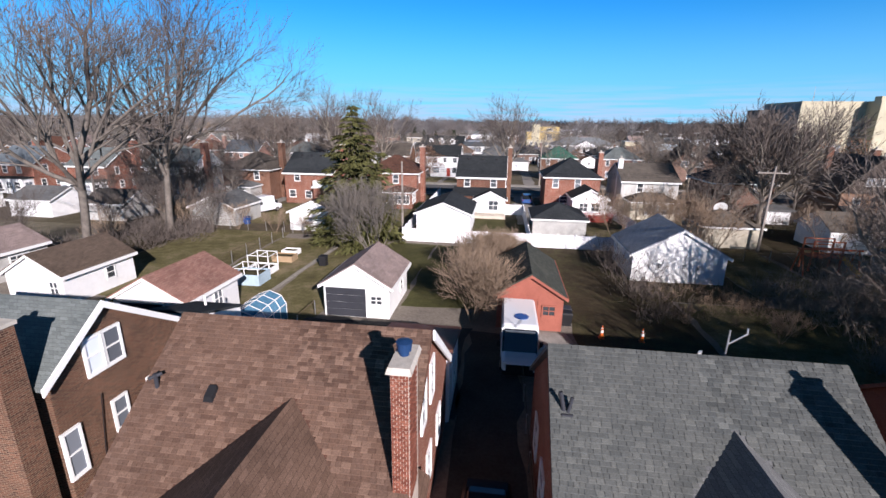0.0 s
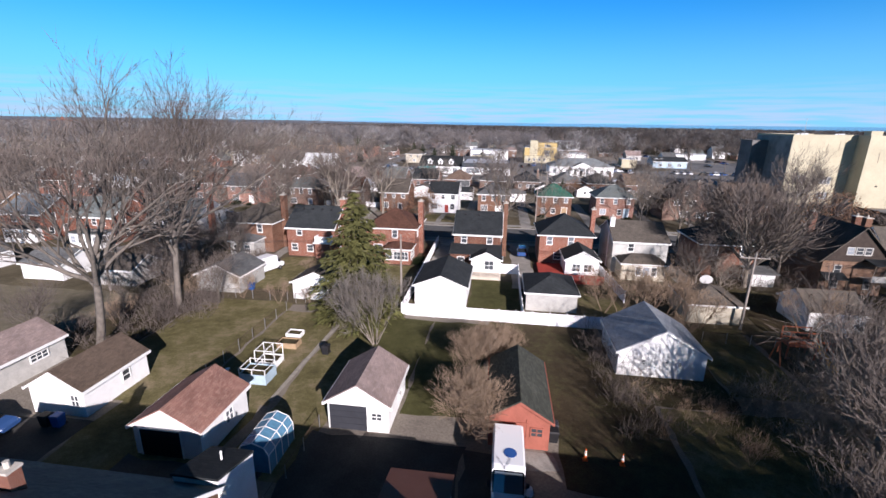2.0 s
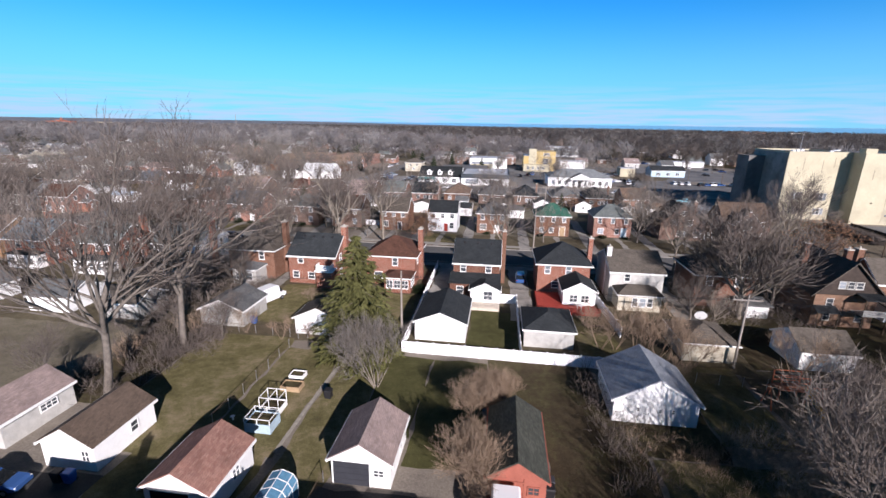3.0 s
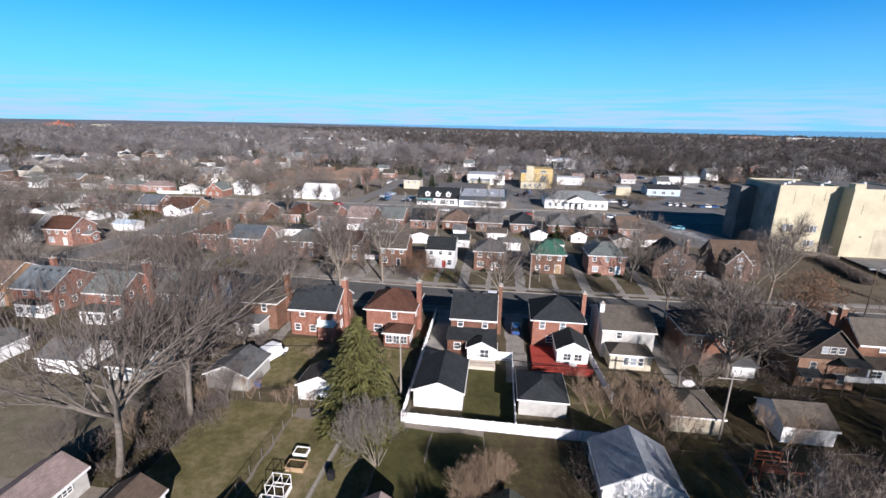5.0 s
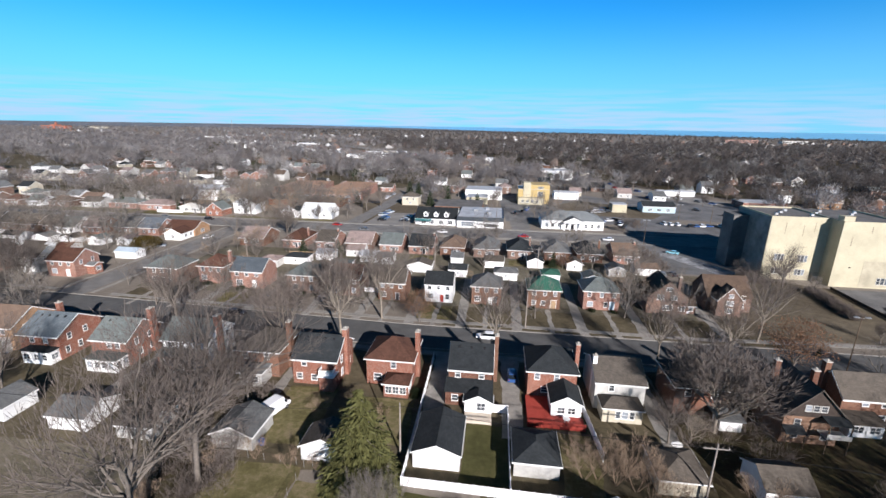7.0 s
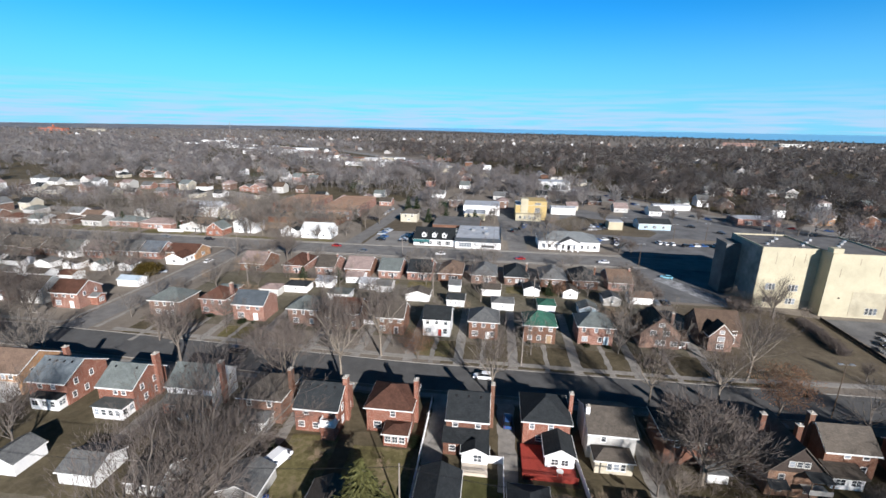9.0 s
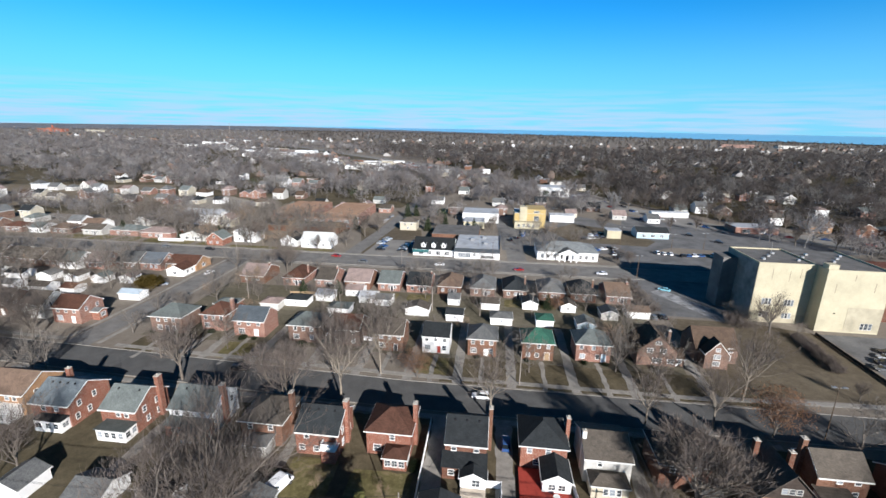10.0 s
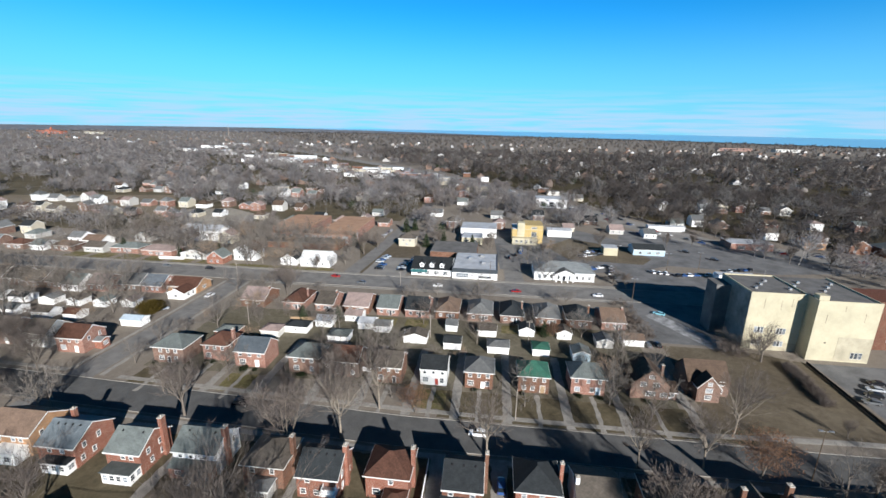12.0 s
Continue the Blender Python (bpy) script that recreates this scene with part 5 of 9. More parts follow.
for a, b_, c, d in ((-17.5, -0.14, -7.8, -7.5), (-17.5, -17.2, -7.5, 12), (-0.14, 18.5, -12.9, -12.6), (-0.14, 0.16, -12.6, 12.4), (18.2, 18.5, -12.6, 12.4), (-17.5, -0.14, 11.7, 12)):
    part("parapet", Build().box(a, b_, c, d, 20.2, 20.75), YELLOW, big)
SIDESHADE = plain_mat("weathered_shade_grey", (0.29, 0.275, 0.25), 0.9, dirt=0.5, scale=0.25, fine=0.15)
PATCHED = plain_mat("repainted_beige_wall", (0.4, 0.36, 0.265), 0.85, dirt=0.3, scale=0.3, fine=0.08)
SEAM = plain_mat("rusted_seam", (0.26, 0.22, 0.17), 0.9, dirt=0.4, scale=1.0)
# Thin slab over the side wall; its grey holds the shade there.
part("side_facing", Build().box(-17.58, -17.5, -7.7, 12, 0, 20.2), SIDESHADE, big, "weathered grey side wall")
part("rear_annex", Build().box(-22.5, -17.6, 4.5, 12, 0, 18.4), GRAVELROOF, big, "dark weathered rear annex")
part("annex_roof", Build().box(-22.7, -17.6, 4.3, 12.2, 18.4, 18.6), GRAVELROOF, big)
part("wall_panel", Build().box(8.2, 18.45, -12.94, -12.9, 0.4, 8.6), PATCHED, big, "duller repainted beige area")
part("wall_panel", Build().box(-17.3, -0.34, -7.84, -7.8, 0, 3.0), PATCHED, big, "grimy beige wall base")
for u_, z0_, z1_ in ((-12.9, 15.2, 18.8), (-7.6, 14.6, 18.2), (-4.4, 16.0, 19.0)):
    part("wall_stain", Build().box(u_, u_ + 0.14, -7.83, -7.8, z0_, z1_), SEAM, big, "rust-brown streak")
for u_, z0_, z1_ in ((8.0, 17.4, 19.4), (3.1, 13.2, 16.0), (14.2, 14.0, 17.0)):
    part("wall_stain", Build().box(u_, u_ + 0.16, -12.93, -12.9, z0_, z1_), SEAM, big, "rust-brown streak")
part("wall_sign", Build().box(4.2, 4.8, -12.96, -12.9, 6.2, 6.6), BLACK, big)
part("mast", Build().tube((-9, 2, 20.3), (-9, 2, 25.5), 0.09, 0.05, 6), METAL, big)
part("stair_head", Build().box(0.5, 3.5, -11.7, -9.1, 20.3, 22.0), YELLOW, big)
for u, z in ((-14, 4.4), (-7, 4.2)):
    for k in range(3):
        window(big, "S", -7.82, u + k * 1.0, z + 3, 0.8, 2.0)
        window(big, "S", -7.82, u + k * 1.0, z - 1.6, 0.8, 1.8)
for u in (13.4, 14.6, 15.8):
    window(big, "S", -12.92, u, 2.4, 0.9, 2.0)
for o in big.children:
    if o.name.startswith("window"):
        o.data = o.data.copy()
        o.data.materials[0] = GREYSIDE
part("side_wing", Build().box(18.5, 60, -2, 12, 0, 17.5), BRICK_DARK, big, "dark brick rear wing")
for u in (26, 33, 40, 47, 54):
    for z in (4, 8, 12):
        window(big, "S", -2.02, u, z, 2.6, 1.8, lights=5)
for i in range(9):
    u = -14 + 3.6 * i
    part("roof_vent", Build().box(u, u + 0.9, -3 + (i % 3) * 4, -2.1 + (i % 3) * 4, 20.25, 20.95), METAL, big)

# ---- the blocks west of the side street ----
WB = "houses west of the side street"
for i, (a, b_, y0, wl_, rf_) in enumerate([(-228, -219, 166, BRICK_UMBER, ROOF_UMBER), (-216.5, -207.5, 165, BRICK_UMBER, ROOF_UMBER), (-206, -196, 163.5, BRICK_UMBER, ROOF_UMBER), (-194.5, -186.5, 163.5, BRICK_UMBER, ROOF_UMBER), (-185.3, -176.5, 162, WHITE, ROOF_TEAL), (-174.5, -165.5, 163.6, BRICK_ROSE, ROOF_PINK), (-162, -151.5, 166, BRICK_UMBER, ROOF_GREY), (-150.5, -141, 166, BRICK_ROSE, shingle_mat("slate_blue_shingles", (0.14, 0.16, 0.185), (0.1, 0.115, 0.135)))]):
    house(a, b_, y0, y0 + 11, "small brick house with gabled roof" if wl_ is not WHITE else "small white house with teal roof", eave=3.3, rise=3.2, style="gx", wall=wl_, roof=rf_, group=WB, S=[(-2.2, 1.7, 1.0, 1.1), (0.4, 1.7, 0.8, 1.0), (2.6, 1.7, 1.0, 1.1)], E=[(-2, 1.7, 0.9, 1.1), (1.5, 1.7, 0.9, 1.1), (0, 4.6, 0.9, 1.0)])
cnr = house(-139.5, -126, 168, 178, "long corner bungalow with brown roof", eave=3.0, rise=2.6, style="gx", wall=BRICK_TAN, roof=ROOF_BROWN, group=WB, S=[(-4, 1.6, 1.2, 1.1), (0, 1.6, 1.2, 1.1), (4, 1.6, 1.2, 1.1)], E=[(0, 1.6, 2.0, 1.3, 4)])
wing(cnr, -134, -126.6, 160.5, 167.96, 2.8, 1.8, "gy", WHITE, ROOF_BROWN, S=[(0, 1.5, 1.4, 1.2, 3)], E=[(-1, 1.5, 1.2, 1.1, 3), (2, 1.5, 1.2, 1.1, 3)], name="white_wing")
for a, b_, y0, rf_, st in [(-206, -199, 149, ROOF_DARK, "gx"), (-194.8, -186.5, 148, ROOF_DARK, "gx"), (-180.5, -173.8, 147.6, ROOF_GREY, "gy"), (-168.5, -162.4, 148, ROOF_UMBER, "gy"), (-157, -151.4, 148.4, ROOF_TEAL, "gy"), (-170.8, -163, 136, ROOF_UMBER, "gx"), (-157.4, -151.8, 136, ROOF_BROWN, "gx"), (-184, -177.5, 136.5, ROOF_GREY, "gx"), (-146, -141, 150, ROOF_PINK, "gy")]:
    garage(a, b_, y0, y0 + 5.4, "small white garage behind brick houses", style=st, roof=rf_, group="back garages", rise=1.2)
garage(-132.5, -124.6, 134.6, 139.2, "white carport with pale blue roof", style="gx", wall=WHITE, roof=plain_mat("pale_blue_metal_roof", (0.4, 0.48, 0.55), 0.5, dirt=0.2), group="back garages", rise=1.0)
for a, b_, y0, wl_, rf_ in [(-136.8, -127.2, 114.6, BRICK_ROSE, ROOF_BROWN), (-150, -141.6, 116.2, GREYSIDE, ROOF_UMBER), (-164, -155, 116.5, BRICK_UMBER, ROOF_UMBER), (-178, -169, 117, BRICK_UMBER, ROOF_GREY), (-193, -184, 117.5, BRICK_UMBER, ROOF_BROWN)]:
    house(a, b_, y0, y0 + 8.6, "two-storey brick house with white front windows", wall=wl_, roof=rf_, group=WB, S=[(-2.8, 4.3, 0.9, 1.3), (0, 4.3, 0.9, 1.3), (2.8, 4.3, 0.9, 1.3), (-2.4, 1.7, 1.6, 1.5, 4)], doors=[("S", 2.2, 1.1, 2.2, 0.15, TRIM)], E=[(-2, 4.3, 0.8, 1.2), (2, 4.3, 0.8, 1.2), (0, 1.7, 0.8, 1.2)])
house(-126.8, -124.2, 118, 121, "low brick side porch with white windows", eave=3.0, rise=0.6, style="gx", wall=BRICK, roof=ROOF_GREY, group=WB, E=[(0, 1.7, 1.6, 1.2, 4)])
NB = "houses north of the wide road"
for a, b_, y0, wl_, rf_, st in [(-277, -265.5, 215.2, BRICK_UMBER, ROOF_BROWN, "hip"), (-261.5, -253, 215.6, WHITE, ROOF_TEAL, "gx"), (-249, -236, 216.5, BRICK_UMBER, ROOF_TAN, "hip"), (-242.5, -230, 230, WHITE, ROOF_TAN, "gx"), (-229, -217, 217, GREYSIDE, ROOF_UMBER, "gx"), (-213.7, -196.6, 218.6, BRICK_ROSE, ROOF_TEAL, "hip"), (-193, -175, 216.6, BRICK_ROSE, ROOF_PINK, "hip"), (-168, -153, 214.5, GREYSIDE, ROOF_GREY, "gy")]:
    house(a, b_, y0, y0 + 9.5, "low house with %s roof along the road" % rf_.name.replace("_shingles", "").replace("_", " "), eave=3.1, rise=2.3, style=st, wall=wl_, roof=rf_, group=NB, S=[(-3.4, 1.6, 1.8, 1.2, 4), (0, 1.6, 0.9, 1.2), (3.2, 1.6, 1.6, 1.2, 4)], doors=[("S", 1.4)])
house(-195, -169.5, 252, 266, "long white two-storey hall with grey roof", eave=6.4, rise=2.4, style="gx", wall=WHITE, roof=FLATROOF, S=[(-8, 4.8, 1.6, 1.3, 3), (-3, 4.8, 1.6, 1.3, 3), (2, 4.8, 1.6, 1.3, 3), (7, 4.8, 1.6, 1.3, 3), (-8, 1.7, 1.6, 1.3, 3), (2, 1.7, 1.6, 1.3, 3)], name="hall", category="building")


# ---- the near houses under the camera ----
nb = house(-10.0, -2.1, 7.0, 17.2, "brick house with brown shingle roof and tall chimney", eave=3.25, rise=3.75, style="gx", wall=BRICK, roof=ROOF_BROWN, group="near houses", trim=False,
           E=[(-0.6, 4.9, 0.65, 1.3), (1.0, 4.9, 0.65, 1.3), (0.4, 1.9, 0.7, 1.2), (2.6, 1.9, 0.7, 1.2)], N=[(-2, 1.7, 0.9, 1.2), (2, 1.7, 0.9, 1.2)])
wing(nb, -5.4, -1.95, 17.24, 21.0, 2.95, 0.85, "sn", WHITE, BRONZE, name="rear_wing", label="white rear wing with brown roof", over=0.15, E=[(0, 1.5, 1.2, 1.2, 3)])
ox, oy = nb.location.x, nb.location.y
part("trim", Build().hull([(-1.89 - ox, 12.1 - oy, 6.84), (-1.82 - ox, 12.1 - oy, 6.84), (-1.82 - ox, 17.6 - oy, 2.8), (-1.89 - ox, 17.6 - oy, 2.8)], [(-1.89 - ox, 12.1 - oy, 7.18), (-1.82 - ox, 12.1 - oy, 7.18), (-1.82 - ox, 17.6 - oy, 3.14), (-1.89 - ox, 17.6 - oy, 3.14)]), TRIM, nb, "white rake board")
roof_on(nb, -9.2 - ox, -2.0 - ox, 5.4 - oy, 10.3 - oy, 3.3, 2.3, "gy", shingle_mat("weathered_brown_tabs", (0.165, 0.105, 0.078), (0.12, 0.075, 0.055)), 0.3, name="cross_gable_roof", trim=False)
walls_on(nb, -9.0 - ox, -2.2 - ox, 5.7 - oy, 6.98 - oy, 3.3, 2.2, "gy", BRICK, "front_gable")
part("roof_vent", Build().hull([(-8.16 - ox, 9.85 - oy, 5.54), (-7.86 - ox, 9.85 - oy, 5.54), (-7.86 - ox, 10.2 - oy, 5.72), (-8.16 - ox, 10.2 - oy, 5.72)], [(-8.13 - ox, 9.88 - oy, 5.7), (-7.89 - ox, 9.88 - oy, 5.7), (-7.89 - ox, 10.17 - oy, 5.9), (-8.13 - ox, 10.17 - oy, 5.9)]), BLACK, nb, "black box vent")
part("vent_pipe", Build().tube((-9.75 - ox, 10.1 - oy, 5.5), (-9.75 - ox, 10.1 - oy, 6.15), 0.06, n=8).tube((-9.9 - ox, 10.0 - oy, 6.02), (-9.6 - ox, 10.2 - oy, 6.12), 0.055, n=8), DARKDOOR, nb)
# chimney: core here, bricks at the end of the file
near_chimney = part("chimney", Build().box(-2.31 - ox, -1.88 - ox, 8.52 - oy, 9.58 - oy, 0, 7.85), plain_mat("mortar", (0.52, 0.43, 0.36), 0.95, dirt=0.3, scale=4), nb, "red brick chimney with pale mortar")
part("chimney_cap", Build().hull([(-2.4 - ox, 8.42 - oy, 7.85), (-1.79 - ox, 8.42 - oy, 7.85), (-1.79 - ox, 9.68 - oy, 7.85), (-2.4 - ox, 9.68 - oy, 7.85)], [(-2.35 - ox, 8.48 - oy, 8.0), (-1.84 - ox, 8.48 - oy, 8.0), (-1.84 - ox, 9.62 - oy, 8.0), (-2.35 - ox, 9.62 - oy, 8.0)]), CAP, near_chimney, "concrete chimney cap")
pot = Build().tube((-2.1 - ox, 9.1 - oy, 7.98), (-2.1 - ox, 9.1 - oy, 8.12), 0.12, 0.12, 14).tube((-2.1 - ox, 9.1 - oy, 8.12), (-2.1 - ox, 9.1 - oy, 8.34), 0.17, 0.19, 14).tube((-2.1 - ox, 9.1 - oy, 8.34), (-2.1 - ox, 9.1 - oy, 8.38), 0.2, 0.04, 14)
part("chimney_pot", pot, plain_mat("blue_cowl", (0.015, 0.045, 0.12), 0.4, dirt=0.3), near_chimney, "blue metal cowl")

ng = house(1.75, 9.4, 7.0, 17.2, "house with grey shingle roof and front gable", eave=3.1, rise=3.75, style="gx", wall=BRICK, roof=ROOF_GREY, group="near houses", trim=False, W=[(0, 1.8, 0.9, 1.3), (2.5, 1.8, 0.9, 1.3)], chim=(9.85, 8.7, 0.5, 0.8, 7.85))
ox, oy = ng.location.x, ng.location.y
roof_on(ng, 3.1 - ox, 9.2 - ox, 5.2 - oy, 10.4 - oy, 3.35, 2.3, "gy", ROOF_GREY, 0.3, name="cross_gable_roof", trim=False)
walls_on(ng, 3.3 - ox, 9.0 - ox, 5.5 - oy, 6.98 - oy, 3.3, 2.2, "gy", BRICK, "front_gable")
part("vent_pipe", Build().tube((1.95 - ox, 10.55 - oy, 5.7), (1.8 - ox, 10.6 - oy, 6.4), 0.06, n=8).tube((2.0 - ox, 10.5 - oy, 5.75), (2.12 - ox, 10.6 - oy, 6.25), 0.05, n=8).box(1.85 - ox, 2.15 - ox, 10.4 - oy, 10.7 - oy, 5.72, 5.84), DARKDOOR, ng)
ant = thing("roof_antenna", 6.7, 12.6, "bent white metal antenna bracket on a roof", "antenna", 6.85)
part("mast", Build().tube((0, 0, 0), (0.02, 0.02, 0.75), 0.028, n=6), METAL, ant)
part("arm", Build().tube((0.02, 0.02, 0.3), (0.62, 0.25, 0.55), 0.025, n=6).tube((0.62, 0.25, 0.55), (0.62, 0.27, 0.72), 0.03, n=6), METAL, ant)
dish = thing("satellite_dish", 7.85, 16.4, "small white satellite dish at a roof edge", "dish", 4.0)
part("reflector", Build().tube((0, 0, 0.72), (-0.1, 0.05, 0.74), 0.26, 0.2, 14), TRIM, dish)
part("bracket", Build().tube((0, 0.1, 0), (0.02, 0.1, 0.74), 0.03, n=6), METAL, dish)

# neighbour with the brick gable
nl = thing("house", -18.4, 13.2, "brown brick house with brick gable and grey roof", "house", group="near houses")
FOOT.append((-27.5, -13.8, 9.5, 21))
gw = Build()
prof = [(-2.9, 0), (4.0, 0), (4.0, 4.0), (-0.8, 7.05), (-2.9, 5.45)]
gw.v = [(-9.0, y, z) for y, z in prof] + [(4.6, y, z) for y, z in prof]
gw.f = [(0, 4, 3, 2, 1), (5, 6, 7, 8, 9)] + [(i, (i + 1) % 5, 5 + (i + 1) % 5, 5 + i) for i in range(5)]
part("wall", gw, BRICK_MIXED, nl)
rr = Build()
rr.slab((-9.2, -3.25, 5.35), (4.85, -3.25, 5.35), (4.85, -0.8, 7.22), (-9.2, -0.8, 7.22), 0.16)
rr.slab((4.85, 4.4, 3.92), (-9.2, 4.4, 3.92), (-9.2, -0.8, 7.22), (4.85, -0.8, 7.22), 0.16)
part("roof", rr, ROOF_TEAL, nl)
tb = Build()
for ya, za, yb, zb in ((-3.3, 5.32, -0.8, 7.24), (-0.8, 7.24, 4.45, 3.9)):
    tb.hull([(4.85, ya, za - 0.26), (4.92, ya, za - 0.26), (4.92, yb, zb - 0.26), (4.85, yb, zb - 0.26)], [(4.85, ya, za), (4.92, ya, za), (4.92, yb, zb), (4.85, yb, zb)])
tb.box(4.3, 4.95, 4.2, 4.6, 3.5, 3.75)
part("trim", tb, TRIM, nl, "white rake boards")
for u in (-1.24, -0.5):
    window(nl, "E", 4.62, u, 5.4, 0.6, 1.2)
window(nl, "E", 4.62, -0.7, 2.72, 0.5, 1.1)
window(nl, "E", 4.62, -2.62, 2.5, 0.5, 1.6)
window(nl, "E", 4.62, 0.95, 2.87, 0.52, 0.7)
part("gable_vent", Build().box(4.6, 4.66, -0.98, -0.62, 6.45, 6.85), DARKWOOD, nl, "small dark gable vent")
part("cable", Build().tube((4.66, -1.8, 0.5), (4.67, -1.35, 3.9), 0.015, n=4), BLACK, nl)
chimney_on(nl, -2.5, 0.45, 0.6, 0.6, 6.0, 7.5, BRICK)
chimney_on(nl, 4.1, -3.75, 1.1, 0.75, 0, 7.55, BRICK_MIXED)
wing(nl, -16.3, -13.75, 17.24, 20.4, 3.7, 0.95, "sn", WHITE, ROOF_DARK, name="rear_addition", label="white rear addition", over=0.06)
# a paler grey-blue glass for this house's windows
PALEPANE = glass_mat("pale_pane_glass", (0.2, 0.22, 0.25))
for o in nl.children:
    if o.name.startswith("window"):
        for p in o.children:
            p.data = p.data.copy()
            p.data.materials[0] = PALEPANE
part("vent_pipe", Build().tube((3.7, 5.8, 4.2), (3.7, 5.8, 4.75), 0.06, n=8), TRIM, nl)
for a, b_ in ((12.9, 20.4), (23.6, 31.2), (34.2, 42)):
    house(a, b_, 7.0, 17.0, "dark brick house with brown roof and dark eaves", eave=3.25, rise=3.75, style="gx", wall=BRICK_DARK, roof=ROOF_BROWN, group="near houses", trim=False)
house(-38, -30.5, 6, 16, "brick house with grey roof", eave=3.2, rise=3.6, style="gx", wall=BRICK_BROWN, roof=ROOF_GREY, group="near houses")
house(-51, -43, 6, 16, "brick house with brown roof", eave=3.2, rise=3.6, style="gx", wall=BRICK_BROWN, roof=ROOF_UMBER, group="near houses")

# houses at the far side of the bare trees, east of the row
F = "brick houses by the avenue"
hF = house(45.0, 53.0, 65.5, 75, "tan-brown brick house with dark gable and rear porches", wall=brick_mat("tan_brown_brick", (0.25, 0.15, 0.1), (0.18, 0.1, 0.066), (0.3, 0.23, 0.18)), roof=ROOF_UMBER, eave=5.4, rise=4.2, style="gy", trim=False, group=F, S=[(-2, 3.6, 0.8, 1.2), (-2, 1.6, 0.8, 1.2), (2.2, 1.6, 0.9, 1.2)], chim=(46.5, 72, 0.8, 0.8, 10.6, BRICK_DARK), over=0.7)
# The overhang's shade on the gable is put into this dark colour.
GABLE_SHADE = plain_mat("gable_shade_boards", (0.06, 0.047, 0.04), 0.9, dirt=0.4, scale=1.5, fine=0.2, lines=4.0)
part("gable_front", Build().hull([(-4.0, -5.0, 4.9), (4.0, -5.0, 4.9), (4.0, -4.76, 4.9), (-4.0, -4.76, 4.9)], [(-0.05, -5.0, 9.5), (0.05, -5.0, 9.5), (0.05, -4.76, 9.5), (-0.05, -4.76, 9.5)]), GABLE_SHADE, hF, "dark shingled gable")
part("gable_hood", Build().slab((-4.9, -5.4, 4.75), (0, -5.4, 9.85), (0, -4.95, 9.85), (-4.9, -4.95, 4.75), 0.2), ROOF_UMBER, hF)
part("gable_hood", Build().slab((0, -5.4, 9.85), (4.9, -5.4, 4.75), (4.9, -4.95, 4.75), (0, -4.95, 9.85), 0.2), ROOF_UMBER, hF)
chimney_on(hF, 1.9, -0.4, 0.8, 0.8, 5.0, 10.4, BRICK_DARK)
bx, by = hF.location.x, hF.location.y
part("porch_roof", Build().slab((-4.2, -6.3, 2.6), (-1.2, -6.3, 2.6), (-1.2, -4.8, 3.2), (-4.2, -4.8, 3.2), 0.12), ROOF_DARK, hF)
part("porch_roof", Build().slab((0.9, -7.0, 5.0), (4.3, -7.0, 5.0), (4.3, -4.8, 5.4), (0.9, -4.8, 5.4), 0.12), ROOF_DARK, hF)
for u in (-4.0, -1.4, 1.1, 4.1):
    part("post", Build().box(u - 0.07, u + 0.07, -6.2 if u < 0 else -6.9, -6.06 if u < 0 else -6.76, 0, 2.6 if u < 0 else 5.0), DARKWOOD, hF)
part("balcony_floor", Build().box(0.9, 4.3, -6.95, -4.8, 2.6, 2.72), GREYSIDE, hF)
part("balcony_rail", Build().box(0.9, 4.3, -6.97, -6.92, 2.72, 3.5), GREYSIDE, hF, "grey boarded balcony rail")
for u in (-1.1, 0, 1.1):
    window(hF, "S", -5.0, u, 6.4, 0.8, 0.9)
for o in hF.children:
    if o.name.startswith("window"):
        o.data = o.data.copy()
        o.data.materials[0] = GREYSIDE
house(57.0, 65.3, 71.3, 77.8, "brick house with mottled grey roof and white rear room", wall=BRICK_BROWN, roof=ROOF_UMBER, group=F, S=[(-0.6, 4.4, 0.9, 1.1), (2.3, 4.4, 0.9, 1.1), (2.3, 1.7, 0.9, 1.2)], chim=(56.6, 75.6, 0.9, 1.0, 9.2), vents=0)
house(56.8, 61.7, 68.3, 71.2, "low white rear room with wide windows", eave=2.5, rise=0.5, style="ss", wall=WHITE, roof=ROOF_UMBER, group=F, S=[(-1.2, 1.4, 1.4, 1.1, 3), (1.2, 1.4, 1.4, 1.1, 3)])
house(69.5, 78, 67, 76, "brick house with dark roof", wall=BRICK_DARK, roof=ROOF_DARK, group=F, S=UP)
house(82, 92, 66, 76, "brick house with grey roof", wall=BRICK_BROWN, roof=ROOF_GREY, group=F, S=UP)
house(31, 39.5, 70.5, 79, "shaded brick house behind bare trees", wall=BRICK_DARK, roof=ROOF_DARK, style="hip", group=F, S=UP)
house(36.9, 40.2, 66.8, 69.3, "small white shed with flat canopy", eave=2.1, rise=0.3, style="ss", wall=WHITE, roof=ROOF_GREY, name="shed", category="shed")


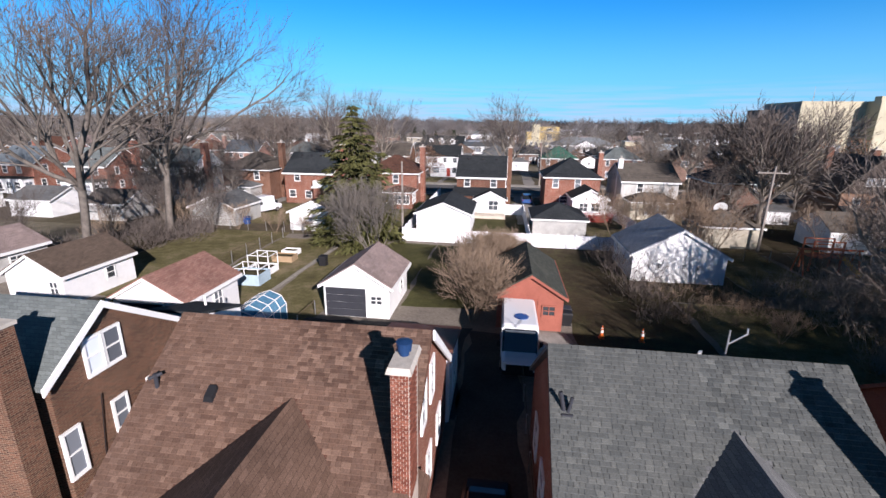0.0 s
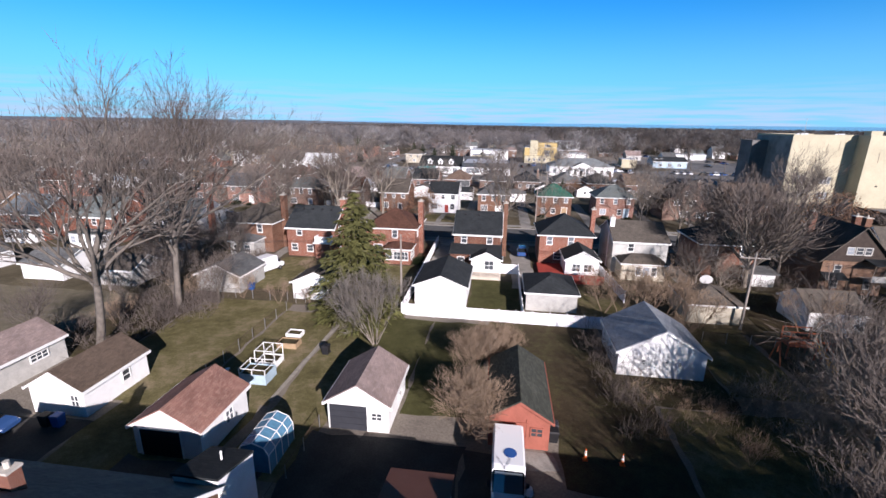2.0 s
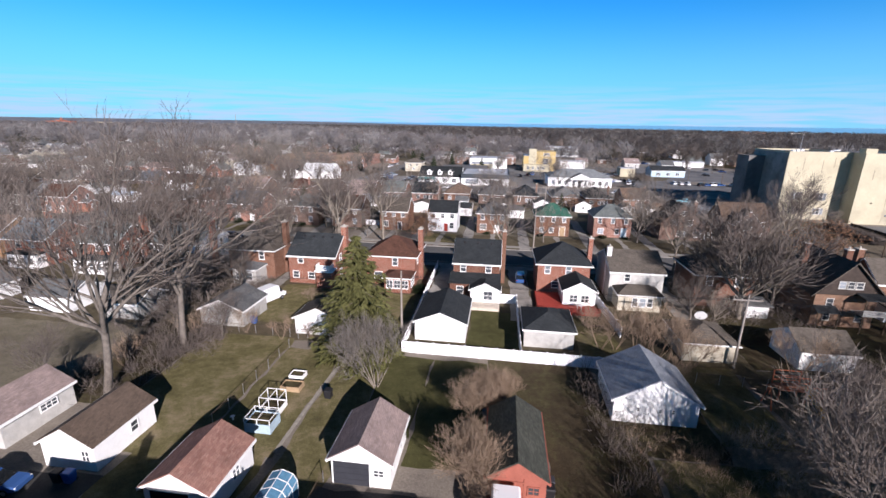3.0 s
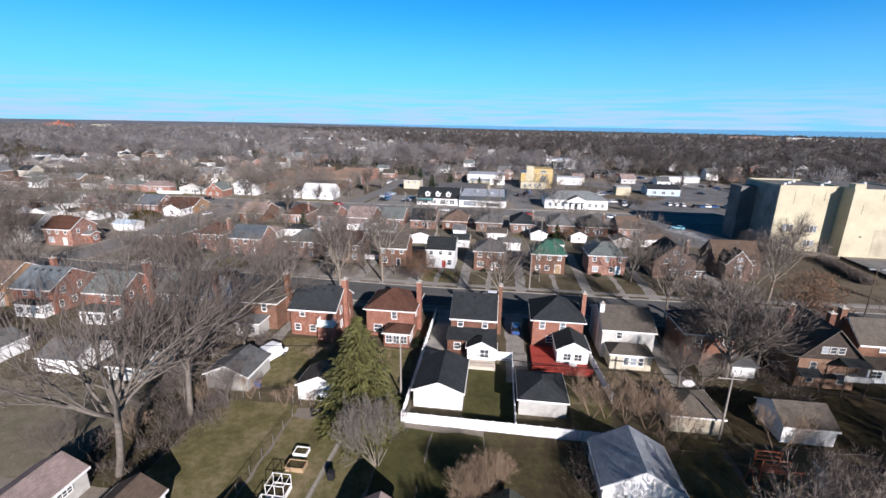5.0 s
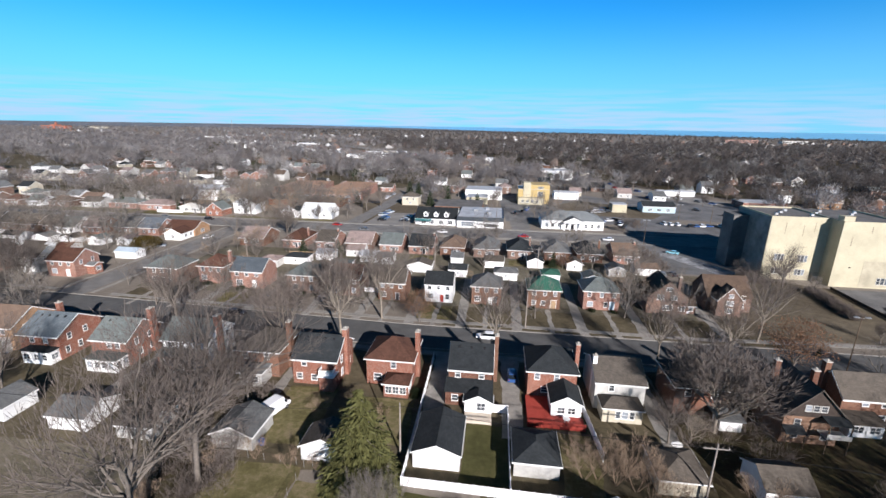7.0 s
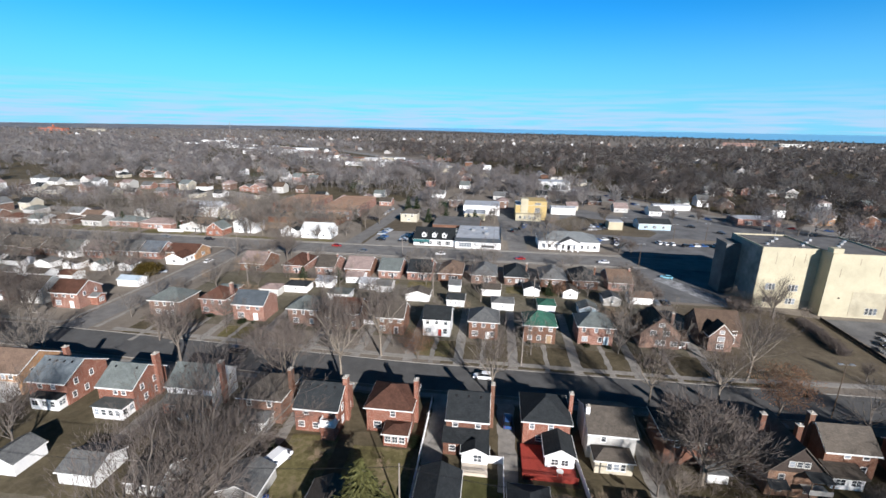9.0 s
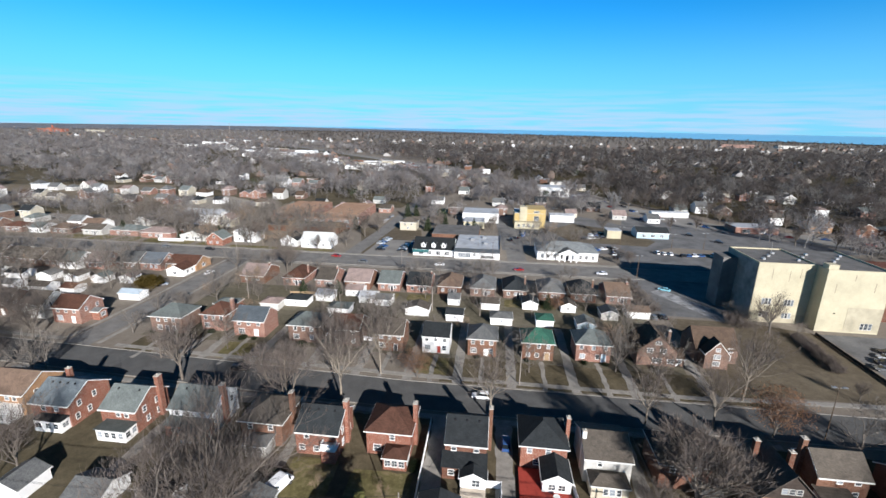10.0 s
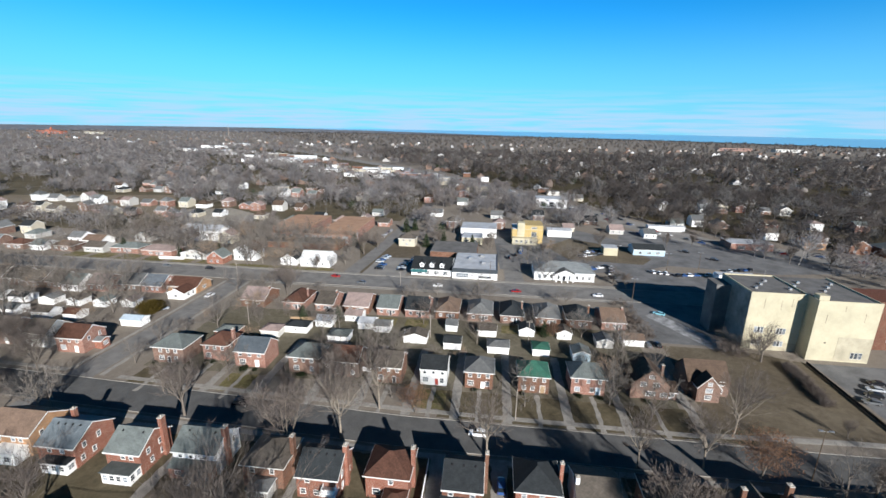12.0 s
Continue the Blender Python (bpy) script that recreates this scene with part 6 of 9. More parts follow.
# ---- fences, poles and wires ----
def panel_fence(x0, y0, x1, y1, h, mat, label, name="fence", wide=1.9):
    e = thing(name, x0, y0, label, "fence", turn=math.degrees(math.atan2(y1 - y0, x1 - x0)))
    L = math.hypot(x1 - x0, y1 - y0)
    n = max(1, round(L / wide))
    pm = Build().box(-0.065, 0.065, -0.065, 0.065, 0, h + 0.06).hull([(-0.08, -0.08, h + 0.06), (0.08, -0.08, h + 0.06), (0.08, 0.08, h + 0.06), (-0.08, 0.08, h + 0.06)], [(-0.01, -0.01, h + 0.14), (0.01, -0.01, h + 0.14), (0.01, 0.01, h + 0.14), (-0.01, 0.01, h + 0.14)]).mesh("post", mat)
    s = L / n
    k = int((s - 0.13) / 0.15)
    line = [(0.06, 0.02)]
    for i in range(k):
        a, c = 0.065 + i * (s - 0.13) / k, 0.065 + (i + 1) * (s - 0.13) / k
        line += [(a + 0.006, 0.022), (c - 0.006, 0.022), (c, 0.012)]
    line.append((s - 0.06, 0.02))
    qb = Build()
    for u, v in line:
        qb.v += [(u, -v, 0.06), (u, -v, h), (u, v, 0.06), (u, v, h)]
    for i in range(len(line) - 1):
        p = 4 * i
        qb.f += [(p, p + 4, p + 5, p + 1), (p + 2, p + 3, p + 7, p + 6), (p + 1, p + 5, p + 7, p + 3), (p, p + 2, p + 6, p + 4)]
    qm = qb.mesh("panel", mat)
    for i in range(n + 1):
        o = new("post", pm)
        o.parent, o.location = e, (i * s, 0, 0)
        if i < n:
            o = new("panel", qm)
            o.parent, o.location = e, (i * s, 0, 0)
    return e


panel_fence(-11.2, 48.6, 16, 48.2, 1.55, VINYL, "white vinyl privacy fence along the back gardens")
panel_fence(-11.2, 48.6, -11.6, 82, 1.55, VINYL, "white vinyl privacy fence beside a drive")
panel_fence(3.3, 48.5, 3.2, 66, 1.55, VINYL, "tall white fence between two gardens")
panel_fence(16.8, 57, 15.6, 71, 1.6, VINYL, "white fence beside a red deck")
panel_fence(0.6, 66.2, 3.2, 66.2, 1.6, VINYL, "white fence closing a drive")
panel_fence(-74, 147.5, -58, 149.5, 1.8, WOOD, "new yellow wooden fence")
panel_fence(-179, 212, -165, 212.6, 1.5, VINYL, "white fence along the wide road")
panel_fence(102.5, 142, 101, 105.5, 0.9, BLACK, "dark rail beside a parking lot")
panel_fence(-57, 118, -33, 117, 1.4, VINYL, "white fence between front gardens")


def wire_fence(x0, y0, x1, y1, label, h=1.25):
    e = thing("wire_fence", x0, y0, label, "fence", turn=math.degrees(math.atan2(y1 - y0, x1 - x0)))
    L = math.hypot(x1 - x0, y1 - y0)
    n = max(2, round(L / 2.4))
    pm = Build().tube((0, 0, 0), (0, 0, h), 0.035, n=6).mesh("post", METAL)
    for i in range(n + 1):
        o = new("post", pm)
        o.parent, o.location = e, (L * i / n, 0, 0)
    m = Build().tube((0, 0, h - 0.04), (L, 0, h - 0.04), 0.022, n=5)
    k = int(L / 0.12)
    for i in range(k):
        for s in (1, -1):
            a = L * i / k
            m.face((a, 0, 0.05), (a + 0.008, 0, 0.05), (a + s * 0.5 + 0.008, 0, h - 0.05), (a + s * 0.5, 0, h - 0.05))
    part("mesh", m, DARKWOOD, e, "rusty chain link")
    return e


wire_fence(-25.6, 30, -25.4, 50, "rusty chain-link fence between lawns")
wire_fence(-13.2, 12, -12.8, 27.5, "low fence beside an asphalt yard", 1.1)
wire_fence(-36.5, 50.6, -12, 50.0, "old chain-link fence at the back of the gardens")
wire_fence(1.5, 24, 1.6, 10, "thin fence along a drive", 1.0)
wire_fence(20, 47, 44, 46.5, "old chain-link fence at the back of the gardens")


def utility_pole(x, y, h, arm=2.6, turn=0, label="weathered wooden utility pole with a crossarm"):
    e = thing("utility_pole", x, y, label, "utility pole", turn=turn, group="utility poles")
    part("pole", Build().tube((0, 0, 0), (0.03, 0, h), 0.16, 0.1, 10), POLE, e)
    if arm:
        part("crossarm", Build().box(-arm / 2, arm / 2, -0.07, 0.07, h - 0.75, h - 0.62), POLE, e)
        for u in (-0.45, -0.2, 0.2, 0.45):
            part("insulator", Build().tube((u * arm, 0, h - 0.62), (u * arm, 0, h - 0.45), 0.05, 0.035, 8), CAP, e)
    return e


POLES = [(-12.6, 54.5, 8.6, 0), (28.2, 51.0, 9.3, 3.2), (-52, 50, 9, 2.4), (66, 48, 10, 2.6), (-114.8, 92.2, 10, 2.4), (-88, 50, 9, 2.4)]
for x, y, h, a in POLES:
    utility_pole(x, y, h, a)
for x, y in [(-55, 143), (-20, 142), (14, 142), (-88, 143), (45, 142), (-40, 186), (-118, 186), (8, 100.3)]:
    utility_pole(x, y, 9.0, 2.0 if y > 140 else 0)


def wires(a, b, label, n=3, sag=0.8):
    e = thing("overhead_wire", a[0], a[1], label, "wire", group="overhead wires")
    for k in range(n):
        dx = (k - (n - 1) / 2) * 0.9
        pts = []
        for i in range(13):
            t = i / 12
            pts.append((b[0] * t + a[0] * (1 - t) - a[0], b[1] * t + a[1] * (1 - t) - a[1] + dx * 0.4, b[2] * t + a[2] * (1 - t) - sag * 4 * t * (1 - t) - k * 0.25))
        part("cable", pipe(pts, 0.018), BLACK, e)


wires((-12.6, 54.5, 8.3), (28.2, 51.0, 9.0), "thin black overhead wires across the gardens")
wires((28.2, 51.0, 9.0), (66, 48, 9.6), "thin black overhead wires across the gardens")
wires((-52, 50, 8.4), (-12.6, 54.5, 8.3), "thin black overhead wires across the gardens")
wires((-88, 50, 8.4), (-52, 50, 8.4), "thin black overhead wires across the gardens")
wires((-12.6, 54.5, 7.6), (-7.0, 70.4, 5.0), "service wire to a house", 1)


def street_lamp(x, y, h=9.0, turn=0, label="grey metal street lamp with twin heads"):
    e = thing("street_lamp", x, y, label, "street lamp", turn=turn, group="street lamps")
    part("pole", Build().tube((0, 0, 0), (0, 0, h), 0.12, 0.07, 10), DARKWOOD, e)
    for s in (-1, 1):
        part("head", Build().tube((0, 0, h - 0.1), (s * 0.9, 0, h), 0.05, n=6).box(min(s * 0.6, s * 1.5), max(s * 0.6, s * 1.5), -0.22, 0.22, h - 0.04, h + 0.14), METAL, e)
    return e


street_lamp(70.4, 88.6, 12.3)
for x, y in [(62, 190), (92, 235), (70, 248), (110, 240), (0, 205), (40, 300), (48, 330), (96, 330)]:
    street_lamp(x, y, 10)

# ---- yard things ----
base = thing("traffic_cone", 6.79, 27.0, "orange traffic cone with white bands on leafy ground", "traffic cone", group="traffic cones")
part("cone", Build().box(-0.18, 0.18, -0.18, 0.18, 0, 0.04).tube((0, 0, 0.04), (0, 0, 0.9), 0.14, 0.035, 12), CONE, base)
part("band", Build().tube((0, 0, 0.4), (0, 0, 0.6), 0.103, 0.079, 12, False).tube((0, 0, 0.68), (0, 0, 0.76), 0.071, 0.06, 12, False), TRIM, base)
for x, y in [(9.25, 26.9)]:
    copy_thing(base, pose(x, y, 0))

gh = thing("greenhouse", -15.25, 24.3, "barrel-topped greenhouse with white frame and blue-tinted panels", "greenhouse", turn=0)
prof = [(-1.1, 0), (-1.1, 1.4), (-0.8, 1.95), (0, 2.25), (0.8, 1.95), (1.1, 1.4), (1.1, 0)]
for i in range(6):
    (a, za), (b_, zb) = prof[i], prof[i + 1]
    for j in range(4):
        v0, v1 = -1.7 + j * 0.85, -0.85 + j * 0.85
        d = Vector((b_ - a, 0, zb - za)).normalized()
        nn = Vector((-d.z, 0, d.x)) * 0.02
        part("panel", Build().hull([(a, v0 + 0.04, za), (b_, v0 + 0.04, zb), (b_, v1 - 0.04, zb), (a, v1 - 0.04, za)], [(a + nn.x, v0 + 0.04, za + nn.z), (b_ + nn.x, v0 + 0.04, zb + nn.z), (b_ + nn.x, v1 - 0.04, zb + nn.z), (a + nn.x, v1 - 0.04, za + nn.z)]), POLYCARB, gh)
    for j in range(5):
        v = -1.7 + j * 0.85
        part("rib", Build().tube((a, v, za), (b_, v, zb), 0.04, n=6), TRIM, gh)
for a, za in prof[1:6]:
    part("rail", Build().tube((a, -1.7, za), (a, 1.7, za), 0.035, n=6), TRIM, gh)
for v in (-1.7, 1.7):
    part("end_panel", Build().hull([(p, v - 0.01, 0) for p in (-1.08, 1.08)] + [(p, v + 0.01, 0) for p in (1.08, -1.08)], [(p, v - 0.01, 1.4) for p in (-1.08, 1.08)] + [(p, v + 0.01, 1.4) for p in (1.08, -1.08)]), POLYCARB, gh)
    part("end_panel", Build().face(*[(p, v, z) for p, z in prof[1:6]]).face(*[(p, v + 0.012, z) for p, z in reversed(prof[1:6])]), POLYCARB, gh)


def raised_bed(x, y, w, d, h, mat, label, hoops=False):
    e = thing("garden_bed", x, y, label, "garden bed", group="garden beds")
    for a, b_, c, d_ in ((-w / 2, w / 2, -d / 2, -d / 2 + 0.06), (-w / 2, w / 2, d / 2 - 0.06, d / 2), (-w / 2, -w / 2 + 0.06, -d / 2 + 0.06, d / 2 - 0.06), (w / 2 - 0.06, w / 2, -d / 2 + 0.06, d / 2 - 0.06)):
        part("side", Build().box(a, b_, c, d_, 0, h), mat, e)
    part("soil", Build().box(-w / 2 + 0.06, w / 2 - 0.06, -d / 2 + 0.06, d / 2 - 0.06, 0.02, h - 0.12), LEAFLITTER, e)
    if hoops:
        for u in (-w / 2 + 0.03, 0, w / 2 - 0.03):
            for v in (-d / 2 + 0.03, d / 2 - 0.03):
                part("post", Build().box(u - 0.03, u + 0.03, v - 0.03, v + 0.03, h, h + hoops), TRIM, e)
            part("crossbar", Build().box(u - 0.025, u + 0.025, -d / 2, d / 2, h + hoops - 0.03, h + hoops + 0.03), TRIM, e)
        for v in (-d / 2 + 0.03, d / 2 - 0.03):
            part("rail", Build().box(-w / 2, w / 2, v - 0.03, v + 0.03, h + hoops + 0.03, h + hoops + 0.08), TRIM, e)
    return e


raised_bed(-20.9, 33.0, 2.5, 1.9, 0.95, BLUESIDE, "pale blue raised garden bed with white rim", 0.45)
raised_bed(-21.2, 35.6, 2.0, 1.7, 0.6, TRIM, "white framed garden bed with posts", 1.1)
raised_bed(-21.0, 39.2, 2.1, 1.3, 0.6, WOOD, "wooden raised garden bed")
raised_bed(-21.4, 41.4, 1.6, 1.2, 0.5, TRIM, "white raised garden bed")
strip("garden_path", [(-18.2, 30), (-18.0, 40), (-17.6, 49)], 0.35, PALEFIELD, "narrow worn garden path through a lawn", "path", z=0.03)


def barrel(x, y, mat, label, r=0.3, h=0.9, name="bin"):
    e = thing(name, x, y, label, "bin", group="bins")
    part("body", Build().hull([(-r, -r * 0.9, 0.05), (r, -r * 0.9, 0.05), (r, r * 0.9, 0.05), (-r, r * 0.9, 0.05)], [(-r * 1.2, -r * 1.1, h), (r * 1.2, -r * 1.1, h), (r * 1.2, r * 1.1, h), (-r * 1.2, r * 1.1, h)]), mat, e)
    part("lid", Build().hull([(-r * 1.3, -r * 1.2, h), (r * 1.3, -r * 1.2, h), (r * 1.3, r * 1.3, h), (-r * 1.3, r * 1.3, h)], [(-r * 1.1, -r, h + 0.1), (r * 1.1, -r, h + 0.1), (r * 1.1, r, h + 0.14), (-r * 1.1, r, h + 0.14)]), mat, e)
    for s in (-1, 1):
        part("wheel", Build().tube((s * r * 0.9, r, 0.12), (s * r * 1.1, r, 0.12), 0.12, n=10), BLACK, e)
    return e


for x, y, m_, lb in [(-33.2, 24.6, BLACK, "black wheeled bin beside a garage"), (-32.3, 24.7, BLUE, "dark blue wheeled bin beside a garage"), (4.75, 28.6, BLACK, "black wheeled bin beside a salmon garage"), (4.8, 29.4, DARKDOOR, "dark wheeled bin beside a salmon garage"), (-33.5, 53.4, BLUE, "blue bin beside a pale garage"), (-16.6, 38.2, BLACK, "dark bin on a lawn"), (-21.5, 24.6, BLACK, "dark bin in an open garage front")]:
    barrel(x, y, m_, lb)
ph = thing("outdoor_lamp", 2.62, 22.3, "white hooded post lamp beside a drive", "lamp")
part("post", Build().tube((0, 0, 0), (0, 0, 1.1), 0.05, n=8), BLACK, ph)
part("hood", Build().tube((0, 0, 1.1), (0, 0, 1.5), 0.28, 0.2, 12).tube((0, 0, 1.5), (0, 0, 1.62), 0.2, 0.06, 12), TRIM, ph)
bb = thing("bird_bath", -24.2, 33.5, "small white garden ornament on a lawn", "ornament")
part("bowl", Build().tube((0, 0, 0), (0, 0, 0.3), 0.08, 0.06, 8).tube((0, 0, 0.3), (0, 0, 0.42), 0.1, 0.22, 10), TRIM, bb)
sd = thing("satellite_dish", 26.6, 57.5, "round white satellite dish above a garage", "dish", 3.2)
part("reflector", Build().tube((0, 0, 0.5), (0.05, 0.2, 0.6), 0.75, 0.6, 18), TRIM, sd)
part("bracket", Build().tube((0, 0.15, 0), (0.02, 0.15, 0.55), 0.05, n=6), METAL, sd)
SALMON = plain_mat("orange_stained_timber", (0.46, 0.14, 0.07), 0.7, dirt=0.25, scale=3)
sw = thing("play_set", 30.3, 43.6, "orange and yellow climbing frame under trees", "play set")
for u in (-2.4, 2.3):
    for v in (-0.9, 0.9):
        part("leg", Build().tube((u, v, 0), (u, v * 0.15, 2.4), 0.07, n=6), SALMON, sw)
part("beam", Build().box(-2.8, 2.7, -0.07, 0.07, 2.36, 2.5), SALMON, sw)
for u in (-1.5, 0.2):
    part("swing_seat", Build().box(u, u + 0.5, -0.12, 0.12, 0.55, 0.6).tube((u, 0, 0.6), (u, 0, 2.36), 0.012, n=4).tube((u + 0.5, 0, 0.6), (u + 0.5, 0, 2.36), 0.012, n=4), plain_mat("dark_swing_plastic", (0.05, 0.05, 0.06), 0.5), sw)
for u in (-0.9, 1.7):
    for v in (0.9, 2.3):
        part("tower_post", Build().box(u - 0.06, u + 0.06, v - 0.06, v + 0.06, 0, 3.0), SALMON, sw)
part("platform", Build().box(-0.9, 1.7, 0.9, 2.3, 1.35, 1.45), SALMON, sw)
for z in (1.8, 2.3, 2.9):
    part("rail", Build().box(-0.9, 1.7, 0.85, 0.93, z, z + 0.1), SALMON, sw)
    part("rail", Build().box(-0.9, 1.7, 2.27, 2.35, z, z + 0.1), SALMON, sw)
part("slide", Build().slab((1.75, -1.6, 0.25), (2.3, -1.6, 0.25), (2.3, 1.3, 1.5), (1.75, 1.3, 1.5), 0.08), plain_mat("yellow_plastic", (0.7, 0.4, 0.04), 0.4), sw, "yellow plastic slide")


# ---- vehicles ----
def paint(name, c):
    m, n, l, b = material(name, 0.3)
    b.inputs["Base Color"].default_value = (*c, 1)
    b.inputs["Coat Weight"].default_value = 0.6
    return m


CARCOL = {k: paint("car_paint_" + k, c) for k, c in dict(white=(0.75, 0.76, 0.78), black=(0.015, 0.015, 0.018), red=(0.3, 0.02, 0.02), blue=(0.03, 0.08, 0.22), silver=(0.4, 0.42, 0.44), grey=(0.12, 0.125, 0.13), teal=(0.25, 0.55, 0.65)).items()}
TYRE = plain_mat("tyre_rubber", (0.015, 0.015, 0.015), 0.9)
RIM = plain_mat("alloy_rim", (0.45, 0.45, 0.46), 0.35, 0.8)
CARGLASS = glass_mat("car_glass", (0.012, 0.016, 0.02), 0.04)
CARS = {}


def loft(b, sections):
    """A body from rings (x, half width, z low, z high), each a rounded box outline."""
    rings = []
    for x, w, lo, hi in sections:
        c = min(0.12, (hi - lo) / 3)
        rings.append([(x, -w, lo + c), (x, -w + c, lo), (x, w - c, lo), (x, w, lo + c), (x, w, hi - c), (x, w - c, hi), (x, -w + c, hi), (x, -w, hi - c)])
    k = len(b.v)
    for r in rings:
        b.v += r
    for i in range(len(rings) - 1):
        for j in range(8):
            a, c = k + i * 8 + j, k + i * 8 + (j + 1) % 8
            b.f.append((a, a + 8, c + 8, c))
    b.f.append(tuple(k + j for j in range(8)))
    b.f.append(tuple(k + (len(rings) - 1) * 8 + j for j in reversed(range(8))))
    return b


def car(x, y, turn, colour, label, suv=False):
    """A parked car, its front towards +x before turning."""
    key = (colour, suv)
    name = "car"
    if key in CARS:
        o = copy_thing(CARS[key], pose(x, y, 0.04, 0, 0, turn))
        o["label"] = label
        return o
    e = thing(name, x, y, label, "car", 0.04, "parked cars", turn)
    h = 1.68 if suv else 1.42
    bl = 0.95 if suv else 0.86
    part("body", loft(Build(), [(-2.3, 0.7, 0.42, bl - 0.1), (-2.2, 0.84, 0.28, bl), (-1.2, 0.9, 0.24, bl + 0.02), (0.9, 0.9, 0.24, bl), (1.9, 0.86, 0.26, bl - 0.1), (2.25, 0.74, 0.34, bl - 0.22)]), CARCOL[colour], e)
    back = -2.1 if suv else -1.75
    part("cabin", loft(Build(), [(back, 0.74, bl - 0.04, bl + 0.06), (back + 0.5, 0.68, bl - 0.04, h - 0.09), (0.3, 0.68, bl - 0.04, h - 0.09), (1.15, 0.74, bl - 0.04, bl + 0.04)]), CARGLASS, e, "dark glazed cabin")
    part("car_roof", loft(Build(), [(back + 0.42, 0.6, h - 0.12, h - 0.05), (back + 0.7, 0.64, h - 0.1, h), (-0.2, 0.64, h - 0.1, h), (0.3, 0.58, h - 0.12, h - 0.05)]), CARCOL[colour], e)
    for u in (-1.4, 1.4):
        for s in (-1, 1):
            wv = part("wheel", Build().tube((u, s * 0.7, 0.33), (u, s * 0.92, 0.33), 0.33, n=16), TYRE, e)
            part("rim", Build().tube((u, s * 0.9, 0.33), (u, s * 0.935, 0.33), 0.2, n=12), RIM, wv)
    for s in (-1, 1):
        part("headlight", Build().box(2.12, 2.2, s * 0.62 - 0.14, s * 0.62 + 0.14, bl - 0.32, bl - 0.2), TRIM, e)
        part("tail_light", Build().box(-2.3, -2.22, s * 0.62 - 0.12, s * 0.62 + 0.12, bl - 0.25, bl - 0.12), CARCOL["red"], e)
    CARS[key] = e
    return e


van = thing("van", 1.35, 23.9, "white panel van parked in a dark drive", "van", 0.03, turn=-90)
VW = CARCOL["white"]
part("body", loft(Build(), [(-2.85, 0.98, 0.42, 2.36), (-2.8, 1.02, 0.36, 2.46), (1.0, 1.02, 0.36, 2.5), (1.35, 1.0, 0.36, 2.42), (1.42, 1.0, 0.36, 1.5), (1.9, 0.99, 0.36, 1.28), (2.5, 0.94, 0.38, 1.12), (2.75, 0.84, 0.42, 0.95)]), VW, van)
part("windscreen", Build().hull([(1.4, -0.9, 2.25), (1.4, 0.9, 2.25), (1.38, 0.9, 2.25), (1.38, -0.9, 2.25)], [(1.4, -0.9, 2.26), (1.4, 0.9, 2.26), (1.38, 0.9, 2.26), (1.38, -0.9, 2.26)]).face((2.02, -0.88, 1.3), (2.02, 0.88, 1.3), (1.44, 0.82, 2.3), (1.44, -0.82, 2.3)).face((1.98, -0.88, 1.28), (1.4, -0.82, 2.28), (1.4, 0.82, 2.28), (1.98, 0.88, 1.28)), CARGLASS, van, "dark windscreen")
part("cab", loft(Build(), [(1.3, 0.97, 1.3, 2.36), (1.42, 0.95, 1.28, 2.32), (1.96, 0.95, 1.2, 1.32)]), CARGLASS, van, "dark glazed cab")
part("grille", Build().box(2.72, 2.8, -0.72, 0.72, 0.52, 0.92), BLACK, van)
part("bonnet", loft(Build(), [(1.95, 0.9, 1.0, 1.32), (2.45, 0.86, 0.95, 1.16), (2.72, 0.76, 0.88, 0.98)]), VW, van)
part("bumper", Build().box(2.66, 2.84, -0.9, 0.9, 0.36, 0.55), BLACK, van)
for s in (-1, 1):
    part("headlight", Build().box(2.45, 2.74, s * 0.78 - 0.12, s * 0.78 + 0.12, 0.8, 1.02), TRIM, van)
    part("mirror", Build().box(1.55, 1.7, s * 1.16 - 0.1, s * 1.16 + 0.1, 1.35, 1.75), BLACK, van)
    for u in (-1.85, 1.75):
        wv = part("wheel", Build().tube((u, s * 0.8, 0.35), (u, s * 1.03, 0.35), 0.35, n=16), TYRE, van)
        part("rim", Build().tube((u, s * 1.0, 0.35), (u, s * 1.045, 0.35), 0.2, n=12), RIM, wv)
copy_thing(van, pose(-35.4, 61.0, 0.03, 0, 0, 70))["label"] = "white van parked beside a pale garage"
part("roof_emblem", Build().tube((0.0, 0.1, 2.49), (0.0, 0.1, 2.515), 0.42, n=16), BLUE, van, "blue oval decal")
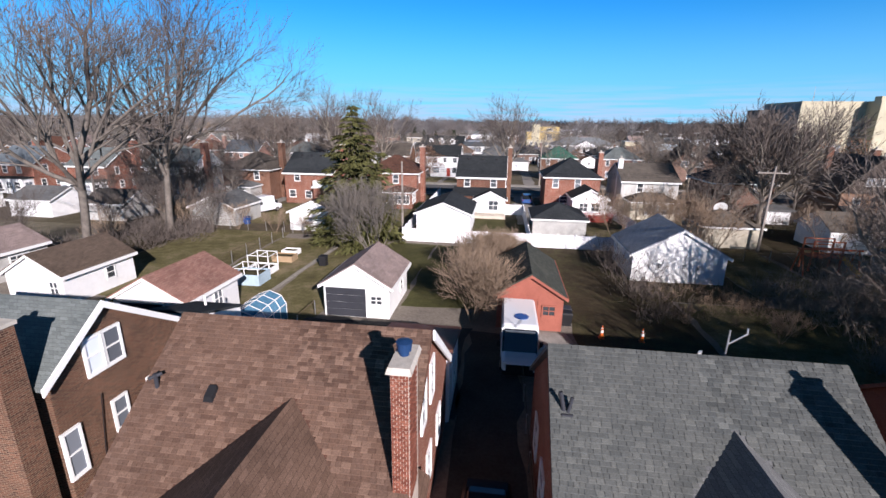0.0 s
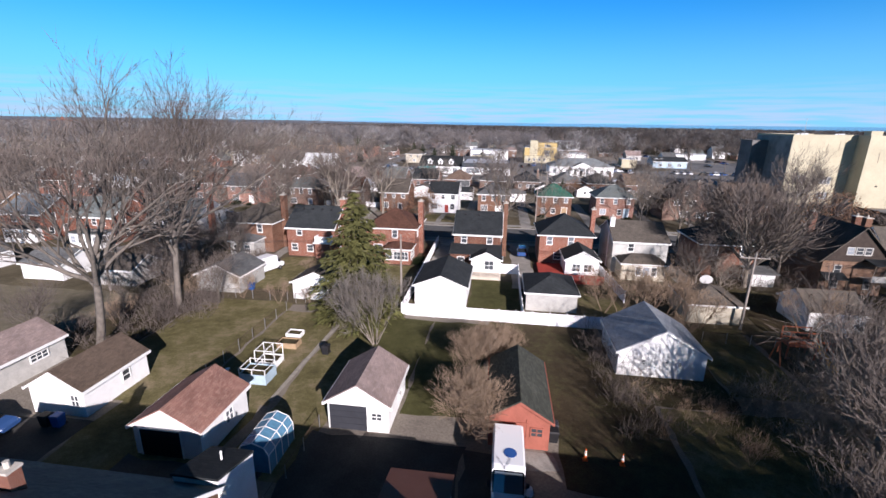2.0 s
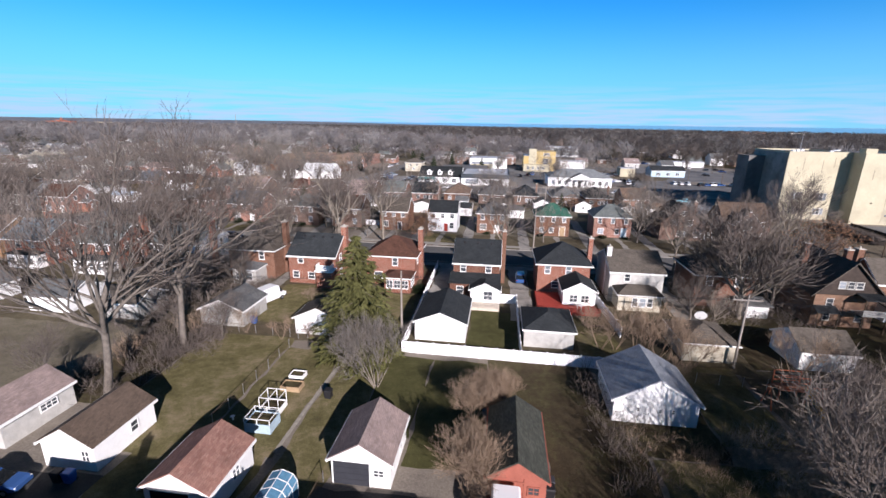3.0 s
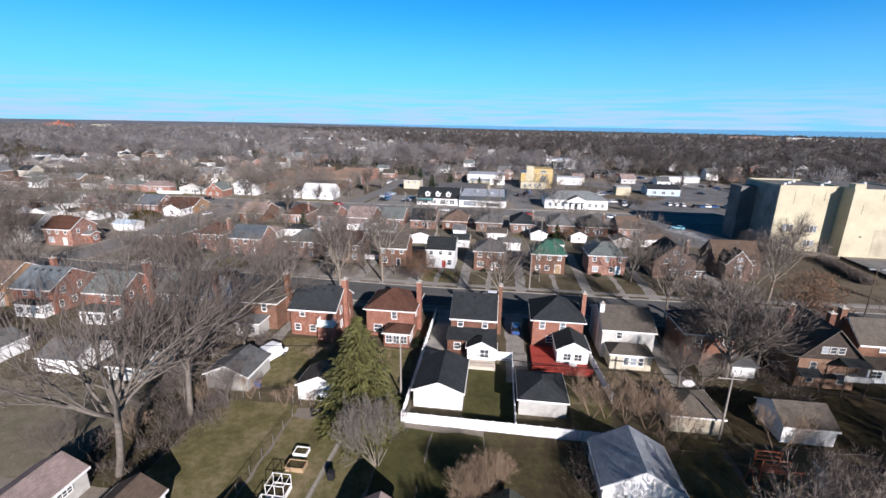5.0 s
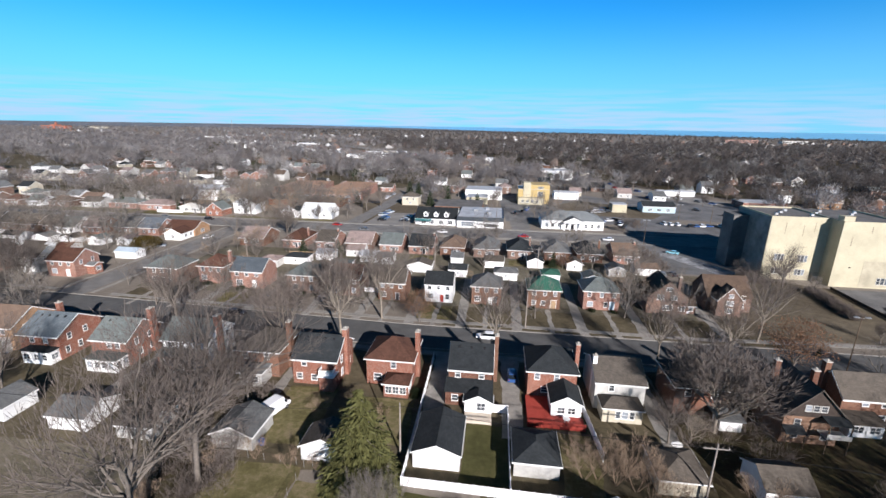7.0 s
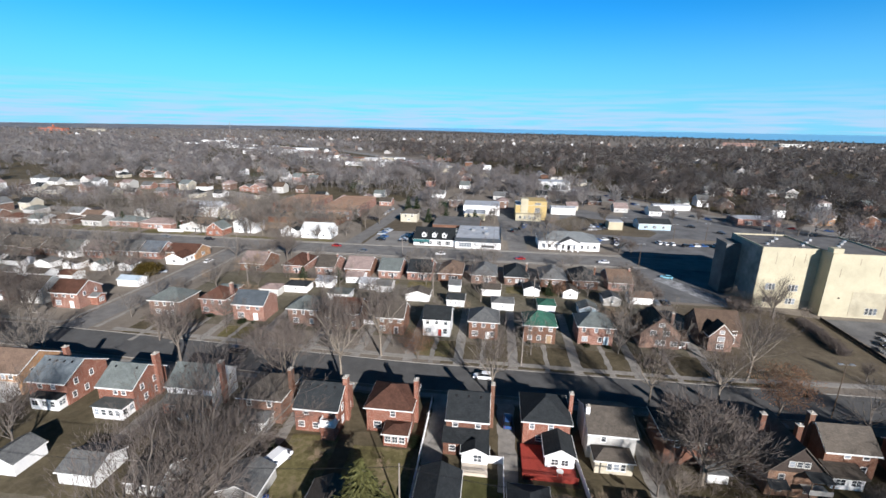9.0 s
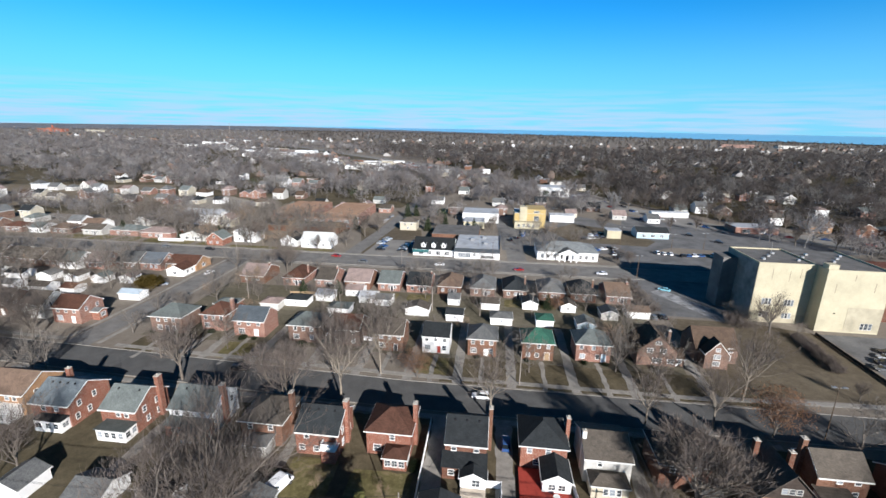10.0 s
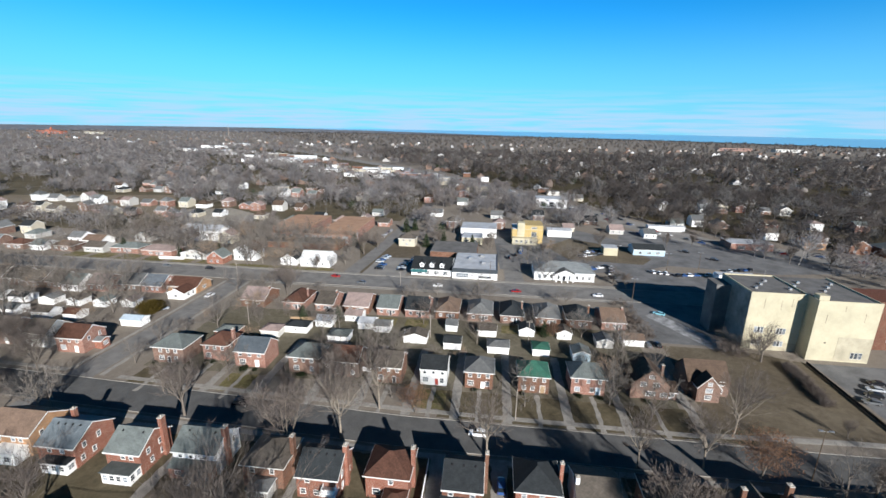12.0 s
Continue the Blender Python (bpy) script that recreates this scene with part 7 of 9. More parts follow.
for x, y, tn, c_, lb, sv in [
        (-0.02, 10.9, 270, "black", "dark car in a shaded drive", False), (-37.2, 23.3, 8, "blue", "dark blue car on a drive", False), (-1.2, 93.0, 178, "white", "white car parked on a grey street", True), (-63.5, 96.3, 2, "black", "black car on a grey street", True), (4.2, 77.5, 90, "blue", "dark blue car in a narrow drive", True),
        (68.3, 175.6, 150, "teal", "pale blue car crossing a lot", False), (51.5, 116.5, 40, "white", "white car beside a brick house", False), (-118.8, 166, 82, "white", "white car on a side street", False),
        (-100, 199, 2, "black", "dark car on a wide road", False), (-141, 199.5, 2, "black", "dark car on a wide road", True), (-165, 200, 2, "grey", "grey car on a wide road", False), (-24, 193.5, 182, "white", "white car on a wide road", False), (48, 192.5, 178, "white", "white car on a wide road", False), (-60, 192, 182, "grey", "grey car on a wide road", False), (-75, 199, 0, "red", "red car on a wide road", False), (12, 192, 180, "red", "red car on a wide road", False),
        (-57, 214, 5, "black", "dark car in a small lot", True), (-57, 217.5, 5, "grey", "grey car in a small lot", False), (-57, 221, 5, "blue", "blue car in a small lot", False), (-46, 214, 178, "black", "dark car in a small lot", False), (-46, 217.5, 178, "silver", "silver car in a small lot", False), (-46, 221, 178, "black", "dark car in a small lot", True), (-46, 224.5, 178, "grey", "grey car in a small lot", False),
        (10, 246, 90, "black", "dark car beside the offices", True), (18, 262, 90, "blue", "blue car beside the offices", False), (54, 232, 20, "blue", "blue car behind the office", True), (58, 235, 20, "white", "white car behind the office", False), (62, 238, 20, "black", "dark car behind the office", False), (50, 236, 20, "silver", "silver car behind the office", False),
        (62, 220, 60, "grey", "grey car at the lot's edge", False), (112, 231, 10, "white", "white car in a lot", True), (108, 215, 20, "silver", "silver car in a lot", False), (124, 214, 20, "black", "dark car in a lot", True), (106, 121, 170, "grey", "grey car in a lot", False), (109, 124.5, 170, "black", "dark car in a lot", True), (112, 128, 170, "silver", "silver car in a lot", False), (115, 131.5, 170, "black", "dark car in a lot", False), (118, 120, 170, "white", "white car in a lot", True), (122, 123, 170, "white", "white car in a lot", False), (126, 126, 170, "grey", "grey car in a lot", False), (122, 112, 170, "silver", "silver car in a lot", True),
        (55, 147, 95, "grey", "grey car behind the houses", False), (58.4, 147.6, 95, "black", "dark car behind the houses", False), (-62, 158, 20, "black", "dark car in a back garden", False), (-128, 150, 20, "silver", "silver car beside a garage", False), (-134, 152, 20, "white", "white car beside a garage", False)]:
    car(x, y, tn, c_, lb, sv)
rng = random.Random(11)
for x, y, tn, n_, du, dv in [(-60, 226, 8, 4, 0.6, 3.4), (-42, 228, 178, 3, 0, 3.4), (14, 252, 92, 1, 0, 5), (17, 258, 96, 4, 0.4, 2.9), (52, 256, 30, 5, 2.9, 1.4), (58, 266, 30, 4, 2.9, 1.4), (62, 226, 60, 3, 1.2, 5), (126, 240, 35, 5, 3.1, 1.2), (96, 228, 15, 4, 3, 0.6), (84, 232, 100, 3, 3, -0.6), (118, 277, -40, 1, 0, 0), (128, 262, -40, 1, 0, 0), (104, 322, -50, 1, 0, 0), (-72, 282, 95, 4, 0.4, 6), (108, 111, 170, 4, 3.4, 0.4), (130, 132, 170, 4, 2.2, 2.0)]:
    for k in range(n_):
        car(x + du * k, y + dv * k, tn, rng.choice(["white", "black", "grey", "silver", "blue", "black"]), "parked car in a worn lot", k % 2 == 0)
for i in range(46):
    t = rng.random()
    a, b_ = [((224, 262), (142, 306)), ((142, 306), (100, 372)), ((100, 372), (40, 485)), ((40, 485), (-45, 622)), ((-45, 622), (-150, 768))][i % 5]
    car(a[0] + (b_[0] - a[0]) * t + rng.uniform(-8, 8), a[1] + (b_[1] - a[1]) * t + rng.uniform(-5, 5), math.degrees(math.atan2(b_[1] - a[1], b_[0] - a[0])) + (180 if i % 2 else 0), rng.choice(["white", "black", "grey", "silver", "blue", "red"]), "car on a distant avenue", i % 3 == 0)


# ---- trees ----
def tubes(segs, n):
    """Vertices and faces of open tapered tubes; segs: rows of two points and two radii."""
    s = np.asarray(segs, dtype=float)
    a, b, r0, r1 = s[:, 0:3], s[:, 3:6], s[:, 6:7], s[:, 7:8]
    d = b - a
    d /= np.linalg.norm(d, axis=1, keepdims=True) + 1e-9
    ref = np.where(np.abs(d[:, 2:3]) < 0.9, np.array([[0, 0, 1.0]]), np.array([[1.0, 0, 0]]))
    u = np.cross(d, ref)
    u /= np.linalg.norm(u, axis=1, keepdims=True) + 1e-9
    w = np.cross(d, u)
    k = len(s)
    v = np.empty((k, 2, n, 3))
    for i in range(n):
        t = 2 * math.pi * i / n
        o = u * math.cos(t) + w * math.sin(t)
        v[:, 0, i], v[:, 1, i] = a + o * r0, b + o * r1
    base = (np.arange(k) * 2 * n)[:, None]
    f = []
    for i in range(n):
        j = (i + 1) % n
        f.append(np.concatenate([base + i, base + j, base + n + j, base + n + i], axis=1))
    return v.reshape(-1, 3), np.concatenate(f)


def np_mesh(name, v, f, mat):
    me = bpy.data.meshes.new(name)
    v, f = np.asarray(v, dtype=np.float32), np.asarray(f, dtype=np.int32)
    me.vertices.add(len(v))
    me.vertices.foreach_set("co", v.ravel())
    q = f.shape[1]
    me.loops.add(f.size)
    me.loops.foreach_set("vertex_index", f.ravel())
    me.polygons.add(len(f))
    me.polygons.foreach_set("loop_start", np.arange(0, f.size, q, dtype=np.int32))
    me.update(calc_edges=True)
    me.materials.append(mat)
    return me


def ribbons(segs, seed=1):
    """Thin flat strips, one for each fine twig segment."""
    s = np.asarray(segs, dtype=float)
    g_ = np.random.default_rng(seed)
    a, b, r0, r1 = s[:, 0:3], s[:, 3:6], s[:, 6:7], s[:, 7:8]
    o = np.cross(b - a, g_.normal(size=a.shape))
    o /= np.linalg.norm(o, axis=1, keepdims=True) + 1e-9
    o *= 1.35
    v = np.stack([a - o * r0, a + o * r0, b + (b - a) * 0.25], 1).reshape(-1, 3)
    return v, np.arange(len(v)).reshape(-1, 3)


def grow(seed, h, lean=0.7, kids=(6, 7, 6, 5, 4), lens=(0.3, 0.5, 0.28, 0.16, 0.09, 0.055), r=None, up=0.1, forks=1, low=0.5, wander=0.2, tight=None):
    """Branch segments of a bare tree of height h. lean: how far limbs spread, and tight: how far their branches do; kids: branches along each limb, level by level."""
    rnd = random.Random(seed)
    segs = []
    r = r or h * 0.017
    top_level = len(kids)

    def branch(p, d, length, rad, level):
        n = 4 if level < 2 else 3 if level < 4 else 2
        step = length / n
        pts = [(p, d, rad)]
        for i in range(n):
            wob = 0.06 if level == 0 else wander
            d = (d + Vector((rnd.uniform(-wob, wob), rnd.uniform(-wob, wob), rnd.uniform(-wob, wob) * 0.6 + (up if level else 0)))).normalized()
            q = p + d * step
            r1 = rad * (1 - (0.3 if level == 0 else 0.62) / n)
            segs.append((*p, *q, rad, r1, level))
            p, rad = q, r1
            pts.append((p, d, rad))
        if level >= top_level:
            return
        for k in range(kids[level]):
            t = rnd.uniform(low if level == 0 else 0.2, 1.0) if k else 1.0
            i = min(n - 1, int(t * n))
            f = t * n - i
            (pa, da, ra), (pb, db, rb) = pts[i], pts[i + 1]
            c, cd, cr = pa.lerp(pb, f), db, ra + (rb - ra) * f
            ax = cd.orthogonal().normalized()
            ax.rotate(Matrix.Rotation(2.4 * k + rnd.uniform(-0.6, 0.6), 3, cd))
            ang = rnd.uniform(0.55, 1.15) * (tight if tight and level else lean) * (0.35 if k == 0 else 1.0)
            nd = (cd * math.cos(ang) + ax * math.sin(ang)).normalized()
            branch(c, nd, h * lens[level + 1] * rnd.uniform(0.65, 1.15) * (1.1 - 0.35 * t if level else 1), cr * rnd.uniform(0.5, 0.76) * (1.25 if k == 0 else 1), level + 1)

    for k in range(forks):
        a = rnd.uniform(0, 6.28)
        ln = 0.03 if forks == 1 else rnd.uniform(0.15, 0.6)
        branch(Vector((math.cos(a) * 0.02 * h * (forks > 1), math.sin(a) * 0.02 * h * (forks > 1), -0.1)), Vector((math.cos(a) * ln, math.sin(a) * ln, 1)).normalized(), h * lens[0] * rnd.uniform(0.8, 1.1), r / forks ** 0.4, 0)
    s = np.array(segs)
    s[:, :6] *= h / s[:, 5].max()
    return s


def bare_tree(x, y, s, label, bark=None, twig=None, group="bare trees", name="bare_tree", thin=0.05, fine=1.0, least=0.012):
    """A leafless tree: trunk with limbs, and a crown of twigs."""
    e = thing(name, x, y, label, "tree", group=group)
    rad = s[:, 6]
    v, f = tubes(s[rad >= thin], 6)
    o = new("trunk", np_mesh("trunk", v, f, bark or BARK))
    o.parent = e
    small = s[rad < thin].copy()
    small[:, 6] = np.maximum(small[:, 6], least) * fine
    small[:, 7] = np.maximum(small[:, 7], least * 0.5) * fine
    v, f = ribbons(small)
    o = new("crown", np_mesh("crown", v, f, twig or TWIG))
    o.parent = e
    return e


def place(e, x, y, turn=0, scale=1.0, label=""):
    o = copy_thing(e, pose(x, y, 0, 0, 0, turn) @ Matrix.Diagonal((scale, scale, scale, 1)))
    if label:
        o["label"] = label
    return o


def clear(x, y, m=1.0):
    """Whether a tree may stand here: off roads and buildings."""
    for a, b_, c, d in FOOT:
        if a - m < x < b_ + m and c - m < y < d + m:
            return False
    p = Vector((x, y, 0))
    for a, b_, hw in ROADS:
        ab = b_ - a
        t = max(0, min(1, (p - a).dot(ab) / ab.length_squared))
        if (p - a - ab * t).length < hw + m * 0.5:
            return False
    return True


BIG = [(-39.4, 35.5, 3, 29.5, 0.95, 13), (-37.7, 44.8, 9, 30.5, 0.9, 5)]
for x, y, sd_, h, sp, tilt in BIG:
    e = bare_tree(x, y, grow(sd_, h, sp, (9, 6, 5, 4, 4), (0.5, 0.52, 0.3, 0.19, 0.12, 0.08), r=0.42, up=0.085, low=0.5, wander=0.24, tight=0.62), "tall bare maple with grey limbs behind garages", least=0.016)
    e.rotation_euler = (0, radians(tilt), 0)
tA = bare_tree(-82, 57, grow(21, 17, 0.75, (8, 7, 6, 6), (0.36, 0.46, 0.28, 0.18, 0.12), r=0.24, up=0.1, wander=0.28), "bare tree in a dense thicket", least=0.016)
rng = random.Random(4)
THICK = [(-46.5, 35.5, 0.45), (-40.5, 47.5, 0.5), (-45, 60, 0.6), (-50, 63, 0.5), (-53, 59, 0.45), (-84, 46, 0.9), (-92, 52, 0.8), (-96, 40, 1.0), (-61, 60.5, 0.45), (-35, 48.4, 0.42), (-42.5, 50.2, 0.5), (-88, 36, 0.9), (-44.3, 44, 0.4), (-58.6, 65.2, 0.42), (-48, 66.5, 0.42), (-100, 58, 0.6), (-86, 56, 0.5), (-121, 83.5, 0.75), (-128, 80, 0.9), (-137, 84, 1.0), (-131, 103, 0.95), (-138, 108, 1.0), (-146, 103, 1.1), (-149, 112, 1.0), (-158, 108, 1.1), (-152, 86, 1.0), (-166, 104, 1.0)]
for i, (x, y, sc) in enumerate(THICK):
    place(tA, x, y, i * 77, sc)
# Trees at y 20.5 and 16.5 are unseen, added to shade the yard.
for i, (x, y, sc) in enumerate([(24.2, 25.6, 0.85), (20.6, 20.5, 0.5), (19.6, 16.5, 0.55), (32, 38, 0.55), (35, 40.5, 0.5), (30, 35, 0.55), (28.2, 32.5, 0.6), (33.2, 36, 0.5), (44, 44, 0.55), (47.5, 47, 0.55), (43, 41, 0.5)]):
    place(tA, x, y, 20 + i * 67, sc, "bare tree in a brushy strip")
tB = bare_tree(25.5, 28.5, grow(33, 13, 0.9, (7, 6, 6, 6), (0.26, 0.58, 0.3, 0.19, 0.13), r=0.28, up=0.06, wander=0.34), "spreading bare tree with tangled limbs", bark=BARK_PALE, twig=TWIG_WARM, least=0.014)
# Several, far south and east, stand out of view, added to cast shade.
for i, (x, y, sc) in enumerate([(31, 31, 0.85), (35, 25, 0.65), (28, 21, 0.8), (38, 31, 0.85), (43, 28, 0.7), (47, 34, 0.75), (41, 36, 0.5), (53, 40, 0.55), (50, 30, 0.95), (29, 27, 0.8), (36, 37, 0.45), (56, 36, 0.8), (31, 63, 0.5), (58, 33, 0.95), (62, 40, 0.7), (33, 34, 0.6),
        (24, 2, 1.0), (23, 7, 1.0), (26.5, 24.5, 0.65), (23, 30, 0.38), (20.5, 11, 0.8), (22, 18.6, 0.6), (21.9, 9, 0.85), (22.3, 3, 0.75), (21.8, 14, 0.6), (26, -3, 0.9), (22, 4.5, 0.95), (58, 44, 1.2), (64, 51, 1.2), (70, 41, 1.3), (62, 36, 1.2), (75, 56, 1.2), (80, 66, 1.2), (55, 38, 0.9), (41, 32, 0.8), (45, 37, 0.65), (39, 35, 0.6), (27.6, 26.5, 0.75), (72, 50, 1.2), (26, 15, 0.6), (30, 18, 0.65), (25, 19.5, 0.5), (32.5, 21.5, 0.7), (23.5, 22.5, 0.4)]):
    place(tB, x, y, 40 + i * 83, sc)
for i, (x, y, sc) in enumerate([(84, 147, 0.55), (90.5, 146.5, 0.5), (82, 152, 0.5), (96, 140, 0.45)]):
    place(tB, x, y, 11 + i * 71, sc, "bare tree beside a pale building")
bare_tree(-12.3, 40.8, grow(41, 8.8, 0.46, (5, 5, 5, 4), (0.46, 0.36, 0.22, 0.14, 0.1), r=0.11, forks=9, up=0.1), "many-stemmed bare grey shrub on a lawn", bark=BARK_PALE, twig=TWIG_PALE, thin=0.04, least=0.011)
bush = bare_tree(-1.6, 28.0, grow(52, 6.0, 0.6, (6, 6, 5, 3), (0.36, 0.36, 0.24, 0.15, 0.1), r=0.06, forks=11, up=0.07), "broad tan leafless shrub beside a drive", bark=TWIG_TAN, twig=TWIG_TAN, name="bare_shrub", group="tan shrubs", thin=0.02, least=0.011)
for i, (x, y, sc) in enumerate([(-1.3, 30.3, 0.7), (-1.6, 36.5, 0.85), (-0.2, 38.6, 0.8), (1.6, 40.2, 0.6), (-1.4, 33.4, 0.5)]):
    place(bush, x, y, i * 61, sc)
sap = bare_tree(13.4, 53.2, grow(61, 6.5, 0.55, (5, 4, 4, 3), (0.45, 0.35, 0.2, 0.12, 0.08), r=0.08, forks=5), "thicket of bare saplings beside a garage", bark=TWIG_TAN, twig=TWIG_TAN, name="bare_shrub", group="bare saplings", thin=0.03)
for i, (x, y, sc) in enumerate([(15.3, 53.5, 0.9), (17.6, 52.8, 1.0), (20, 52, 1.0), (21.5, 50.5, 0.9), (19.5, 54.5, 1.1), (23.5, 50.4, 0.8), (-27.5, 49.6, 0.5), (-23.5, 49.6, 0.4), (-19.5, 49.4, 0.4), (34, 49.6, 1.0), (-29, 62, 0.4), (-17, 62, 0.4), (-38, 48, 0.7), (-33, 50.5, 0.6), (-42, 40.5, 0.6), (18, 28, 0.4), (20.3, 47, 0.5), (28.5, 41, 0.5)]):
    place(sap, x, y, i * 97, sc)
bare_tree(35.9, 66.2, grow(131, 18, 0.8, (12, 8, 7, 6), (0.26, 0.5, 0.3, 0.19, 0.12), r=0.34, up=0.07, wander=0.22, low=0.55, tight=0.62), "wide fan-shaped bare tree with fine grey twigs", bark=BARK_PALE, least=0.03)
# street trees
st1 = bare_tree(-33.2, 87.2, grow(71, 22, 0.7, (7, 6, 6, 5), (0.36, 0.45, 0.25, 0.16, 0.11), r=0.32), "tall bare pale street tree", bark=BARK_PALE, group="street trees", least=0.025)
st2 = bare_tree(-75.2, 90.2, grow(77, 19, 0.85, (8, 7, 6, 5), (0.44, 0.42, 0.27, 0.17, 0.11), r=0.36, up=0.13, low=0.55, tight=0.68), "broad bare street tree", group="street trees", least=0.017)
st3 = bare_tree(-45.2, 84.6, grow(83, 19, 0.6, (6, 6, 5, 5), (0.6, 0.4, 0.24, 0.15, 0.1), r=0.27, forks=4, low=0.55, tight=0.65), "bare street tree with three stems", bark=BARK_PALE, group="street trees", least=0.025)
for i, (e, x, y, sc) in enumerate([(st1, -27.3, 100, 0.95), (st1, 1.2, 85.6, 0.88), (st2, -52.5, 100.5, 0.55), (st1, 60.2, 100.8, 0.9), (st1, 33.8, 87.0, 0.72), (st1, 48.6, 89.0, 0.75), (st2, 42, 69.5, 0.7), (st3, -40, 101, 0.85), (st2, -88, 99.2, 0.6),
        (st2, 88.3, 104.4, 0.32), (st2, 88.2, 141, 0.8), (st2, -51, 60, 0.75), (st2, -40.5, 62, 0.6), (st2, 79, 84, 0.6), (st2, 57, 60, 0.5), (st2, 27.6, 62.5, 0.5)]):
    place(e, x, y, i * 71, sc)
for i, (e, x, y, sc) in enumerate([(st2, 67, 276, 0.75), (st2, 111, 289, 0.6), (st2, 128, 293, 0.6), (st2, 59, 211, 0.55), (st2, 160, 272, 0.65), (st2, 168, 262, 0.7), (st2, -73, 240, 0.9), (st1, -115, 244, 0.85), (st2, -88, 208, 0.5), (st1, -120, 213, 0.7), (st2, -87, 172, 0.9), (st2, -68, 252, 0.7), (st1, 0, 268, 0.6), (st2, -2, 262, 0.6), (st3, -34, 268, 0.6), (st2, 185, 256, 0.7), (st2, 150, 300, 0.6), (st2, 200, 248, 0.7), (st3, 64, 206, 0.45), (st2, 30, 255, 0.5), (st2, 108, 372, 0.7)]):
    place(e, x, y, i * 53, sc)
# trees along the far kerb of the avenue
for i in range(24):
    t = (i + 0.5) / 24 * 3
    a, b_ = [((236, 262), (142, 306)), ((142, 306), (100, 372)), ((100, 372), (40, 485))][int(t)]
    t -= int(t)
    place(st2, a[0] + (b_[0] - a[0]) * t + 17 + 3 * math.sin(i * 2.1), a[1] + (b_[1] - a[1]) * t + 11 + 3 * math.sin(i * 3.7), i * 47, 0.55 + 0.25 * abs(math.sin(i * 1.3)), "bare tree beside the avenue")
# oaks that keep rust leaves


def leaf_cards(seed, n, h, rx, lo, size, lean=0.5):
    """Small leaf or spray clumps in a crown: two crossed triangles each."""
    g = np.random.default_rng(seed)
    u = g.normal(size=(n, 3))
    u /= np.linalg.norm(u, axis=1, keepdims=True)
    rr_ = g.random(n) ** 0.4
    c = u * rr_[:, None] * np.array([rx, rx, (h - lo) / 2]) + np.array([0, 0, (h + lo) / 2])
    c[:, :2] *= (1 + 0.25 * np.sin(c[:, 2:3] * 2.1 + 3 * u[:, :1]))
    return clumps(g, c, size)


def clumps(g, c, size, flat=1.0):
    n = len(c)
    d1 = g.normal(size=(n, 3))
    d1 /= np.linalg.norm(d1, axis=1, keepdims=True)
    d2 = np.cross(d1, g.normal(size=(n, 3)))
    d2 /= np.linalg.norm(d2, axis=1, keepdims=True)
    sz = size * (0.6 + 0.8 * g.random((n, 1)))
    d1[:, 2] *= flat
    d2[:, 2] *= flat
    v = np.stack([c - d1 * sz, c + d1 * sz * 0.9 + d2 * sz * 0.25, c + d2 * sz, c - d1 * sz * 0.2 - d2 * sz * 0.7], axis=1).reshape(-1, 3)
    f = np.arange(4 * n).reshape(-1, 4)
    return v, f


def leafy(x, y, s, label, v, f, mat, name="tree", group="", bark=None):
    e = bare_tree(x, y, s, label, bark=bark, name=name, group=group or "leafy trees")
    o = new("leaves", np_mesh("leaves", v, f, mat))
    o.parent = e
    return e


oak = leafy(60, 88.0, grow(91, 12, 0.75, (7, 6, 5, 4), r=0.22), "bare oak holding rust-coloured leaves", *leaf_cards(1, 3600, 12, 5.8, 2.6, 0.15), LEAF_RUST, name="oak_tree")
place(oak, -17.8, 99.6, 40, 0.72)
place(oak, 23, 148, 70, 0.5)


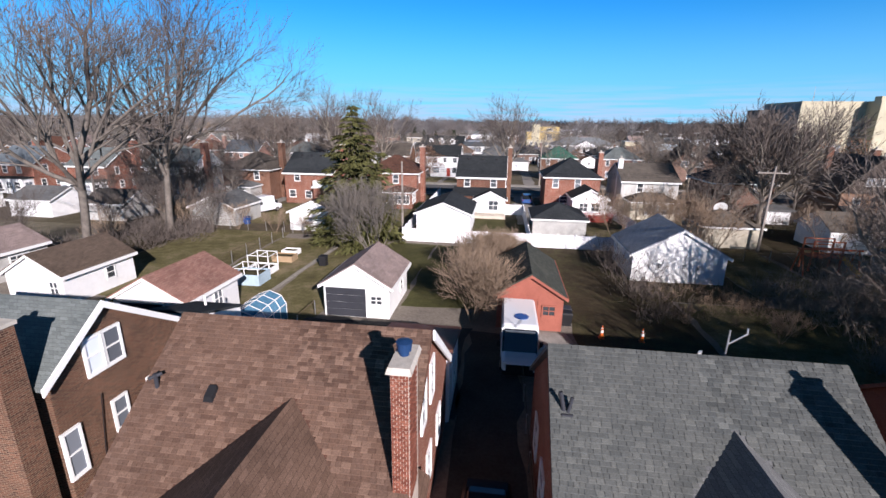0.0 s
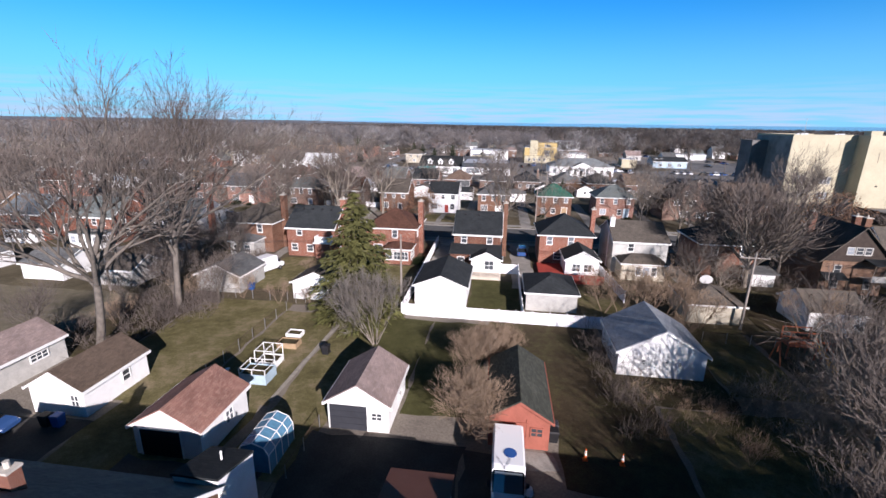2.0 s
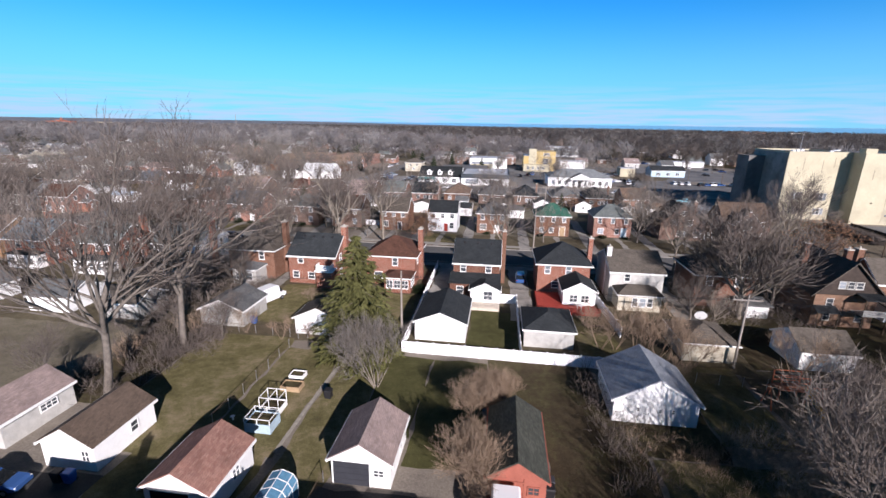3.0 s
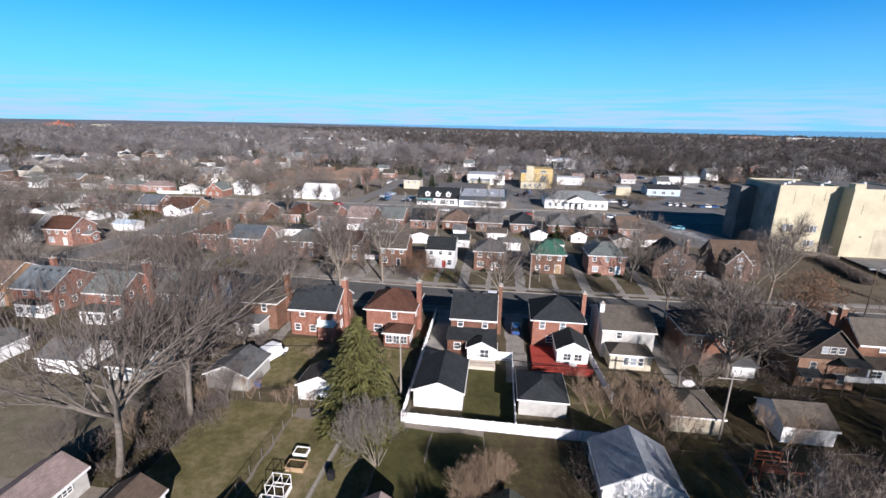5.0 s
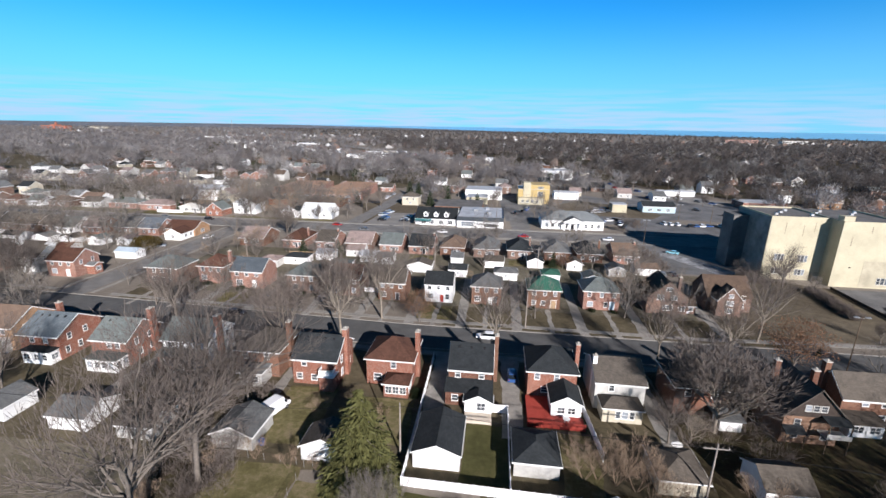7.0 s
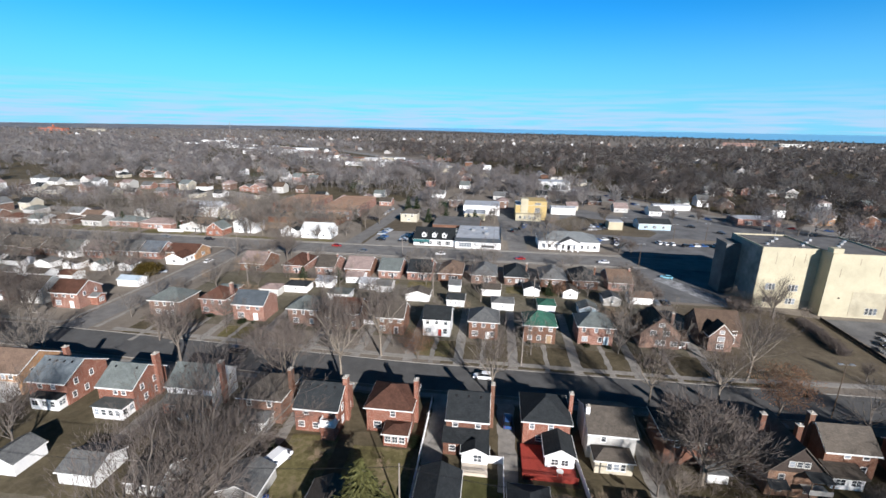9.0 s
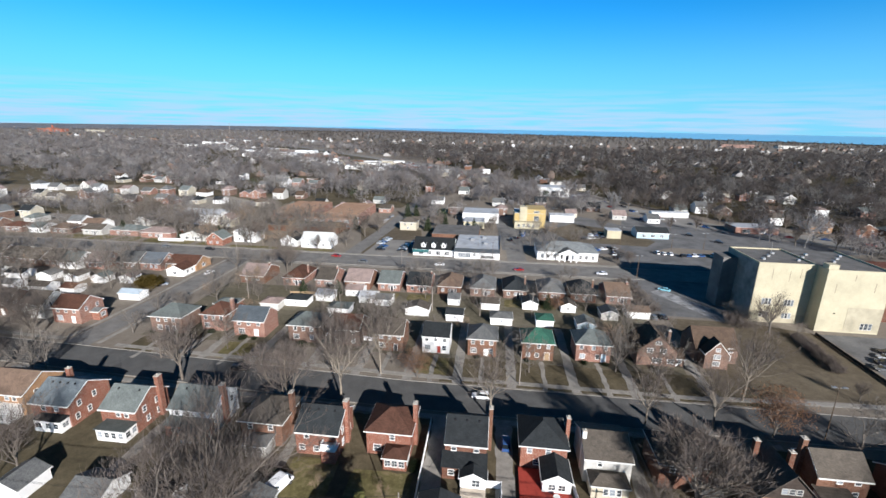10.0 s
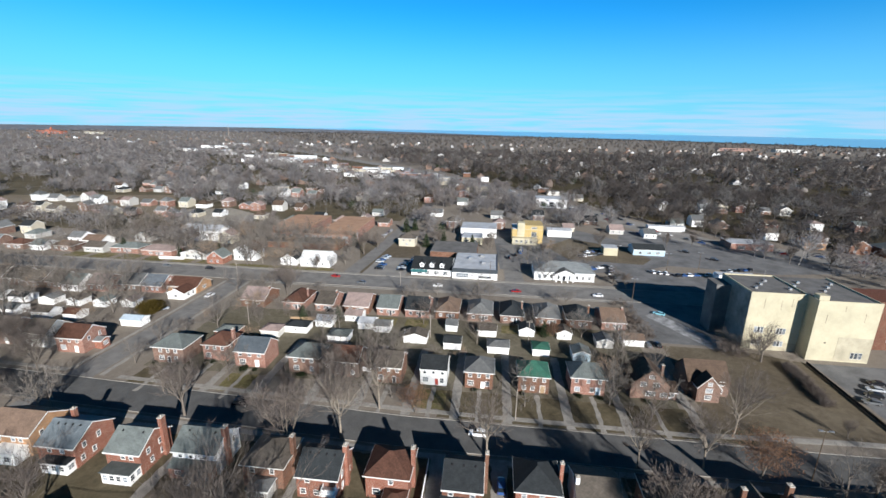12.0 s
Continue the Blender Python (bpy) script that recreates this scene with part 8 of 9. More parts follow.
def conifer(x, y, h, rad, seed, mat, label, name="spruce_tree", whorls=26, dense=1.0):
    """A spruce: trunk, whorls of drooping boughs, each a spray of needle clumps."""
    g = np.random.default_rng(seed)
    e = thing(name, x, y, label, "tree", group="conifers")
    part("trunk", Build().tube((0, 0, -0.1), (0, 0, h * 0.97), h * 0.016, 0.02, 8), BARK, e)
    cs, ds, segs = [], [], []
    for i in range(whorls):
        t = (i + 0.5) / whorls
        z = h * (0.06 + 0.92 * t)
        R_ = rad * (1 - t) ** 0.68 * (0.9 + 0.2 * math.sin(i * 2.3)) + 0.12
        m = int(9 - 4 * t)
        for k in range(m):
            a = 2 * math.pi * k / m + i * 0.7 + g.uniform(-0.3, 0.3)
            L = R_ * g.uniform(0.72, 1.12)
            ca, sa = math.cos(a), math.sin(a)
            drop = 0.28 * L
            segs.append((0, 0, z, ca * L * 0.6, sa * L * 0.6, z - drop * 0.4, 0.05, 0.03))
            segs.append((ca * L * 0.6, sa * L * 0.6, z - drop * 0.4, ca * L, sa * L, z - drop * 0.55, 0.03, 0.01))
            n = int(max(8, 34 * L / rad * 1.6) * dense)
            q = 0.1 + 0.95 * g.random(n) ** 0.75
            side = g.normal(size=n) * 0.14 * L * (0.4 + q)
            zz = z - drop * (q * 0.9 - 0.35 * q * q) + g.normal(size=n) * 0.07 - np.abs(side) * 0.25
            cs.append(np.stack([ca * L * q - sa * side, sa * L * q + ca * side, zz], axis=1))
            out = np.stack([ca - sa * np.sign(side) * 0.7, sa + ca * np.sign(side) * 0.7, np.full(n, -0.35)], axis=1)
            ds.append(out + g.normal(size=out.shape) * 0.3)
    c, d1 = np.concatenate(cs), np.concatenate(ds)
    d1 /= np.linalg.norm(d1, axis=1, keepdims=True)
    d2 = np.cross(d1, g.normal(size=d1.shape) * 0.5 + np.array([0, 0, 1.0]))
    d2 /= np.linalg.norm(d2, axis=1, keepdims=True)
    sz = (0.13 + rad * 0.05) * (0.6 + 0.8 * g.random((len(c), 1)))
    v = np.stack([c - d1 * sz, c - d2 * sz * 0.26, c + d1 * sz * 1.1, c + d2 * sz * 0.26], axis=1).reshape(-1, 3)
    f = np.arange(len(v)).reshape(-1, 4)
    o = new("needles", np_mesh("needles", v, f, mat))
    o.parent = e
    v, f = tubes(np.array(segs), 3)
    o = new("boughs", np_mesh("boughs", v, f, BARK))
    o.parent = e
    return e


conifer(-16.2, 47.4, 15.3, 5.6, 5, SPRUCE, "tall olive-green spruce at the end of a garden", whorls=26, dense=2.6)
small_con = conifer(-69.5, 149, 6.5, 2.0, 6, EVERGREEN, "dark evergreen in a back garden", whorls=16)
for i, (x, y, sc) in enumerate([(-57.5, 152.5, 0.9), (20, 149.5, 0.9), (-160, 217, 1.1), (-172, 219, 0.9), (-150, 222, 1.2), (-208, 222, 1.3), (-84, 258, 1.3), (-40, 262, 1.4), (-30, 268, 1.5), (-12, 266, 1.3), (-36.5, 62.4, 0.35), (-37.3, 63.3, 0.3), (-60, 300, 1.6), (-55, 306, 1.4), (70, 96, 0.3)]):
    place(small_con, x, y, i * 50, sc)


def shrub(x, y, rx, h, mat, label, seed=1, n=500, name="shrub", size=0.16):
    e = thing(name, x, y, label, "shrub", group="shrubs")
    v, f = leaf_cards(seed, n, h, rx, 0.05, size)
    o = new("leaves", np_mesh("leaves", v, f, mat))
    o.parent = e
    sg = []
    g = random.Random(seed)
    for k in range(7):
        a = g.uniform(0, 6.28)
        sg.append((0, 0, 0, math.cos(a) * rx * 0.6, math.sin(a) * rx * 0.6, h * 0.7, 0.04, 0.015))
    v, f = tubes(np.array(sg), 4)
    o = new("stems", np_mesh("stems", v, f, BARK))
    o.parent = e
    return e


shrub(-130.4, 146.5, 4.6, 5.0, HEDGE, "large rounded bronze-green hedge by a side street", 3, 2600, size=0.35)
sh = shrub(-72.5, 112.6, 1.6, 1.3, EVERGREEN, "low clipped evergreen shrub by a front door", 4, 700, size=0.14)
for i, (x, y, sc) in enumerate([(-69, 112.8, 0.6), (-94, 112, 0.8), (-84, 115, 0.9), (-54, 112, 0.9), (-3, 111.6, 0.6), (10.5, 111.8, 0.6), (26, 112.8, 0.7), (31.5, 112.6, 0.6), (-38.2, 64, 0.9), (-13, 70, 0.7), (-13, 68.4, 0.6), (44, 112.8, 0.7), (-101, 112, 0.7), (18.6, 153, 1.2)]):
    o = place(sh, x, y, i * 33, sc)

# ---- middle distance: trees between the houses ----
m1 = bare_tree(-110, 172, grow(101, 13, 0.9, (6, 6, 5, 3), r=0.2, up=0.06), "bare grey-brown garden tree", group="garden trees", twig=TWIG_PALE, least=0.03)
m2 = bare_tree(-3.5, 140, grow(107, 15, 0.75, (6, 6, 5, 3), r=0.22, up=0.06), "bare grey-brown garden tree", group="garden trees", least=0.035)
m3 = bare_tree(-90, 150, grow(113, 11, 0.95, (6, 6, 5, 3), r=0.18, up=0.06), "bare tan-brown garden tree", group="garden trees", twig=TWIG_TAN, least=0.035)
rng = random.Random(77)
spots, JOIN = 0, []
while spots < 255:
    x, y = rng.uniform(-260, 60), rng.uniform(100, 262)
    if -64 < x < 12 and 204 < y < 262 or not clear(x, y, 1.6) or (x > 52 and y > 100):
        continue
    inner = x > -130 and y < 206
    if inner and rng.random() < 0.15:
        continue
    size = rng.uniform(0.45, 1.0) if inner else rng.uniform(0.6, 1.5)
    if spots < 60:
        place(rng.choice([m1, m2, m3]), x, y, rng.uniform(0, 360), size)
    else:
        JOIN.append((rng.choice([m1, m2, m3]), x, y, rng.uniform(0, 6.28), size))
    spots += 1
for i in range(100):
    x, y = (rng.uniform(-190, -98), rng.uniform(30, 95)) if i < 70 else (rng.uniform(66, 130), rng.uniform(60, 84))
    if clear(x, y, 1.5):
        JOIN.append((rng.choice([m1, m2, m3]), x, y, rng.uniform(0, 6.28), rng.uniform(0.7, 1.15)))
vs, fs, at_ = [], [], 0
for e, x, y, a, sc in JOIN:
    for o in e.children:
        me = o.data
        co = np.empty(len(me.vertices) * 3, dtype=np.float32)
        me.vertices.foreach_get("co", co)
        co = co.reshape(-1, 3) * sc
        ca, sa = math.cos(a), math.sin(a)
        vs.append(np.stack([co[:, 0] * ca - co[:, 1] * sa + x, co[:, 0] * sa + co[:, 1] * ca + y, co[:, 2]], 1))
        li = np.empty(len(me.loops), dtype=np.int32)
        me.loops.foreach_get("vertex_index", li)
        fs.append((li.reshape(-1, 3) if o.name.startswith("crown") else li.reshape(-1, 4)[:, [0, 1, 2, 0, 2, 3]].reshape(-1, 3)) + at_)
        at_ += len(co)
tagged(new("garden_trees", np_mesh("garden_trees", np.concatenate(vs), np.concatenate(fs), TWIG_PALE)), "many bare garden trees among houses", "trees", kind="stuff")

# ---- houses of the wider neighbourhood ----
wl = [BRICK_UMBER, GREYSIDE, BRICK_ROSE, WHITE, GREYSIDE, CREAM, BRICK_UMBER, WHITE]
rf = [ROOF_DARK, ROOF_GREY, ROOF_BARK, ROOF_GREY, ROOF_UMBER, ROOF_TEAL, ROOF_PINK]
rng = random.Random(31)


def plain_house(x, y, two, turn_y=False):
    w_, d_ = rng.uniform(7.5, 10), rng.uniform(8, 11)
    if not clear(x, y, 5.5):
        return
    house(x - w_ / 2, x + w_ / 2, y - d_ / 2, y + d_ / 2, "neighbourhood house among bare trees", eave=5.2 if two else 3.1, rise=rng.uniform(2.2, 3.4), style=rng.choice(["gx", "gy", "hip", "gx"]), wall=rng.choice(wl), roof=rng.choice(rf), group="neighbourhood houses",
          S=[(-2.3, 1.6, 1.1, 1.2), (2.2, 1.6, 1.1, 1.2)] + ([(-2.3, 4.3, 0.9, 1.2), (2.2, 4.3, 0.9, 1.2)] if two else []))


for x in range(-330, -216, 14):
    plain_house(x, 118 + rng.uniform(-2, 2), True)
    plain_house(x, 74 + rng.uniform(-2, 2), True)
for x in range(-212, -122, 14):
    plain_house(x, 74 + rng.uniform(-2, 2), True)
for x in range(-420, -284, 14):
    plain_house(x, 224 + rng.uniform(-2, 2), False)
for y in (246, 320, 360, 430, 470):
    for x in range(-420, -150 if y < 300 else 330, 17):
        if rng.random() < (0.42 if x > 60 else 0.75 if x < -150 else 0.4):
            plain_house(x + rng.uniform(-3, 3), y + rng.uniform(-8, 8), rng.random() < 0.5)
for k in range(84):
    t = rng.random()
    a, b_ = [((40, 485), (-45, 622)), ((-45, 622), (-150, 768)), ((-203, 700), (-339, 830)), ((-130, 645), (-203, 700)), ((-339, 830), (-531, 1019)), ((-531, 1019), (-760, 1160))][k % 6]
    x, y = a[0] + (b_[0] - a[0]) * t + rng.choice([-1, 1]) * rng.uniform(2 if k % 6 > 1 else 24, 30 if k % 6 > 1 else 60), a[1] + (b_[1] - a[1]) * t + rng.uniform(-10, 10)
    w_, d_ = rng.uniform(8, 18) * (1 if k % 6 < 2 else 1.7), rng.uniform(8, 14)
    if clear(x, y, 9):
        house(x - w_ / 2, x + w_ / 2, y - d_ / 2, y + d_ / 2, "low commercial building along the avenue", eave=rng.uniform(3.8, 6), rise=0, style="flat", wall=rng.choice([WHITE, BRICK_ROSE, CREAM, GREYSIDE, BRICK_BROWN]), roof=rng.choice([FLATROOF, FLATROOF, GRAVELROOF]), over=0.0, name="shop", category="shop")

# far houses, too many to count
YARDS = []
for x, y, w_, d_, e_ in ((-770, 1094, 60, 30, 7), (-700, 1090, 40, 25, 6), (-838, 1265, 70, 30, 7), (-862, 1427, 80, 30, 8), (-455, 827, 62, 24, 6), (-395, 840, 40, 20, 6), (-432, 884, 54, 24, 6), (-418, 958, 44, 20, 6), (-203, 636, 30, 18, 5), (-158, 626, 44, 16, 5.5), (-104, 606, 26, 14, 5), (-97, 658, 24, 14, 5), (-330, 760, 30, 18, 5), (-262, 690, 34, 16, 5), (-520, 930, 40, 20, 6), (-620, 1010, 46, 20, 6)):
    house(x - w_ / 2, x + w_ / 2, y - d_ / 2, y + d_ / 2, "long low white store beside the far avenue", eave=e_, rise=0, style="flat", wall=WHITE, roof=FLATROOF, over=0.0, name="shop", category="shop", S=[(-w_ * 0.25, 1.8, 6, 2, 5), (w_ * 0.2, 1.8, 6, 2, 5)])
    YARDS += [(x + u, y) for u in range(int(-w_ / 2), int(w_ / 2) + 1, 14)]
fh_w, fh_r = Build(), {k: Build() for k in range(3)}
for i in range(520):
    t = rng.random() ** 0.95
    y = 490 + 1500 * t
    x = rng.uniform(-1.15, 1.1) * y
    d = abs((x + 45) - (622 - y) * 0.78) if 480 < y < 1250 else 99
    if d < 40:
        continue
    w_, d_, e_, r_ = rng.uniform(8, 14), rng.uniform(8, 12), rng.choice([3.4, 5.6, 6.2]), rng.uniform(2.8, 4.4)
    if i % 4 == 0:
        YARDS.append((x, y))
    x0, x1, y0, y1, cx = x - w_ / 2, x + w_ / 2, y - d_ / 2, y + d_ / 2, x
    fh_w.v += [(x0, y0, 0), (x1, y0, 0), (x1, y0, e_), (cx, y0, e_ + r_), (x0, y0, e_), (x1, y1, 0), (x1, y1, e_), (x0, y1, 0), (x0, y1, e_)]
    k = len(fh_w.v) - 9
    fh_w.f += [(k, k + 1, k + 2, k + 3, k + 4), (k + 1, k + 5, k + 6, k + 2), (k, k + 4, k + 8, k + 7)]
    b_ = fh_r[i % 3]
    b_.face((x0 - 0.4, y0, e_ - 0.2), (cx, y0 - 0.3, e_ + r_), (cx, y1, e_ + r_), (x0 - 0.4, y1, e_ - 0.2)).face((cx, y0 - 0.3, e_ + r_), (x1 + 0.4, y0, e_ - 0.2), (x1 + 0.4, y1, e_ - 0.2), (cx, y1, e_ + r_))


def island_mat(name, stops, rough=0.85):
    m, n, l, b = material(name, rough)
    g = n.new("ShaderNodeNewGeometry")
    l.new(ramp(n, l, g.outputs["Random Per Island"], stops), b.inputs["Base Color"])
    return m


far_wall = island_mat("far_walls", [(0.0, (0.6, 0.6, 0.6)), (0.16, (0.4, 0.39, 0.38)), (0.36, (0.26, 0.24, 0.22)), (0.6, (0.2, 0.13, 0.1)), (1.0, (0.16, 0.12, 0.1))])
tagged(new("distant_houses", fh_w.mesh("distant_houses", far_wall)), "distant house walls among bare woods", "houses", kind="stuff")
for k, m_ in enumerate((ROOF_GREY, ROOF_UMBER, ROOF_DARK)):
    tagged(new("distant_roofs", fh_r[k].mesh("distant_roofs", m_)), "distant house roofs among bare woods", "roofs", kind="stuff")

# ---- far woods ----
g = np.random.default_rng(9)


def woods(name, n, y0, y1, twigs, length, width, mat, label, hmin=9, hmax=16, x_of=1.2, power=0.6, keep=None, shell=0.45, rough=0.22):
    y = y0 + (y1 - y0) * g.random(n) ** power
    x = (g.random(n) * 2 - 1) * x_of * y
    ok = np.ones(n, bool)
    pts = [(40, 485), (-45, 622), (-150, 768), (-300, 930), (-560, 1230)]
    for (ax, ay), (bx, by) in zip([(224, 262), (142, 306), (100, 372), (-130, 645), (-203, 700), (-339, 830), (-531, 1019)] + pts[:-1], [(142, 306), (100, 372), (40, 485), (-203, 700), (-339, 830), (-531, 1019), (-760, 1160)] + pts[1:]):
        px_, py_ = bx - ax, by - ay
        t = np.clip(((x - ax) * px_ + (y - ay) * py_) / (px_ ** 2 + py_ ** 2), 0, 1)
        ok &= np.hypot(x - ax - t * px_, y - ay - t * py_) > 20 + np.where(ay > 300, 30, 6) * g.random(n)
    if keep is not None:
        ok &= keep(x, y)
    x, y = x[ok], y[ok]
    n = len(x)
    h = hmin + (hmax - hmin) * g.random(n)
    c = np.stack([x, y, np.zeros(n)], 1)
    R_ = h * (0.3 + 0.14 * g.random(n))
    u = g.normal(size=(n, twigs, 3))
    u /= np.linalg.norm(u, axis=2, keepdims=True)
    rr_ = g.random((n, twigs, 1)) ** shell
    p = c[:, None, :] + u * rr_ * np.stack([R_, R_, h * 0.36], 1)[:, None, :]
    p[:, :, 2] += (h * 0.62)[:, None]
    face = u + np.array([0, 0, 0.25]) + g.normal(size=u.shape) * rough
    d = np.cross(face, g.normal(size=u.shape))
    d /= np.linalg.norm(d, axis=2, keepdims=True)
    s_ = np.cross(d, face)
    s_ /= np.linalg.norm(s_, axis=2, keepdims=True)
    L = length * (0.5 + g.random((n, twigs, 1)))
    a = p - d * L * 0.5
    v = np.stack([a - s_ * width / 2, a + s_ * width / 2, p + d * L * 0.5], 2).reshape(-1, 3)
    tr = np.stack([c + [-0.16, 0, 0], c + [0.16, 0, 0], c + np.stack([0 * h, 0 * h, h * 0.7], 1)], 1).reshape(-1, 3)
    v = np.concatenate([v, tr])
    f = np.arange(len(v)).reshape(-1, 3)
    tagged(new(name, np_mesh(name, v, f, mat)), label, "woods", kind="stuff")


def brush(x0, x1, y0, y1, n, twigs, hmin, hmax, length, width, mat, label):
    """Tangled undergrowth: many thin twigs standing up from the ground."""
    x, y = x0 + (x1 - x0) * g.random(n), y0 + (y1 - y0) * g.random(n)
    ok = np.array([clear(a, b_, 0.6) for a, b_ in zip(x, y)])
    x, y = x[ok], y[ok]
    n = len(x)
    h = hmin + (hmax - hmin) * g.random(n) ** 1.6
    u = g.normal(size=(n, twigs, 3)) * np.array([0.32, 0.32, 0]) * h[:, None, None]
    p = np.stack([x, y, 0 * x], 1)[:, None, :] + u
    p[:, :, 2] = h[:, None] * g.random((n, twigs)) ** 0.8 * 0.8
    d = u * 0.5 + g.normal(size=u.shape) * 0.45 + np.array([0, 0, 0.8])
    d /= np.linalg.norm(d, axis=2, keepdims=True)
    s_ = np.cross(d, g.normal(size=d.shape))
    s_ /= np.linalg.norm(s_, axis=2, keepdims=True)
    L = length * (0.5 + g.random((n, twigs, 1)))
    v = np.stack([p - s_ * width / 2, p + s_ * width / 2, p + d * L], 2).reshape(-1, 3)
    f = np.arange(len(v)).reshape(-1, 3)
    tagged(new("brush", np_mesh("brush", v, f, mat)), label, "undergrowth", kind="stuff")


brush(-46, -36, 33.8, 50, 60, 60, 0.8, 3.2, 1.3, 0.045, TWIG, "tangled bare undergrowth beneath tall trees")
brush(-38.5, -33.5, 43, 50, 22, 70, 0.8, 3.0, 1.0, 0.04, TWIG, "tangled bare undergrowth at a lawn's edge")
brush(27, 52, 20, 40, 150, 70, 1.0, 4.0, 1.2, 0.045, TWIG_WARM, "tangled bare undergrowth beneath spreading trees")
brush(10, 12.6, 29, 46, 46, 60, 0.8, 3.6, 1.0, 0.035, TWIG, "tangled bare undergrowth along a leafy drive")
brush(21, 29, 22, 38, 90, 60, 0.8, 3.4, 1.1, 0.04, TWIG_WARM, "tangled bare undergrowth beneath spreading trees")
brush(12, 21, 29, 37, 40, 50, 0.4, 1.5, 0.7, 0.03, TWIG_TAN, "dead brown weeds and brambles")
brush(29, 45, 60, 82, 70, 60, 1.0, 4.5, 1.4, 0.05, TWIG, "tangled bare undergrowth among houses")
brush(72, 100, 60, 84, 50, 50, 1.0, 4.0, 1.5, 0.07, TWIG, "tangled bare undergrowth among houses")
for k in range(9):
    brush(93.6 - k * 0.25, 96.2 - k * 0.25, 136.5 - k * 2.4, 139.5 - k * 2.4, 18, 60, 1.0, 2.2, 0.9, 0.09, TWIG, "bank of brown brush on a dry slope")
brush(52, 59, 150, 186, 70, 50, 1.0, 4.0, 1.3, 0.09, TWIG, "bare brush along a lot")
brush(78, 88, 142, 150, 40, 60, 1.5, 5.5, 1.4, 0.09, TWIG, "bare brush beside a pale building")
brush(-60, -38, 59, 67, 50, 60, 0.8, 3.0, 1.3, 0.06, TWIG, "bare brush behind brick houses")


def glades(x, y):
    """Uneven clearings, so that the woods stand in clumps."""
    w = np.sin(x * 0.043 + 2.1 * np.sin(y * 0.017)) + np.sin(y * 0.051 + 1.7 * np.sin(x * 0.023)) + np.sin((x + y) * 0.019)
    ok = w + g.normal(size=len(x)) * 0.45 > -0.95
    for hx, hy in YARDS:
        ok &= ~((np.abs(x - hx * y / hy) < 9) & (y < hy + 4) & (y > hy - 12 - hy * 0.035))
    return ok


def in_park(x, y):
    c = [(-479, 381), (-358, 280), (-246, 314), (-324, 417)]
    ok = np.ones(len(x), bool)
    for (ax, ay), (bx, by) in zip(c, c[1:] + c[:1]):
        ok &= (bx - ax) * (y - ay) - (by - ay) * (x - ax) > 0
    return ok


def open_land(x, y):
    """Keeps the shops, lots and fields free of woods."""
    shops = (x > -70) & (x < 150) & (y < 330) & ~((x < 4) & (y > 258) & (g.random(len(x)) < 0.7))
    lots = (x > 50) & (y < 260) & (x < 180)
    fld = ((x > -262) & (x < -180) & (y > 268) & (y < 355)) | in_park(x, y) | ((x > -140) & (x < -78) & (y > 258) & (y < 298))
    school = (x > -152) & (x < -58) & (y < 335)
    open_ = (x > -300) & (x < -150) & (y < 292) & (g.random(len(x)) < 0.3)
    ok = ~(shops | lots | fld | school | open_) & glades(x, y)
    for a, b_, c, d_ in FOOT:
        if d_ > 225:
            ok &= ~((x > a - 3) & (x < b_ + 3) & (y > c - 13) & (y < d_ + 2))
    return ok


def thick_right(x, y):
    """Woods thicken east of the avenue."""
    return open_land(x, y) & ((x > 60) | (g.random(len(x)) < 0.4))


FAR_TREES = []
for k, (h, ln, up_) in enumerate(((14, 0.9, 0.05), (15, 0.7, 0.1), (13, 1.0, 0.04))):
    t_ = grow(201 + 7 * k, h, ln, (6, 6, 5), (0.28, 0.42, 0.3, 0.2), r=0.2, up=up_, wander=0.25)
    t_[:, 6] = np.maximum(t_[:, 6] * 1.2, 0.095)
    FAR_TREES.append(ribbons(t_, 5 + k)[0])


def tree_belt(n, y0, y1, mat, label, keep, hmin=0.6, hmax=1.45, x_of=1.4):
    """Whole bare trees, joined, over a wide stretch of land."""
    y = y0 + (y1 - y0) * g.random(n) ** 0.8
    x = (g.random(n) * 2 - 1) * x_of * y
    ok = keep(x, y) & np.array([clear(a, b_, 2.0) for a, b_ in zip(x, y)])
    vs_ = []
    for a, b_ in zip(x[ok], y[ok]):
        t_, an, sc = FAR_TREES[int(g.integers(3))], g.random() * 6.28, hmin + (hmax - hmin) * g.random()
        ca, sa = math.cos(an) * sc, math.sin(an) * sc
        vs_.append(np.stack([t_[:, 0] * ca - t_[:, 1] * sa + a, t_[:, 0] * sa + t_[:, 1] * ca + b_, t_[:, 2] * sc], 1))
    v = np.concatenate(vs_)
    tagged(new("woods", np_mesh("woods", v, np.arange(len(v)).reshape(-1, 3), mat)), label, "woods", kind="stuff")


def shore(x, y):
    """Distance of the lake's shore from the start of the walk, nearer towards the east."""
    az = np.degrees(np.arctan2(x, y))
    return np.where(az < -26, 9999.0, 4600 - 1450 * np.clip((az + 15) / 58, 0, 1) ** 0.8)


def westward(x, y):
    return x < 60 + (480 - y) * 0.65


def on_land(x, y):
    return glades(x, y) & (np.hypot(x, y) < shore(x, y) - 60)


